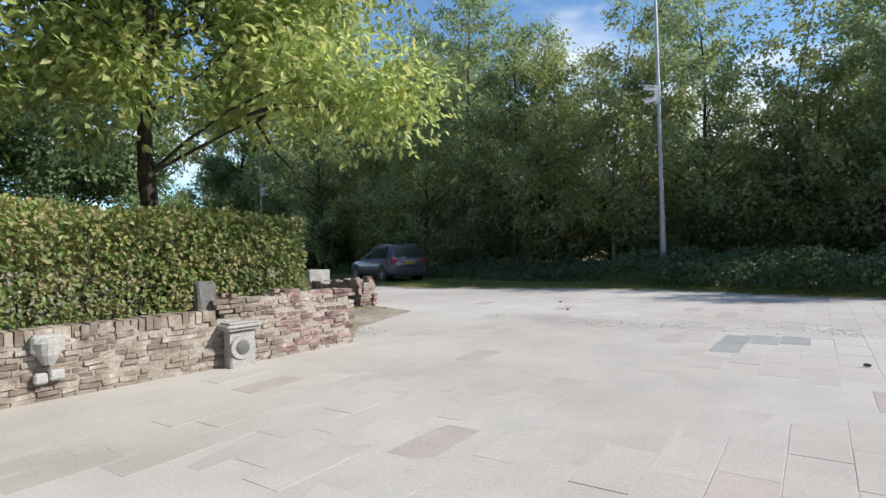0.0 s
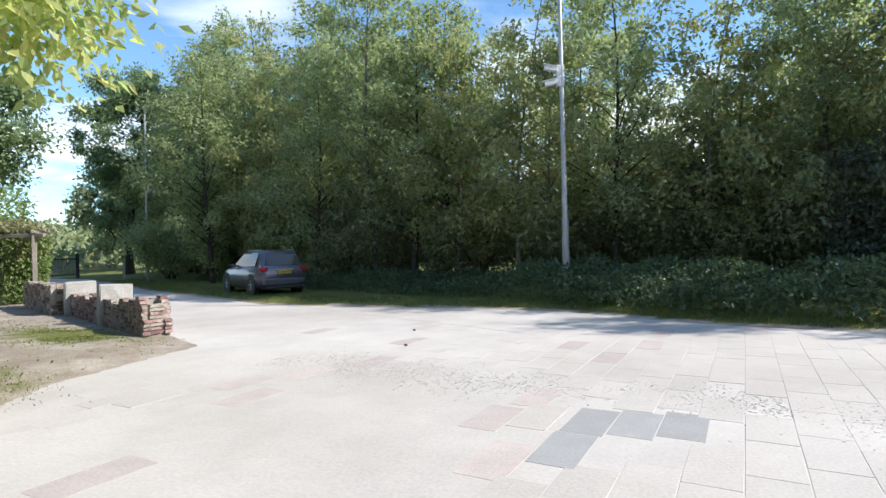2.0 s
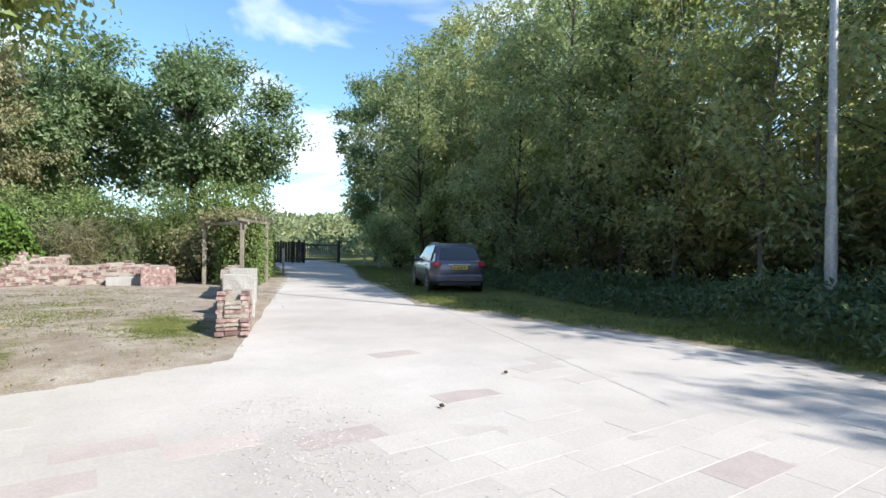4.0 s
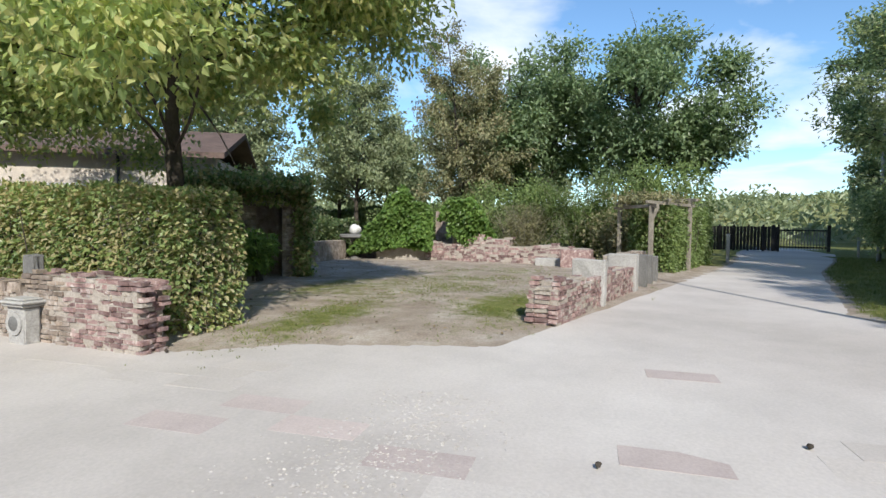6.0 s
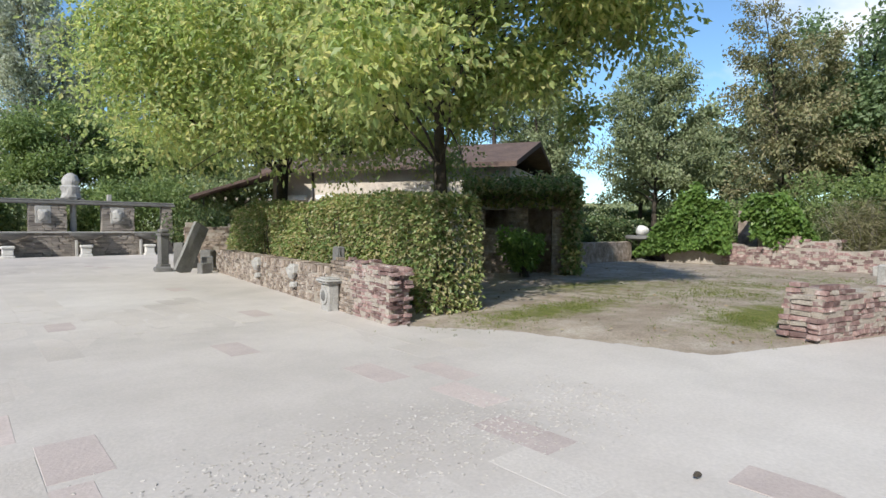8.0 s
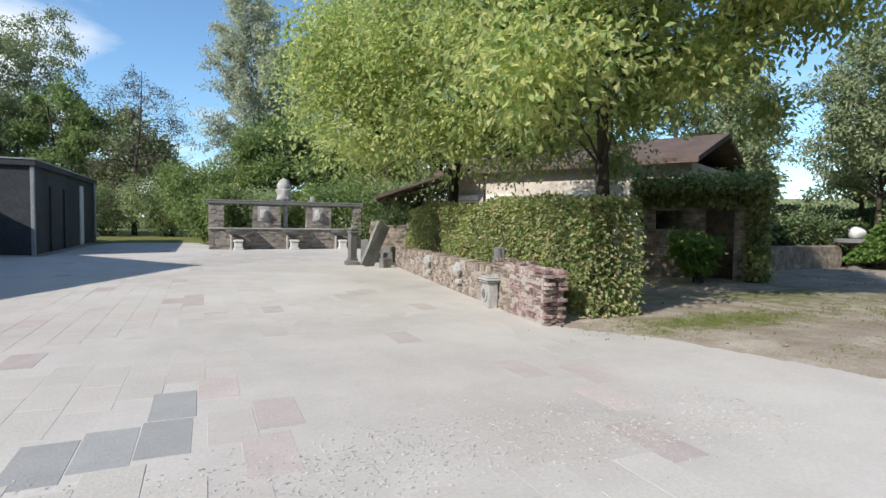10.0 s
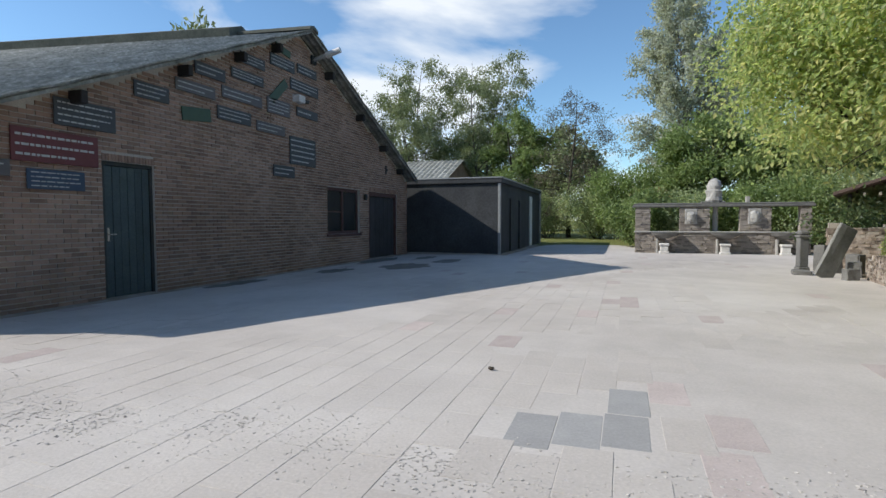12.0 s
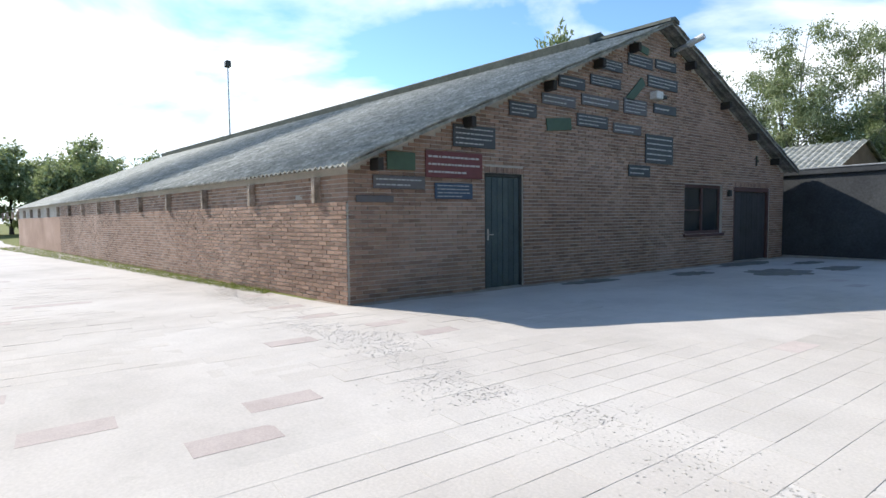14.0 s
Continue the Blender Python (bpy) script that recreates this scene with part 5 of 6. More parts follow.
    ob.matrix_basis = pose(at[0], at[1], at[2], tilt, 0, rz)
    return tagged(ob, label, category, group)


W2_ANG = math.degrees(math.atan2(W2_DIR[1], W2_DIR[0]))
W2N = np.array([0.2625, 0.965])
for s, l, h, w, mt, lab in ((2.3, 0.2, 0.8, 0.56, "stone", "upright pale concrete slab set across the lane wall"), (4.95, 0.22, 0.8, 0.6, "stone", "upright pale concrete slab set across the lane wall"),
                            (5.95, 0.2, 0.74, 0.62, "dark_stone", "upright dark grey stone slab beside the lane"), (6.75, 0.2, 0.72, 0.6, "dark_stone", "upright dark grey stone slab beside the lane"),
                            (7.45, 0.22, 0.66, 0.6, "dark_stone", "upright dark grey stone slab beside the lane")):
    p = W2A + W2_DIR * s - W2N * 0.2
    slab_thing("stone_slab", lab, (p[0], p[1], -0.02), W2_ANG + rngs.normal(0, 2), l, w, h, M[mt], int(s * 100), rngs.normal(0, 1.0), group="slabs in the lane wall")
low_wall("plot_wall", "old grey brick wall with a mossy top behind the slabs", W2A + W2_DIR * 8.6 + W2N * 0.3, W2A + W2_DIR * 5.2 + W2N * 0.3, 0.32, lambda q: 0.74 + 0.03 * math.sin(q * 4), [M["mossy_brick"]], M["mossy_f"], 3.4, 15, course=0.075, blen=0.24, keep=120)

# kerb line across the lane
bm = bmesh.new()
a, b = np.array([10.6, -4.05]), np.array([19.5, -7.0])
d = (b - a) / np.linalg.norm(b - a)
n = np.array([-d[1], d[0]])
prism(bm, [tuple(a - n * 0.022), tuple(b - n * 0.022), tuple(b + n * 0.022), tuple(a + n * 0.022)], "z", -0.05, -0.0012)
tagged(part("kerb", bm, M["gravel"], None), "flush pale kerb strip along the lane", "kerb", kind="structure")


# ---- column, consoles and posts in the low wall ----
def along_w1(s, out=0.0):
    p = W1A + w1_dir * s + np.array([-w1_dir[1], w1_dir[0]]) * out
    return float(p[0]), float(p[1])


x, y = along_w1(1.6, 0.4)
col = thing("wall_column", "short stone pedestal with a moulded cap and a round boss", "pedestal", (x, y, 0), W1_ANG)
col.scale = (0.8, 0.8, 0.78)
part("shaft", rough_slab(0.36, 0.2, 0.5, 5), M["stone"], col)
bm = boxed(-0.22, 0.22, -0.15, 0.15, 0.5, 0.54, 0.012)
box(bm, -0.25, 0.25, -0.18, 0.18, 0.54, 0.585, 0.015)
box(bm, -0.2, 0.2, -0.13, 0.13, 0.585, 0.615, 0.01)
part("cap", bm, M["stone"], col, "pale moulded cap stone")
bm = bmesh.new()
bmesh.ops.create_uvsphere(bm, u_segments=18, v_segments=10, radius=0.12, matrix=Matrix.Translation((0.02, 0.09, 0.27)) @ Matrix.Diagonal((1, 0.55, 1, 1)))
part("boss", bm, M["dark_stone"], col, "round dark boss", smooth=True)
part("boss_ring", lathe(bmesh.new(), [(0.125, -0.02), (0.16, -0.02), (0.16, 0.02), (0.125, 0.02)], 22, pose(0.02, 0.105, 0.27, 90, 0, 0)), M["stone"], col)
x, y = along_w1(1.85, 0.15)
slab_thing("stone_post", "small dark stone post standing on the wall", (x, y, 0.5), W1_ANG, 0.2, 0.13, 0.42, M["dark_stone"], 77)
for s, lab in ((3.3, "broken carved console stone set in the wall"), (5.4, "broken pale console stone set in the wall")):
    x, y = along_w1(s, 0.32)
    cons = thing("console_stone", lab, "console", (x, y, 0.06), W1_ANG, "console stones")
    cons.scale = (0.75, 0.75, 0.85)
    bm = boxed(-0.16, 0.16, -0.12, 0.1, 0.40, 0.60, 0.03)
    lathe(bm, [(0.06, 0.3), (0.12, 0.4), (0.14, 0.52), (0.08, 0.56)], 14, pose(0.0, 0.06, 0, 0, 0, 0))
    part("head", bm, M["stone"], cons)
    part("foot", box(boxed(-0.15, 0.0, -0.02, 0.1, 0.13, 0.24, 0.02), 0.01, 0.14, -0.02, 0.09, 0.11, 0.22, 0.02), M["stone"], cons, "whitish lower fragment")

# soldier course along the top of the older stretch
rngc = np.random.default_rng(57)
ks = np.arange(1.85, 8.75, 0.068)
cc = [(*along_w1(s_, 0.15 + rngc.normal(0, 0.008)), 0.555 - 0.004 * (s_ - 1.7) + rngc.normal(0, 0.006)) for s_ in ks]
ca = math.radians(W1_ANG)
fr = [np.array([[math.cos(ca), math.sin(ca), 0], [-math.sin(ca), math.cos(ca), 0], [0, 0, 1]])] * len(cc)
cope = link_mesh("coping", blocks_mesh("coping", cc, [(0.062, 0.31, 0.115)] * len(cc), fr, 0.006, rngc), M["mossy_f"], bpy.data.objects["garden_wall"])
cope.matrix_parent_inverse = bpy.data.objects["garden_wall"].matrix_basis.inverted()
tagged(cope, "mossy soldier course", kind="stuff")

# leaning slab, posts and rubble at the end of the wall
lean = slab_thing("leaning_slab", "grey stone slab leaning against the end of the wall", (13.35, 11.35, 0.02), W1_ANG + 8, 0.46, 0.09, 1.3, M["slab_stone"], 33)
lean.matrix_basis = pose(13.15, 11.2, 0.06, 0, 0, W1_ANG - 62) @ pose(0, 0, 0, 0, 27, 0)
post = thing("stone_bollard", "dark green-grey stone post with a moulded head", "post", (13.1, 12.7, 0), 10)
bm = boxed(-0.14, 0.14, -0.14, 0.14, -0.03, 0.14, 0.02)
box(bm, -0.11, 0.11, -0.11, 0.11, 0.14, 0.92, 0.015)
part("shaft", bm, M["dark_stone"], post)
bm = boxed(-0.14, 0.14, -0.14, 0.14, 0.92, 0.98, 0.012)
box(bm, -0.12, 0.12, -0.12, 0.12, 0.98, 1.1, 0.04)
part("head", bm, M["dark_stone"], post)
for i, (px_, py_, l, w, h) in enumerate(((13.7, 12.6, 0.5, 0.3, 0.3), (13.9, 11.6, 0.4, 0.3, 0.36), (12.9, 12.0, 0.6, 0.4, 0.1), (13.75, 13.3, 0.35, 0.3, 0.7), (14.2, 12.4, 0.4, 0.3, 0.5), (13.55, 10.75, 0.3, 0.2, 0.26))):
    slab_thing("rubble_block", "rough grey stone block at the end of the wall", (px_, py_, -0.0), rngs.uniform(0, 90), l, w, h, M["dark_stone"], 200 + i, group="rubble blocks")
low_wall("rubble_wall", "dark overgrown ruined wall beside the fountain", (16.6, 14.4), (14.3, 14.9), 0.4, lambda q: 1.3 + 0.12 * math.sin(q * 3.1), [M["mossy_brick"]], M["mossy_f"], 0.0, 35, course=0.09, blen=0.3, keep=60)
shrub("bramble", "dark bramble growing over the ruined wall", (15.6, 15.4, 0), 137, 1.1, 1.7, M["ivy"], 4000, 0.12, 0.08)


# ---- fountain wall ----
def fountain():
    f = thing("fountain_wall", "old grey brick fountain wall with three basins and a long lintel", "fountain", (9.05, 20.75, 0))
    L = 6.55
    part("base_core", boxed(0.03, L - 0.03, 0.04, 0.46, -0.05, 0.86), M["lime"], f)
    piers = [(0.0, 0.62), (1.75, 2.92), (4.02, 5.15), (6.15, L)]
    for a, b in piers:
        part("pier_core", boxed(a + 0.03, b - 0.03, 0.04, 0.46, 0.86, 1.93), M["lime"], f)
    rng = np.random.default_rng(4)
    shapes = [blocks_mesh("brick", [(0, 0, 0)], [(1, 1, 1)], [np.eye(3)], 0.06, rng) for _ in range(4)]
    for q in shapes:
        q.materials.append(M["grey_brick"])
    c = 0.088
    for r in range(int(1.93 / c)):
        z = c * (r + 0.5)
        for a, b in ([(0.0, L)] if z < 0.84 else piers):
            s = a
            while s < b - 0.04:
                l = min(rng.choice([0.3, 0.4, 0.22]) * rng.uniform(0.9, 1.1), b - s)
                ob = new("brick", shapes[rng.integers(4)])
                ob.parent = f
                ob.matrix_basis = pose(s + l / 2, 0.06 + rng.normal(0, 0.01), z, rng.normal(0, 1), rng.normal(0, 1), rng.normal(0, 1.5)) @ Matrix.Diagonal((l - 0.014, 0.13, c - 0.014, 1))
                s += l
    bm = boxed(-0.1, L + 0.1, -0.06, 0.56, 1.93, 2.03, 0.02)
    box(bm, -0.06, L + 0.06, -0.03, 0.53, 2.03, 2.1, 0.02)
    part("lintel", bm, M["dark_stone"], f, "long dark stone lintel")
    part("ledge", boxed(-0.04, L + 0.04, -0.07, 0.1, 0.86, 0.92, 0.015), M["stone"], f)
    for x in (1.2, 3.5, 5.65):
        b = lathe(bmesh.new(), [(0.16, 0.62), (0.5, 0.76), (0.56, 0.86), (0.5, 0.865), (0.14, 0.72)], 18, pose(x, -0.06, 0, 0, 0, 180), math.pi)
        bas = part("basin", b, M["dark_stone"], f, "half-round dark stone basin")
        pb = boxed(x - 0.24, x + 0.16, -0.42, -0.06, -0.02, 0.08, 0.02)
        box(pb, x - 0.2, x + 0.12, -0.38, -0.08, 0.08, 0.32, 0.02)
        box(pb, x - 0.24, x + 0.16, -0.42, -0.06, 0.32, 0.42, 0.025)
        part("plinth", pb, M["white_stone"], f, "white painted plinth below the basin")
        part("support", boxed(x - 0.36, x - 0.28, -0.2, -0.05, -0.02, 0.6, 0.015), M["stone"], f)
    for x in (2.2, 4.55):
        mb = bmesh.new()
        bmesh.ops.create_icosphere(mb, subdivisions=3, radius=0.2, matrix=Matrix.Translation((x, -0.05, 1.52)) @ Matrix.Diagonal((0.9, 0.75, 1.25, 1)))
        for v in mb.verts:
            v.co += v.normal * 0.05 * noise.noise(v.co * 7)
        box(mb, x - 0.24, x + 0.24, -0.02, 0.05, 1.22, 1.86, 0.02)
        part("mask_relief", mb, M["stone"], f, "weathered stone relief on the pier")
    part("inner_column", cyl(bmesh.new(), (3.15, 0.3, 0.86), (3.15, 0.3, 1.93), 0.11, 0.1, 14), M["stone"], f)
    sb = lathe(bmesh.new(), [(0.3, 2.1), (0.34, 2.2), (0.3, 2.35), (0.33, 2.6), (0.26, 2.66), (0.3, 2.8), (0.22, 3.0), (0.1, 3.1), (0.02, 3.12)], 16, pose(3.1, 0.35, 0))
    for v in sb.verts:
        v.co += Vector((1, 1, 0.4)) * 0.06 * noise.noise(v.co * 4)
    part("finial", sb, M["stone"], f, "weathered stone top piece")
    part("finial_base", boxed(2.6, 3.5, 0.1, 0.6, 2.1, 2.16, 0.02), M["dark_stone"], f)
    part("end_block", boxed(4.25, 4.4, 0.15, 0.35, 2.1, 2.35, 0.02), M["stone"], f)
    return f


fountain()

# ---- far side of the garden ----
bath = thing("bird_bath", "stone table with a pale boulder on top before the ruin wall", "stone table", (27.6, 6.35, 0.05), 10)
part("column", lathe(bmesh.new(), [(0.28, -0.05), (0.28, 0.06), (0.14, 0.12), (0.11, 0.5), (0.2, 0.78)], 16), M["dark_stone"], bath)
part("table_top", lathe(bmesh.new(), [(0.5, 0.78), (0.6, 0.82), (0.6, 0.9), (0.55, 0.93)], 22), M["dark_stone"], bath)
bm = bmesh.new()
bmesh.ops.create_icosphere(bm, subdivisions=3, radius=0.24, matrix=Matrix.Translation((0, 0, 1.1)) @ Matrix.Diagonal((1, 1, 0.85, 1)))
for v in bm.verts:
    v.co += v.normal * 0.08 * noise.noise(v.co * 3)
boulder = part("boulder", bm, M["white_stone"], None, smooth=True)
boulder.matrix_basis = pose(27.6, 6.35, 0.05)
tagged(boulder, "pale rounded boulder lying on the stone table", "boulder")
for i, (bx, by, l, w, h) in enumerate(((26.6, -1.9, 0.95, 0.8, 0.62), (27.0, -1.2, 1.3, 0.5, 0.3), (28.6, 2.0, 0.7, 0.5, 0.6))):
    slab_thing("ruin_block", "rough block of old masonry at the ruin wall", (bx, by, 0.0), 84, w if i > 1 else l, l if i > 1 else w, h, M["stone"] if i % 2 else M["old_brick_f"], 300 + i, group="masonry blocks")

# vine over the ruin with a dark niche
rngv = np.random.default_rng(15)
vine = thing("climbing_vine", "thick bright green climbing vine over the old wall", "vine", (28.1, 3.4, 0.3), 96)
for u0, u1, zt in ((-1.9, -0.75, 0.9), (0.3, 2.2, 1.0)):
    part("old_wall", boxed(u0, u1, -0.25, 0.1, -0.3, zt, 0.03), M["lime"], vine)
pv, ov = [], []
for _ in range(24000):
    u = rngv.uniform(-3.0, 3.1)
    left, right = 2.75 * max(0.0, 1 - abs(u - 1.1) / (2.1 if u > 1.1 else 2.6)), 2.3 * max(0.0, 1 - (abs(u + 1.1) / 1.45) ** 2.2)
    top_v = max(left, right) * (0.93 + 0.14 * noise.noise((u * 2.2, 0, 0)))
    z = rngv.uniform(0.12, 1.0) * top_v
    if -0.62 < u < 0.0 and z < 1.55 + 0.25 * math.sin(u * 5):
        continue
    if u < -0.4 and z < 0.55 + 0.2 * math.sin(u * 6):
        continue
    pv.append((u, 0.25 + 0.35 * noise.noise((u * 1.2, z * 1.2, 4)) + abs(rngv.normal(0, 0.12)), z))
    ov.append((0, 0.7, 0.1))
link_mesh("foliage", leaves_mesh("foliage", np.array(pv), np.array(ov), 0.17, 0.14, rngv, 0.8, 0.45), M["vine"], vine)
part("niche", boxed(-0.62, 0.05, -0.9, -0.8, -0.25, 1.6), M["mossy_brick"], vine, "shaded back of the gap between the vines")


def clump(name, label, at, seed, n, tall, spread, mat, wid=0.035, category="bamboo"):
    rng = np.random.default_rng(seed)
    t = thing(name, label, category, at)
    st = [limb(rng, (rng.normal(0, spread * 0.4), rng.normal(0, spread * 0.4), -0.05), (rng.normal(0, spread), rng.normal(0, spread), tall * rng.uniform(0.6, 1.0)), 0.014, 0.004, 4) for _ in range(60)]
    link_mesh("woody_core", tubes_mesh("woody_core", st, 4), M["post_wood"], t)
    pk = rng.integers(0, 60, n)
    q = rng.uniform(0.25, 1, n)
    P = np.array([[c[0] for c in s_] for s_ in st])
    i0 = np.minimum((q * 3).astype(int), 2)
    fr = (q * 3 - i0)[:, None]
    pos = P[pk, i0] * (1 - fr) + P[pk, i0 + 1] * fr + rng.normal(0, 0.12, (n, 3))
    o = rng.normal(0, 1, (n, 3)) * [1, 1, 0.3] + [0, 0, 0.3]
    link_mesh("foliage", leaves_mesh("foliage", pos, o, 0.34, wid, rng, 0.6, 0.3), mat, t)


clump("bamboo", "bright green bamboo clump behind the ruin wall", (29.6, -2.2, 0), 101, 7500, 3.3, 1.2, M["bamboo"])
clump("reeds", "straw-coloured dry reeds behind the ruin wall", (28.9, 0.1, 0), 102, 4000, 2.3, 0.6, M["reed"], 0.02, "reeds")
shrub("garden_shrub", "tangled brown-green shrub beside the ruin wall", (27.9, -3.3, 0), 103, 1.2, 1.7, M["rowan"], 5000, 0.12, 0.07)
shrub("garden_shrub", "tangled green shrub behind the ruin wall", (31.0, 0.5, 0), 104, 1.8, 3.0, M["hedge"], 8000, 0.16, 0.09)
shrub("garden_shrub", "tangled green shrub behind the lane hedge", (31.5, -4.5, 0), 105, 1.8, 3.6, M["hedge"], 9000, 0.16, 0.09)
shrub("garden_shrub", "low shrub beside the vine", (29.8, 5.0, 0), 106, 1.2, 2.0, M["hedge"], 5000, 0.14, 0.08)

# timber trellis by the lane
trel = thing("trellis", "weathered timber trellis overgrown at the garden corner", "trellis", (24.8, -3.95, 0), -24)


def trellis():
    posts = [(0.0, 0.0, 2.0), (1.15, 1.35, 2.0), (2.7, -0.3, 2.3), (3.7, 1.2, 2.35)]
    for x, y, h in posts:
        part("post", boxed(x - 0.06, x + 0.06, y - 0.06, y + 0.06, -0.05, h, 0.01), M["post_wood"], trel)

    def beam(a, b, z, over=0.3, name="beam"):
        p, q = Vector((a[0], a[1], z)), Vector((b[0], b[1], z))
        d = (q - p).normalized()
        m = Matrix.Translation((p + q) / 2) @ Matrix.Rotation(math.atan2(d.y, d.x), 4, "Z")
        h = (q - p).length / 2 + over
        part(name, boxed(-h, h, -0.045, 0.045, 0, 0.09, 0.008, m), M["post_wood"], trel)
    beam(posts[0], posts[1], 1.93)
    beam(posts[2], posts[3], 2.2)
    beam(posts[0], posts[2], 2.03)
    beam(posts[1], posts[3], 2.03, 0.2)
    beam((0.9, -0.1), (1.9, 1.3), 2.12, 0.2, "rafter")
    beam((1.7, -0.2), (2.7, 1.25), 2.13, 0.2, "rafter")
    part("strut", boxed(-0.35, 0.35, -0.035, 0.035, -0.035, 0.035, 0, pose(0.28, 0.02, 1.72, 0, -45, -6)), M["post_wood"], trel)
    rng = np.random.default_rng(133)
    n = 3800
    u, v = rng.uniform(0, 1, n), rng.uniform(0, 1, n)
    pos = np.column_stack([0.5 + 3.0 * u + rng.normal(0, 0.15, n), -0.1 + 1.4 * v + rng.normal(0, 0.15, n), 2.12 + np.abs(rng.normal(0, 0.14, n)) - 0.9 * (rng.uniform(0, 1, n) < 0.25) * rng.uniform(0, 1, n)])
    link_mesh("climber", leaves_mesh("climber", pos, np.tile([0, 0, 0.4], (n, 1)), 0.11, 0.07, rng, 0.5), M["rowan"], trel, "brown-green climber on the beams")


trellis()
wp = thing("marker_post", "short pale green marker post at the lane", "post", (33.0, -7.75, 0), -20)
part("shaft", boxed(-0.06, 0.06, -0.06, 0.06, -0.05, 1.12, 0.01), M["stone"], wp)
part("cap", boxed(-0.075, 0.075, -0.075, 0.075, 1.12, 1.17, 0.01), M["stone"], wp)
wp2 = thing("marker_post", "short pale marker post at the lane verge", "post", (39.5, -15.0, 0), -20)
part("shaft", boxed(-0.05, 0.05, -0.05, 0.05, -0.05, 1.2, 0.01), M["stone"], wp2)

# dark fence and lattice gate at the end of the lane
fence = thing("board_fence", "dark board fence across the end of the lane", "fence", (49.0, -10.2, 0), -100)
for i in range(9):
    part("post", boxed(-2.9 + i * 0.86 - 0.06, -2.9 + i * 0.86 + 0.06, -0.06, 0.06, -0.05, 1.75, 0.01), M["dark_wood"], fence)
for i in range(34):
    part("board", boxed(-2.84 + i * 0.2, -2.66 + i * 0.2, 0.065, 0.085, 0.05, 1.62 + 0.01 * (i % 3), 0.004), M["dark_wood"], fence)
gate = thing("lattice_gate", "dark slatted double gate, shut, at the end of the lane", "gate", (49.0, -15.6, 0), -100)
for x in (-1.55, 1.55):
    part("gate_post", boxed(x - 0.09, x + 0.09, -0.09, 0.09, -0.05, 1.75, 0.01), M["dark_wood"], gate)
for z in (0.25, 1.35):
    part("rail", boxed(-1.45, 1.45, -0.03, 0.03, z, z + 0.09), M["dark_wood"], gate)
for i in range(18):
    x = -1.4 + i * 0.165
    part("slat", boxed(x - 0.03, x + 0.03, 0.032, 0.052, 0.12, 1.52 + 0.08 * math.cos((x / 1.5) * math.pi), 0.004), M["post_wood"], gate)

# overgrown meadow mound beyond the gate
rngm = np.random.default_rng(8)
bm_x, bm_y = np.meshgrid(np.linspace(62, 150, 30), np.linspace(-70, 60, 50), indexing="ij")
mz = 6.6 * np.exp(-((bm_x - 105) / 24) ** 2) * (0.75 + 0.25 * np.cos((bm_y + 40) / 17)) - 0.15
ii = np.arange(bm_x.size).reshape(bm_x.shape)
me = raw_mesh("mound", np.stack([bm_x.ravel(), bm_y.ravel(), mz.ravel()], 1), np.stack([ii[:-1, :-1], ii[1:, :-1], ii[1:, 1:], ii[:-1, 1:]], -1).reshape(-1, 4))
me.polygons.foreach_set("use_smooth", [True] * len(me.polygons))
M["meadow"] = surface("rough_meadow", [(0.13, 0.16, 0.05), (0.22, 0.23, 0.09), (0.30, 0.28, 0.14)], 0.12, 1.2, 0.97, 0.8, dist=0.3)
tagged(link_mesh("mound", me, M["meadow"]), "grassy mound beyond the gate", "hill", kind="structure")
pp = np.column_stack([rngm.uniform(66, 125, 16000), rngm.uniform(-65, 50, 16000)])
pz = 6.6 * np.exp(-((pp[:, 0] - 105) / 24) ** 2) * (0.75 + 0.25 * np.cos((pp[:, 1] + 40) / 17))
cl = np.array([noise.noise((x * 0.12, y * 0.12, 1)) for x, y in pp])
pos = np.column_stack([pp, pz + np.clip(cl + 0.15, 0, 1) * rngm.uniform(0.2, 3.2, len(pp))])
tagged(link_mesh("scrub", leaves_mesh("scrub", pos, np.tile([0, 0, 0.5], (len(pp), 1)), 1.0, 0.55, rngm, 0.1), M["birch"]), "low scrub on the mound", "scrub", kind="stuff")

# ---- overgrown brick hut and house behind the hedge ----
hut = thing("brick_hut", "ruined brick hut with a stone lintel, overgrown with ivy", "hut", (19.6, 5.6, 0.1), -50)
hut.scale = (0.85, 0.85, 0.9)
bm = bmesh.new()
for a, b, z0, z1 in ((-1.3, -0.95, -0.15, 2.1), (-0.25, 0.35, -0.15, 2.1), (1.05, 1.4, -0.15, 2.1), (-0.95, -0.25, -0.15, 1.25), (-0.95, -0.25, 1.75, 2.1), (0.35, 1.05, 1.9, 2.1)):
    box(bm, a, b, -0.15, 0.15, z0, z1)
part("front_wall", bm, M["grey_brick"], hut)
hc, hs = [], []
rngh = np.random.default_rng(210)
for a, b, z0, z1 in ((-1.3, -0.95, -0.15, 2.1), (-0.25, 0.35, -0.15, 2.1), (1.05, 1.4, -0.15, 2.1), (-0.95, -0.25, -0.15, 1.25), (-0.95, -0.25, 1.99, 2.1), (0.35, 1.05, 2.01, 2.1)):
    for r in range(int((z1 - z0) / 0.075)):
        u = a - 0.12 * (r % 2)
        while u < b - 0.03:
            lo_u, hi_u = max(u, a), min(u + 0.24, b)
            u += 0.24
            if hi_u - lo_u > 0.05:
                hc.append(((lo_u + hi_u) / 2, -0.165 + rngh.normal(0, 0.008), z0 + 0.075 * (r + 0.5)))
                hs.append((hi_u - lo_u - 0.014, 0.06, 0.061))
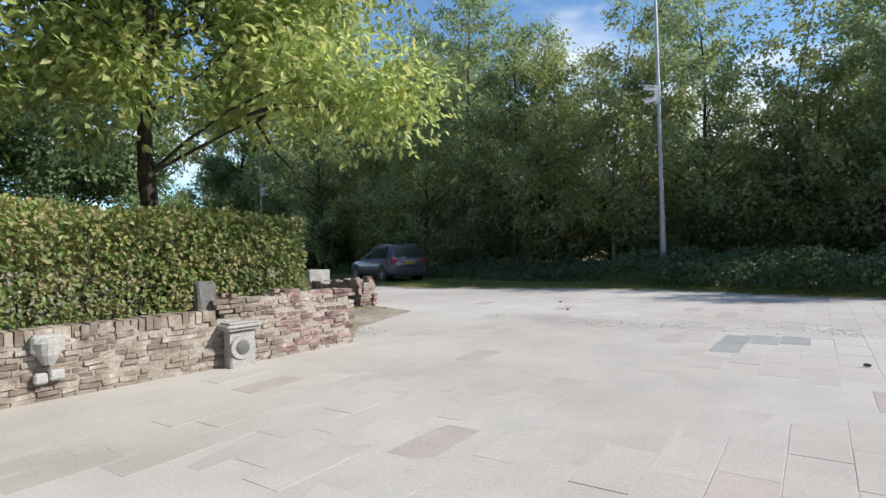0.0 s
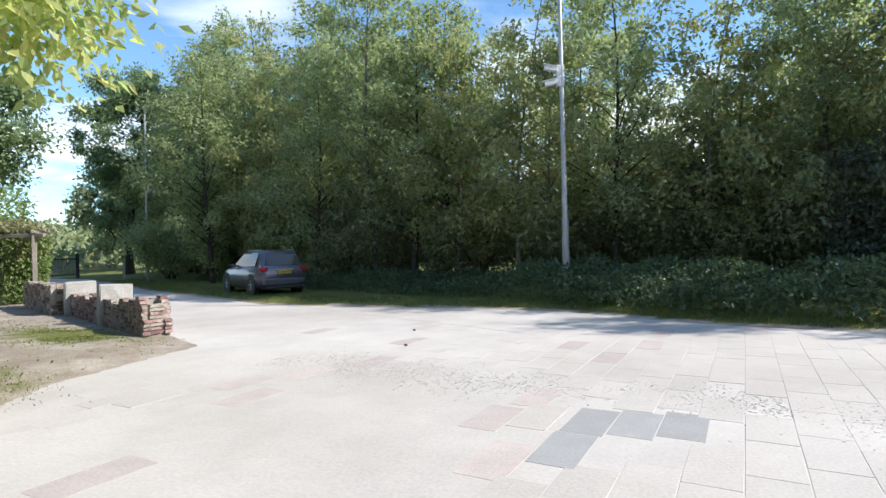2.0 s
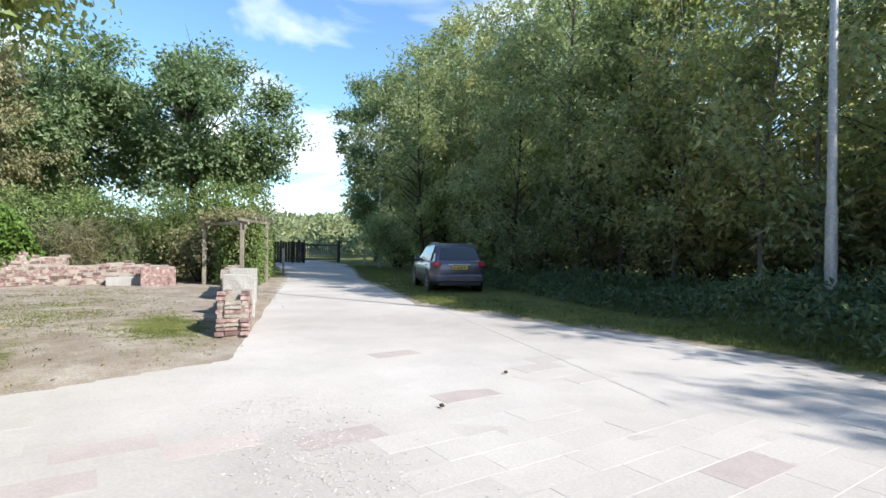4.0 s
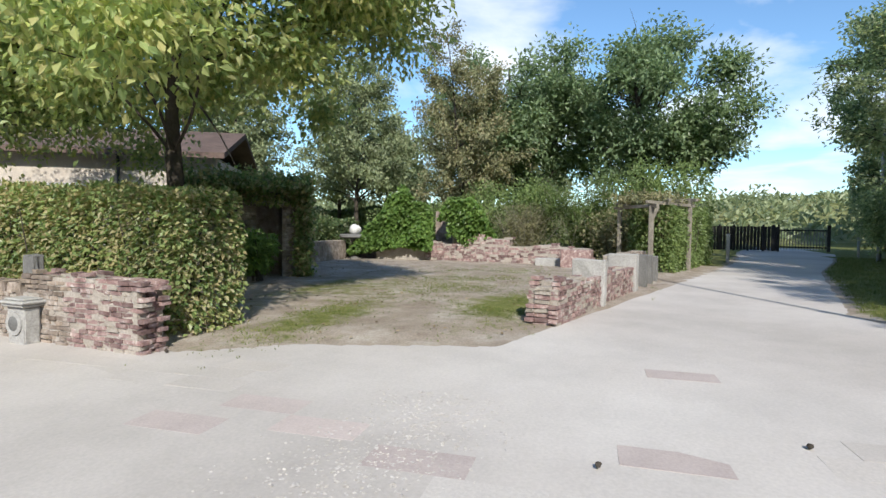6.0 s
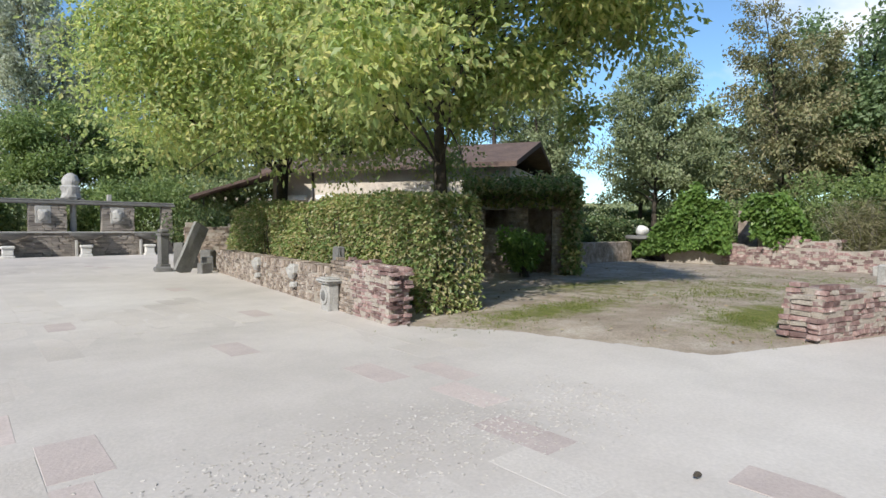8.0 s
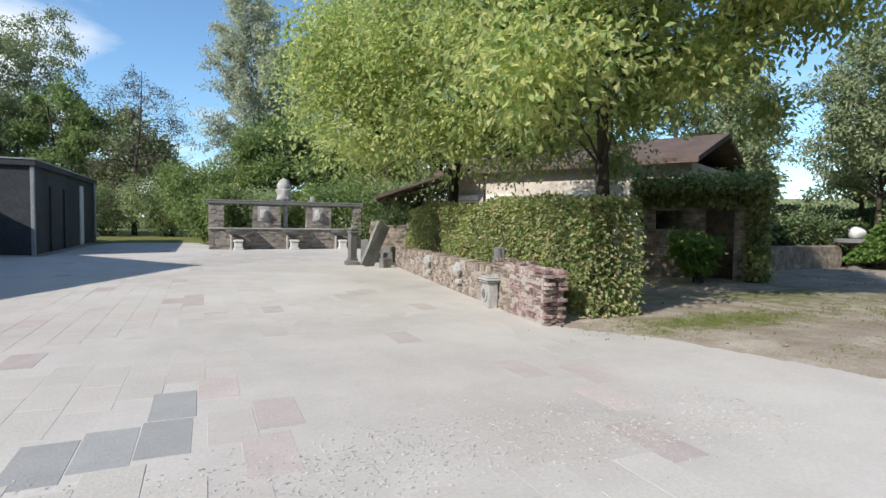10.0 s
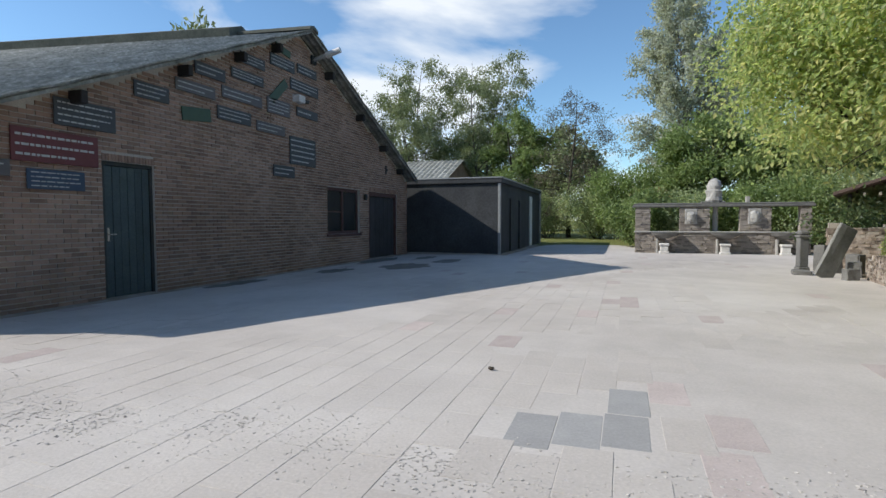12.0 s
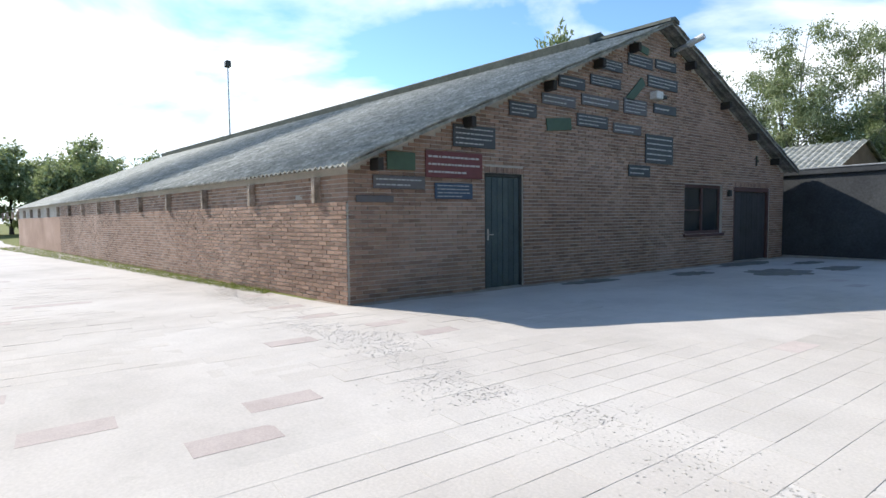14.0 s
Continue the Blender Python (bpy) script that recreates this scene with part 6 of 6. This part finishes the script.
tagged(link_mesh("brickwork", blocks_mesh("brickwork", hc, hs, np.repeat(np.eye(3)[None], len(hc), 0), 0.006, rngh), M["mossy_f"], hut), kind="stuff")
part("inner_wall", boxed(-1.3, 1.4, 0.9, 1.1, -0.15, 2.1), M["mossy_brick"], hut)
part("lintel", boxed(-1.05, -0.1, -0.2, 0.0, 1.76, 1.98, 0.02), M["stone"], hut, "pale stone lintel")
part("lintel", boxed(0.25, 1.15, -0.2, 0.0, 1.84, 2.0, 0.02), M["stone"], hut, "pale stone lintel")
for a, b in ((-1.3, -1.0), (1.1, 1.4)):
    part("side_wall", boxed(a, b, 0.15, 0.9, -0.15, 2.1), M["grey_brick"], hut)
part("flat_top", boxed(-1.4, 1.5, -0.2, 1.2, 2.1, 2.22, 0.02), M["dark_stone"], hut)
rngi = np.random.default_rng(19)
n = 7000
p1 = np.column_stack([rngi.uniform(-1.6, 1.9, n), rngi.normal(0.3, 0.5, n), 2.22 + np.abs(rngi.normal(0, 0.22, n))])
p2 = np.column_stack([rngi.normal(1.6, 0.16, 5000), rngi.uniform(-0.4, 1.0, 5000), rngi.uniform(-0.1, 2.4, 5000)])
p3 = np.column_stack([rngi.uniform(-1.5, 1.8, 1500), rngi.normal(-0.3, 0.1, 1500), rngi.uniform(1.85, 2.4, 1500)])
P = np.concatenate([p1, p2, p3])
link_mesh("ivy", leaves_mesh("ivy", P, np.tile([0, -0.4, 0.3], (len(P), 1)), 0.13, 0.11, rngi, 0.6, 0.7), M["beech"], hut, "browning ivy")
shrub("elder_shrub", "dark green elder shrub in front of the hut", (18.6, 4.5, 0.15), 107, 0.5, 0.95, M["vine"], 2500, 0.13, 0.07)
tagged(slab_thing("ivy_bank", "dark overgrown wall between the hut and the stone table", (24.6, 6.75, 0), 2, 5.6, 0.4, 0.75, M["mossy_brick"], 61), category="wall")
hedge("ivy_hedge", "dark ivy hedge along the overgrown wall", (21.4, 6.9), (29.6, 7.2), 0.9, 0.0, 1.5, M["ivy"], 12000, 66, 0.13, 0.1)

house = thing("house", "cream brick house half hidden behind the walnut trees", "house", (20.2, 21.2, 0), -63.6)
part("wall", boxed(0, 11.6, 0.0, 0.3, -0.05, 3.7), M["house_brick"], house)
part("side_wall", boxed(0, 0.3, 0.3, 8, -0.05, 3.7), M["house_brick"], house)
part("side_wall", boxed(11.3, 11.6, 0.3, 8, -0.05, 3.7), M["house_brick"], house)
part("back_wall", boxed(0.3, 11.3, 7.7, 8, -0.05, 3.7), M["house_brick"], house)
bm = bmesh.new()
prism(bm, [(-0.6, 3.6), (4.0, 5.0), (8.6, 3.6), (8.6, 3.8), (4.0, 5.22), (-0.6, 3.8)], "x", -0.4, 12.0)
part("roof", bm, M["tile_roof"], house)
for x in (0.6, 2.6, 6.3, 9.6):
    w = part("window", boxed(x, x + 1.3, -0.02, 0.04, 1.1, 2.35, 0.01), M["white_paint"], house, "white-framed window with a white roller box")
    part("pane", boxed(x + 0.08, x + 1.22, -0.03, -0.02, 1.18, 2.25), M["glass"], w)
    part("roller_box", boxed(x - 0.08, x + 1.38, -0.22, -0.03, 2.4, 2.62, 0.02), M["white_paint"], w)
for x in (2.3, 8.4):
    part("downpipe", cyl(bmesh.new(), (x, -0.08, 0), (x, -0.08, 3.65), 0.05, n=10), M["black_plastic"], house)
cp = thing("carport", "low carport with a brown sheet roof beside the house", "carport", (16.7, 20.4, 0), -20)
for x, y in ((0, 0), (3.2, 0), (0, 4), (3.2, 4)):
    part("post", boxed(x - 0.06, x + 0.06, y - 0.06, y + 0.06, -0.05, 2.35, 0.01), M["dark_wood"], cp)
bm = bmesh.new()
prism(bm, [(-0.5, 2.3), (3.6, 3.75), (3.6, 3.85), (-0.5, 2.42)], "y", -0.6, 4.6)
part("roof", bm, M["tile_roof"], cp)
for i in range(7):
    part("rafter", boxed(0.4 + i * 0.45, 0.48 + i * 0.45, -0.55, 4.5, 2.28, 2.38), M["post_wood"], cp)
part("wall_panel", boxed(0, 3.2, 3.9, 4.0, 0, 2.3), M["dark_wood"], cp)

# ---- the barn's plates and fittings ----
M["pl_dark"] = plain("dark_slate_plate", (0.06, 0.065, 0.07), 0.6)
M["pl_blue"] = plain("dark_blue_plate", (0.04, 0.07, 0.12), 0.6)
M["pl_red"] = plain("dark_red_plate", (0.15, 0.04, 0.042), 0.6)
M["pl_green"] = plain("dark_green_plate", (0.055, 0.10, 0.062), 0.6)
M["pl_grey"] = plain("grey_plate", (0.115, 0.108, 0.112), 0.6)
M["pl_text"] = plain("pale_lettering", (0.52, 0.52, 0.50), 0.7)


def plate(y0, y1, z0, z1, mat, lines, label, turn=0.0, seed=0):
    rng = np.random.default_rng(seed)
    cy, cz, w, h = (y0 + y1) / 2, (z0 + z1) / 2, abs(y1 - y0), abs(z1 - z0)
    t = thing("wall_plate", label, "sign", (0.012, cy, cz), 0, "plates on the gable")
    t.matrix_basis = pose(0.012, cy, cz, turn, 0, 0)
    part("panel", boxed(0, 0.025, -w / 2, w / 2, -h / 2, h / 2, 0.005), mat, t)
    for i in range(lines):
        z = h / 2 - h * (i + 0.75) / (lines + 0.5)
        s = -w / 2 + 0.06
        end = w / 2 - (0.08 if i < lines - 1 else 0.3 * w)
        bm = bmesh.new()
        while s < end - 0.03:
            l = min(rng.uniform(0.03, 0.13), end - s)
            box(bm, 0.025, 0.028, s, s + l, z - h / (lines + 0.5) * 0.13, z + h / (lines + 0.5) * 0.12)
            s += l + 0.022
        if len(bm.verts):
            tagged(part("text_bar", bm, M["pl_text"], t), "pale unreadable lettering", kind="stuff")
        else:
            bm.free()


PLATES = [(0.77, 1.38, 2.40, 2.73, "pl_green", 0, "plain dark green plate on the brick gable"), (1.61, 3.01, 2.29, 2.80, "pl_red", 3, "dark red plate with three pale lines"),
          (2.27, 3.37, 2.92, 3.36, "pl_dark", 4, "dark slate plate with four pale lines"), (0.48, 1.59, 2.05, 2.29, "pl_grey", 2, "grey plate with two pale lines"),
          (1.82, 2.75, 1.88, 2.19, "pl_blue", 4, "dark blue plate with pale lines"), (0.14, 0.9, 1.80, 1.92, "pl_grey", 0, "narrow plain grey plate"),
          (3.77, 4.58, 3.68, 3.98, "pl_dark", 3, "dark slate plate with pale lines"), (4.75, 5.87, 4.03, 4.28, "pl_grey", 2, "grey plate with pale lines"),
          (5.29, 6.2, 4.48, 4.75, "pl_dark", 2, "dark slate plate with pale lines"), (6.08, 7.49, 4.16, 4.42, "pl_grey", 2, "grey plate with pale lines"),
          (6.4, 7.57, 4.68, 4.92, "pl_dark", 3, "dark slate plate with pale lines"), (6.72, 7.64, 5.1, 5.36, "pl_dark", 3, "dark slate plate with pale lines"),
          (7.86, 8.93, 5.36, 5.66, "pl_dark", 3, "dark slate plate with pale lines"), (9.06, 10.04, 5.45, 5.7, "pl_dark", 2, "dark slate plate with pale lines"),
          (8.72, 10.12, 4.93, 5.24, "pl_dark", 3, "dark slate plate with pale lines"), (7.7, 8.68, 4.13, 4.52, "pl_grey", 4, "grey plate with four pale lines"),
          (9.0, 10.07, 4.27, 4.52, "pl_dark", 1, "dark slate plate with a pale line"), (5.92, 7.06, 3.65, 3.95, "pl_dark", 3, "dark slate plate with pale lines"),
          (7.27, 8.44, 3.6, 3.85, "pl_grey", 2, "grey plate with pale lines"), (8.65, 9.93, 2.92, 3.68, "pl_dark", 5, "large dark slate plate with faint lines"),
          (7.92, 8.86, 2.54, 2.84, "pl_dark", 2, "small dark plate with pale lines")]
for i, (a, b, c, d, mt, k, lab) in enumerate(PLATES):
    plate(a, b, c, d, M[mt], k, lab, 0, i)
plate(4.9, 5.72, 3.48, 3.76, M["pl_green"], 0, "tilted plain dark green plate", 6, 40)
plate(8.1, 8.75, 5.76, 5.95, M["pl_green"], 0, "small plain dark green plate", -8, 41)
plate(7.75, 8.65, 4.62, 4.86, M["pl_green"], 0, "steeply tilted dark green plate", 42, 42)
flood = thing("floodlight", "long pale floodlight arm below the roof peak", "floodlight", (0.0, 9.9, 6.0), 0)
cb = bmesh.new()
cyl(cb, (0.0, 0.0, 0.0), (0.42, 0.05, 0.12), 0.06, 0.06, 14)
part("arm", cb, M["steel"], flood)
part("lamp_head", cyl(bmesh.new(), (0.42, 0.05, 0.12), (0.85, 0.08, 0.24), 0.09, 0.08, 14), M["white_paint"], flood, "pale lamp head")
part("base", boxed(-0.01, 0.06, -0.12, 0.12, -0.12, 0.12, 0.01), M["frame"], flood)
wb = thing("wall_box", "small white sensor box on the gable", "sensor", (0.0, 9.0, 4.7))
part("box", boxed(-0.005, 0.22, -0.16, 0.16, -0.1, 0.1, 0.02), M["white_paint"], wb)
part("arm", boxed(0.0, 0.15, 0.16, 0.45, -0.04, 0.04, 0.01), M["frame"], wb)
hk = thing("iron_anchor", "small dark iron wall anchor on the gable", "wall anchor", (0.0, 14.9, 3.3))
part("bar", boxed(-0.005, 0.04, -0.03, 0.03, -0.16, 0.16, 0.008), M["frame"], hk)
part("stud", boxed(0.04, 0.07, -0.06, 0.06, -0.04, 0.04, 0.008), M["frame"], hk)
bt = thing("wall_lamp", "small dark lamp between the window and the wide door", "wall lamp", (0.0, 13.1, 2.2))
part("body", boxed(-0.005, 0.1, -0.07, 0.07, -0.1, 0.1, 0.02), M["frame"], bt)

# floodlight mast and far trees beyond the barn
mast = thing("light_mast", "tall thin mast with a floodlight beyond the barn", "mast", (-38.0, 8.0, 0))
part("pole", cyl(bmesh.new(), (0, 0, -0.1), (0, 0, 14.0), 0.09, 0.05, 10), M["steel"], mast)
part("lamp_head", boxed(-0.27, 0.27, -0.22, 0.22, 14.0, 14.5, 0.05), M["frame"], mast)
far = tree("field_tree", "distant rounded tree beyond the barn", "tree", (-62, -2, 0), 111, 9.5, 1.0, 4.2, 0.2, M["birch"], M["bark"], blobs=34, leaves=8000, leaf_len=0.42, leaf_wid=0.25, blob_r=0.3, group="distant trees")
for i in range(14):
    sc = rngm.uniform(0.75, 1.35)
    copy_thing(far, pose(-64 + rngm.uniform(-14, 10) - i * 1.5, -12 + i * 4.2 + rngm.uniform(-1.5, 1.5), 0, 0, 0, rngm.uniform(0, 360)) @ Matrix.Diagonal((sc, sc, sc, 1)))
copy_thing(far, pose(-27, 35, 0, 0, 0, 40) @ Matrix.Diagonal((1.1, 1.1, 2.0, 1)))
for x, y, s_ in ((-22, 62, 1.3), (-10, 66, 1.4), (2, 64, 1.3), (24, 48, 1.2), (30, 42, 1.1), (36, 34, 1.1), (46, 26, 1.1), (56, 16, 1.2), (62, 4, 1.2), (64, -30, 1.2), (56, -28, 1.1)):
    copy_thing(far, pose(x, y, 0, 0, 0, x * 37 % 360) @ Matrix.Diagonal((s_, s_, s_ * 1.05, 1)))

# damp patches on the paving by the barn's gate, in the lee of the wall
M["damp"] = surface("damp_dirty_paving", [(0.15, 0.14, 0.125), (0.23, 0.215, 0.195)], 1.5, 40, 0.7, 0.3, stain=0.4)
rngd = np.random.default_rng(501)
for x, y, rx, ry in ((2.3, 11.2, 0.75, 1.0), (2.9, 13.6, 0.4, 0.9), (1.0, 9.2, 0.35, 0.8), (0.5, 13.2, 0.35, 1.5), (1.6, 14.9, 0.3, 0.8), (0.45, 5.9, 0.28, 0.9), (3.6, 20.5, 0.5, 1.2)):
    bm = bmesh.new()
    ring = [bm.verts.new((x + rx * k * math.cos(w), y + ry * k * math.sin(w), 0.004)) for w, k in ((2 * math.pi * i / 28, 1 + 0.5 * noise.noise((3 * math.cos(2 * math.pi * i / 28) + x, 3 * math.sin(2 * math.pi * i / 28) + y, 0))) for i in range(28))]
    bm.faces.new(ring)
    tagged(part("damp_patch", bm, M["damp"], None), "dark damp patch on the paving by the barn", "damp patch", "damp patches", kind="structure")

# ---- brickwork of the barn, piece by piece near the door ----
rngb = np.random.default_rng(123)
COURSE, BRICK = 0.079, 0.25


def gable_bricks():
    near, rest = [], []
    for r in range(int(APEX_Z / COURSE)):
        z = COURSE * (r + 0.5)
        s = -0.125 * (r % 2)
        while s < GY:
            a, b = max(s, 0.0), min(s + BRICK, GY)
            s += BRICK
            m = (a + b) / 2
            if b - a < 0.05 or z + COURSE * 0.5 > roof_z(m) - 0.04:
                continue
            pieces = [(a, b)]
            for o in OPEN.values():
                if o[2] - 0.02 < z < o[3] + (0.13 if o is not OPEN["window"] else 0.02):
                    cut = []
                    for p, q in pieces:
                        if q <= o[0] or p >= o[1]:
                            cut.append((p, q))
                        else:
                            cut += [(p, o[0])] if o[0] - p > 0.04 else []
                            cut += [(o[1], q)] if q - o[1] > 0.04 else []
                    pieces = cut
            for p, q in pieces:
                (near if z < 2.2 and 1.2 < m < 3.1 else rest).append((p, q, z))
    return near, rest


near_b, rest_b = gable_bricks()
near_b, rest_b = near_b[:300], rest_b + near_b[300:]
bshape = [blocks_mesh("brick", [(0, 0, 0)], [(1, 1, 1)], [np.eye(3)], 0.02, rngb) for _ in range(5)]
for q in bshape:
    q.materials.append(M["brick_p"])
cs = [(-0.014 + rngb.normal(0, 0.0018), (p + q) / 2, z) for p, q, z in rest_b]
szs = [(0.028, q - p - 0.014, COURSE - 0.016) for p, q, z in rest_b]
for o in (OPEN["door"], OPEN["gate"]):
    k = int((o[1] - o[0]) / 0.064)
    w = (o[1] - o[0]) / k
    for i in range(k):
        cs.append((-0.012 + rngb.normal(0, 0.002), o[0] + w * (i + 0.5), o[3] + 0.065))
        szs.append((0.028, w - 0.011, 0.118))
tagged(link_mesh("brickwork", blocks_mesh("brickwork", cs, szs, np.repeat(np.eye(3)[None], len(cs), 0), 0.0022, rngb), M["brick"], gable), kind="stuff")
for p, q, z in near_b:
    ob = new("brick", bshape[rngb.integers(5)])
    ob.parent = gable
    ob.matrix_basis = pose(-0.014 + rngb.normal(0, 0.0018), (p + q) / 2, z) @ Matrix.Diagonal((0.028, q - p - 0.014, COURSE - 0.016, 1))
# long wall: plinth stands proud below the ledge
cs, szs = [], []
for r in range(int(2.3 / COURSE)):
    z = COURSE * (r + 0.5)
    s = -0.125 * (r % 2)
    while s < 24:
        a, b = max(s, 0.0), s + BRICK
        s += BRICK
        out = -0.03 if z < 1.78 else 0.012
        cs.append((-(a + b) / 2, out + rngb.normal(0, 0.002), z))
        szs.append((b - a - 0.014, 0.035, COURSE - 0.016))
tagged(link_mesh("brickwork", blocks_mesh("brickwork", cs, szs, np.repeat(np.eye(3)[None], len(cs), 0), 0.0025, rngb), M["brick"], side_wall), kind="stuff")
part("plinth_core", boxed(-BARN_L, -0.001, -0.03, -0.001, -0.05, 1.78), M["mortar"], barn)
part("plinth_far", boxed(-BARN_L, -24.0, -0.048, -0.031, -0.05, 1.78), M["brick"], barn)
# the long walls run a little askew from the gable
for ob in barn.children_recursive:
    if ob.type == "MESH" and not ob.name.startswith("brick."):
        me = ob.data
        if me.users > 1:
            continue
        co = np.empty(len(me.vertices) * 3, np.float32)
        me.vertices.foreach_get("co", co)
        co = co.reshape(-1, 3)
        co[:, 1] += 0.158 * np.minimum(co[:, 0] + 0.0, 0)
        me.vertices.foreach_set("co", co.ravel())
        me.update()

# ---- pavers ----
rngp = np.random.default_rng(321)
PW, PL = 0.298, 0.6
pav_near, pav_rest = [], []
DARK = [(8.62, 0.33), (8.60, -0.28), (8.30, -0.34), (8.0, -0.44)]
cols = np.arange(-9.2, 14.2, PW)
cand = []
for ci, cx in enumerate(cols):
    off = (ci % 2) * 0.3 + 0.08 * math.sin(ci * 2.3)
    for cy in np.arange(-9.6 + off, 22.0, PL):
        cand.append((cx, cy))
cand = np.array(cand)
okp = signed_distance(cand, PAVED) > 0.32
okp &= ~((cand[:, 0] < 0.2) & (cand[:, 1] > -0.35 + 0.16 * np.minimum(cand[:, 0], 0)))
okp &= ~((cand[:, 0] < 4.1) & (cand[:, 1] > 17.0))
okp &= ~((cand[:, 1] < -4.0 - (cand[:, 0] - 10.6) * 0.33) & (cand[:, 0] > 10.2))
okp &= (cand[:, 0] < 12.2 + 0.5 * np.sin(cand[:, 1] * 0.9)) | (rngp.uniform(0, 1, len(cand)) < 0.03)
cand = cand[okp]
LONE = [(11.47, 0.28), (11.96, -0.07), (11.78, -2.79), (12.14, -1.21), (13.72, -3.12), (9.16, -0.74), (8.92, 0.66), (9.75, 4.34), (7.3, 2.1), (10.9, 1.9)]
cand = np.array([c for c in cand if min(math.hypot(c[0] - a, (c[1] - b) / 2) for a, b in LONE + DARK) > 0.28] + LONE + DARK)
band = np.abs(cand[:, 1] + 1.15 + 0.12 * np.sin(cand[:, 0] * 1.7)) < 0.34
kinds = rngp.choice(3, len(cand), p=[0.965, 0.035, 0.0])
shapes_p = {}
for k, mt in enumerate(("paver", "paver_red", "paver_grey")):
    shapes_p[k] = []
    for _ in range(3):
        bm = boxed(-PW / 2 + 0.002, PW / 2 - 0.002, -PL / 2 + 0.002, PL / 2 - 0.002, -0.03, 0.0, 0.002)
        me = bpy.data.meshes.new("paver")
        bm.to_mesh(me)
        bm.free()
        me.materials.append(M[mt])
        shapes_p[k].append(me)
bysort = np.argsort(np.abs(cand[:, 0] - 7.6) / 1.0 + np.abs(cand[:, 1] + 0.4) / 1.0)
rank = np.empty(len(cand), int)
rank[bysort] = np.arange(len(cand))
cs, szs, frs, cs_r, sz_r, cs_g, sz_g = [], [], [], [], [], [], []
for i, (cx, cy) in enumerate(cand):
    if band[i] and rngp.uniform() < 0.15:
        continue
    k = kinds[i]
    if i >= len(cand) - len(DARK):
        k = 2
    elif i >= len(cand) - len(DARK) - len(LONE):
        k = 1
    # drifts of dust lie over part of the yard and bury the slabs there
    drift = math.sin(0.9 * cx + 1.3) + math.sin(0.7 * cy + 0.4 * cx) + 0.7 * math.sin(1.7 * cx - 1.1 * cy)
    z = rngp.normal(0, 0.0006) - ((0.0024 if drift > -0.4 else 0.006) if cx > 9.9 else 0.0012 if drift > 0 else 0.0012 - 0.0045 * drift)
    if k:
        z = max(z, -0.0026 if cx > 9.6 else -0.0018)
    if rank[i] < 300:
        ob = new("paver", shapes_p[k][rngp.integers(3)])
        ob.parent = pavement
        ob.matrix_basis = pose(cx, cy, z, rngp.normal(0, 0.05), rngp.normal(0, 0.1), rngp.normal(0, 0.25))
    else:
        dst = (cs, szs) if k == 0 else (cs_r, sz_r) if k == 1 else (cs_g, sz_g)
        dst[0].append((cx, cy, z - 0.015))
        dst[1].append((PW - 0.004, PL - 0.004, 0.03))
for nm, c_, s_, mt in (("paver_field", cs, szs, "paver_field"), ("paver_field", cs_r, sz_r, "paver_red")):
    fr = np.array([np.array(Euler((rngp.normal(0, 0.0008), rngp.normal(0, 0.0015), rngp.normal(0, 0.004))).to_matrix()).T for _ in c_])
    tagged(link_mesh(nm, blocks_mesh(nm, c_, s_, fr, 0.002, rngp), M[mt], pavement), kind="stuff")
# broken gravel seam across the yard
n = 11000
gxs = rngp.uniform(-7, 12.6, n)
gys = -1.15 - 0.12 * np.sin(gxs * 1.7) + rngp.normal(0, 0.27, n)
gs = rngp.uniform(0.007, 0.02, (n, 3)) * [1, 1, 0.15]
fr = np.array([np.array(Euler((0, 0, a)).to_matrix()).T for a in rngp.uniform(0, 6.3, n)])
tagged(link_mesh("gravel_seam", blocks_mesh("gravel_seam", np.column_stack([gxs, gys, rngp.uniform(-0.004, -0.0005, n)]), gs, fr, 0.003, rngp), M["gravel"], pavement), kind="stuff")
# fallen leaves and litter
n = 420
lx, ly = rngp.uniform(13.5, 26, n), rngp.uniform(-1.5, 6.5, n)
gd = signed_distance(np.column_stack([lx, ly]), GARDEN)
sel = gd > 0.05
lx, ly = lx[sel], ly[sel]
pos = np.column_stack([lx, ly, height(lx, ly) + 0.02])
tagged(link_mesh("leaf_litter", leaves_mesh("leaf_litter", pos, np.tile([0, 0, 0.0], (len(pos), 1)) + rngp.normal(0, 1, (len(pos), 3)) * [3, 3, 0], 0.06, 0.04, rngp, 0.0, 0.3), M["straw"]), "dry fallen leaves on the garden soil", "leaf litter", kind="stuff")
for i, (x, y) in enumerate(((11.55, -2.38), (7.42, 0.86), (13.0, 1.75), (12.2, -3.6))):
    bm = bmesh.new()
    bmesh.ops.create_icosphere(bm, subdivisions=2, radius=0.024, matrix=Matrix.Translation((x, y, 0.018)) @ Matrix.Diagonal((1.2, 0.8, 0.6, 1)))
    for v in bm.verts:
        v.co += v.normal * 0.012 * noise.noise(v.co * 40)
    tagged(part("fallen_walnut", bm, M["bark"], None), "dark walnut husk lying on the paving", "walnut husk", "walnut husks")
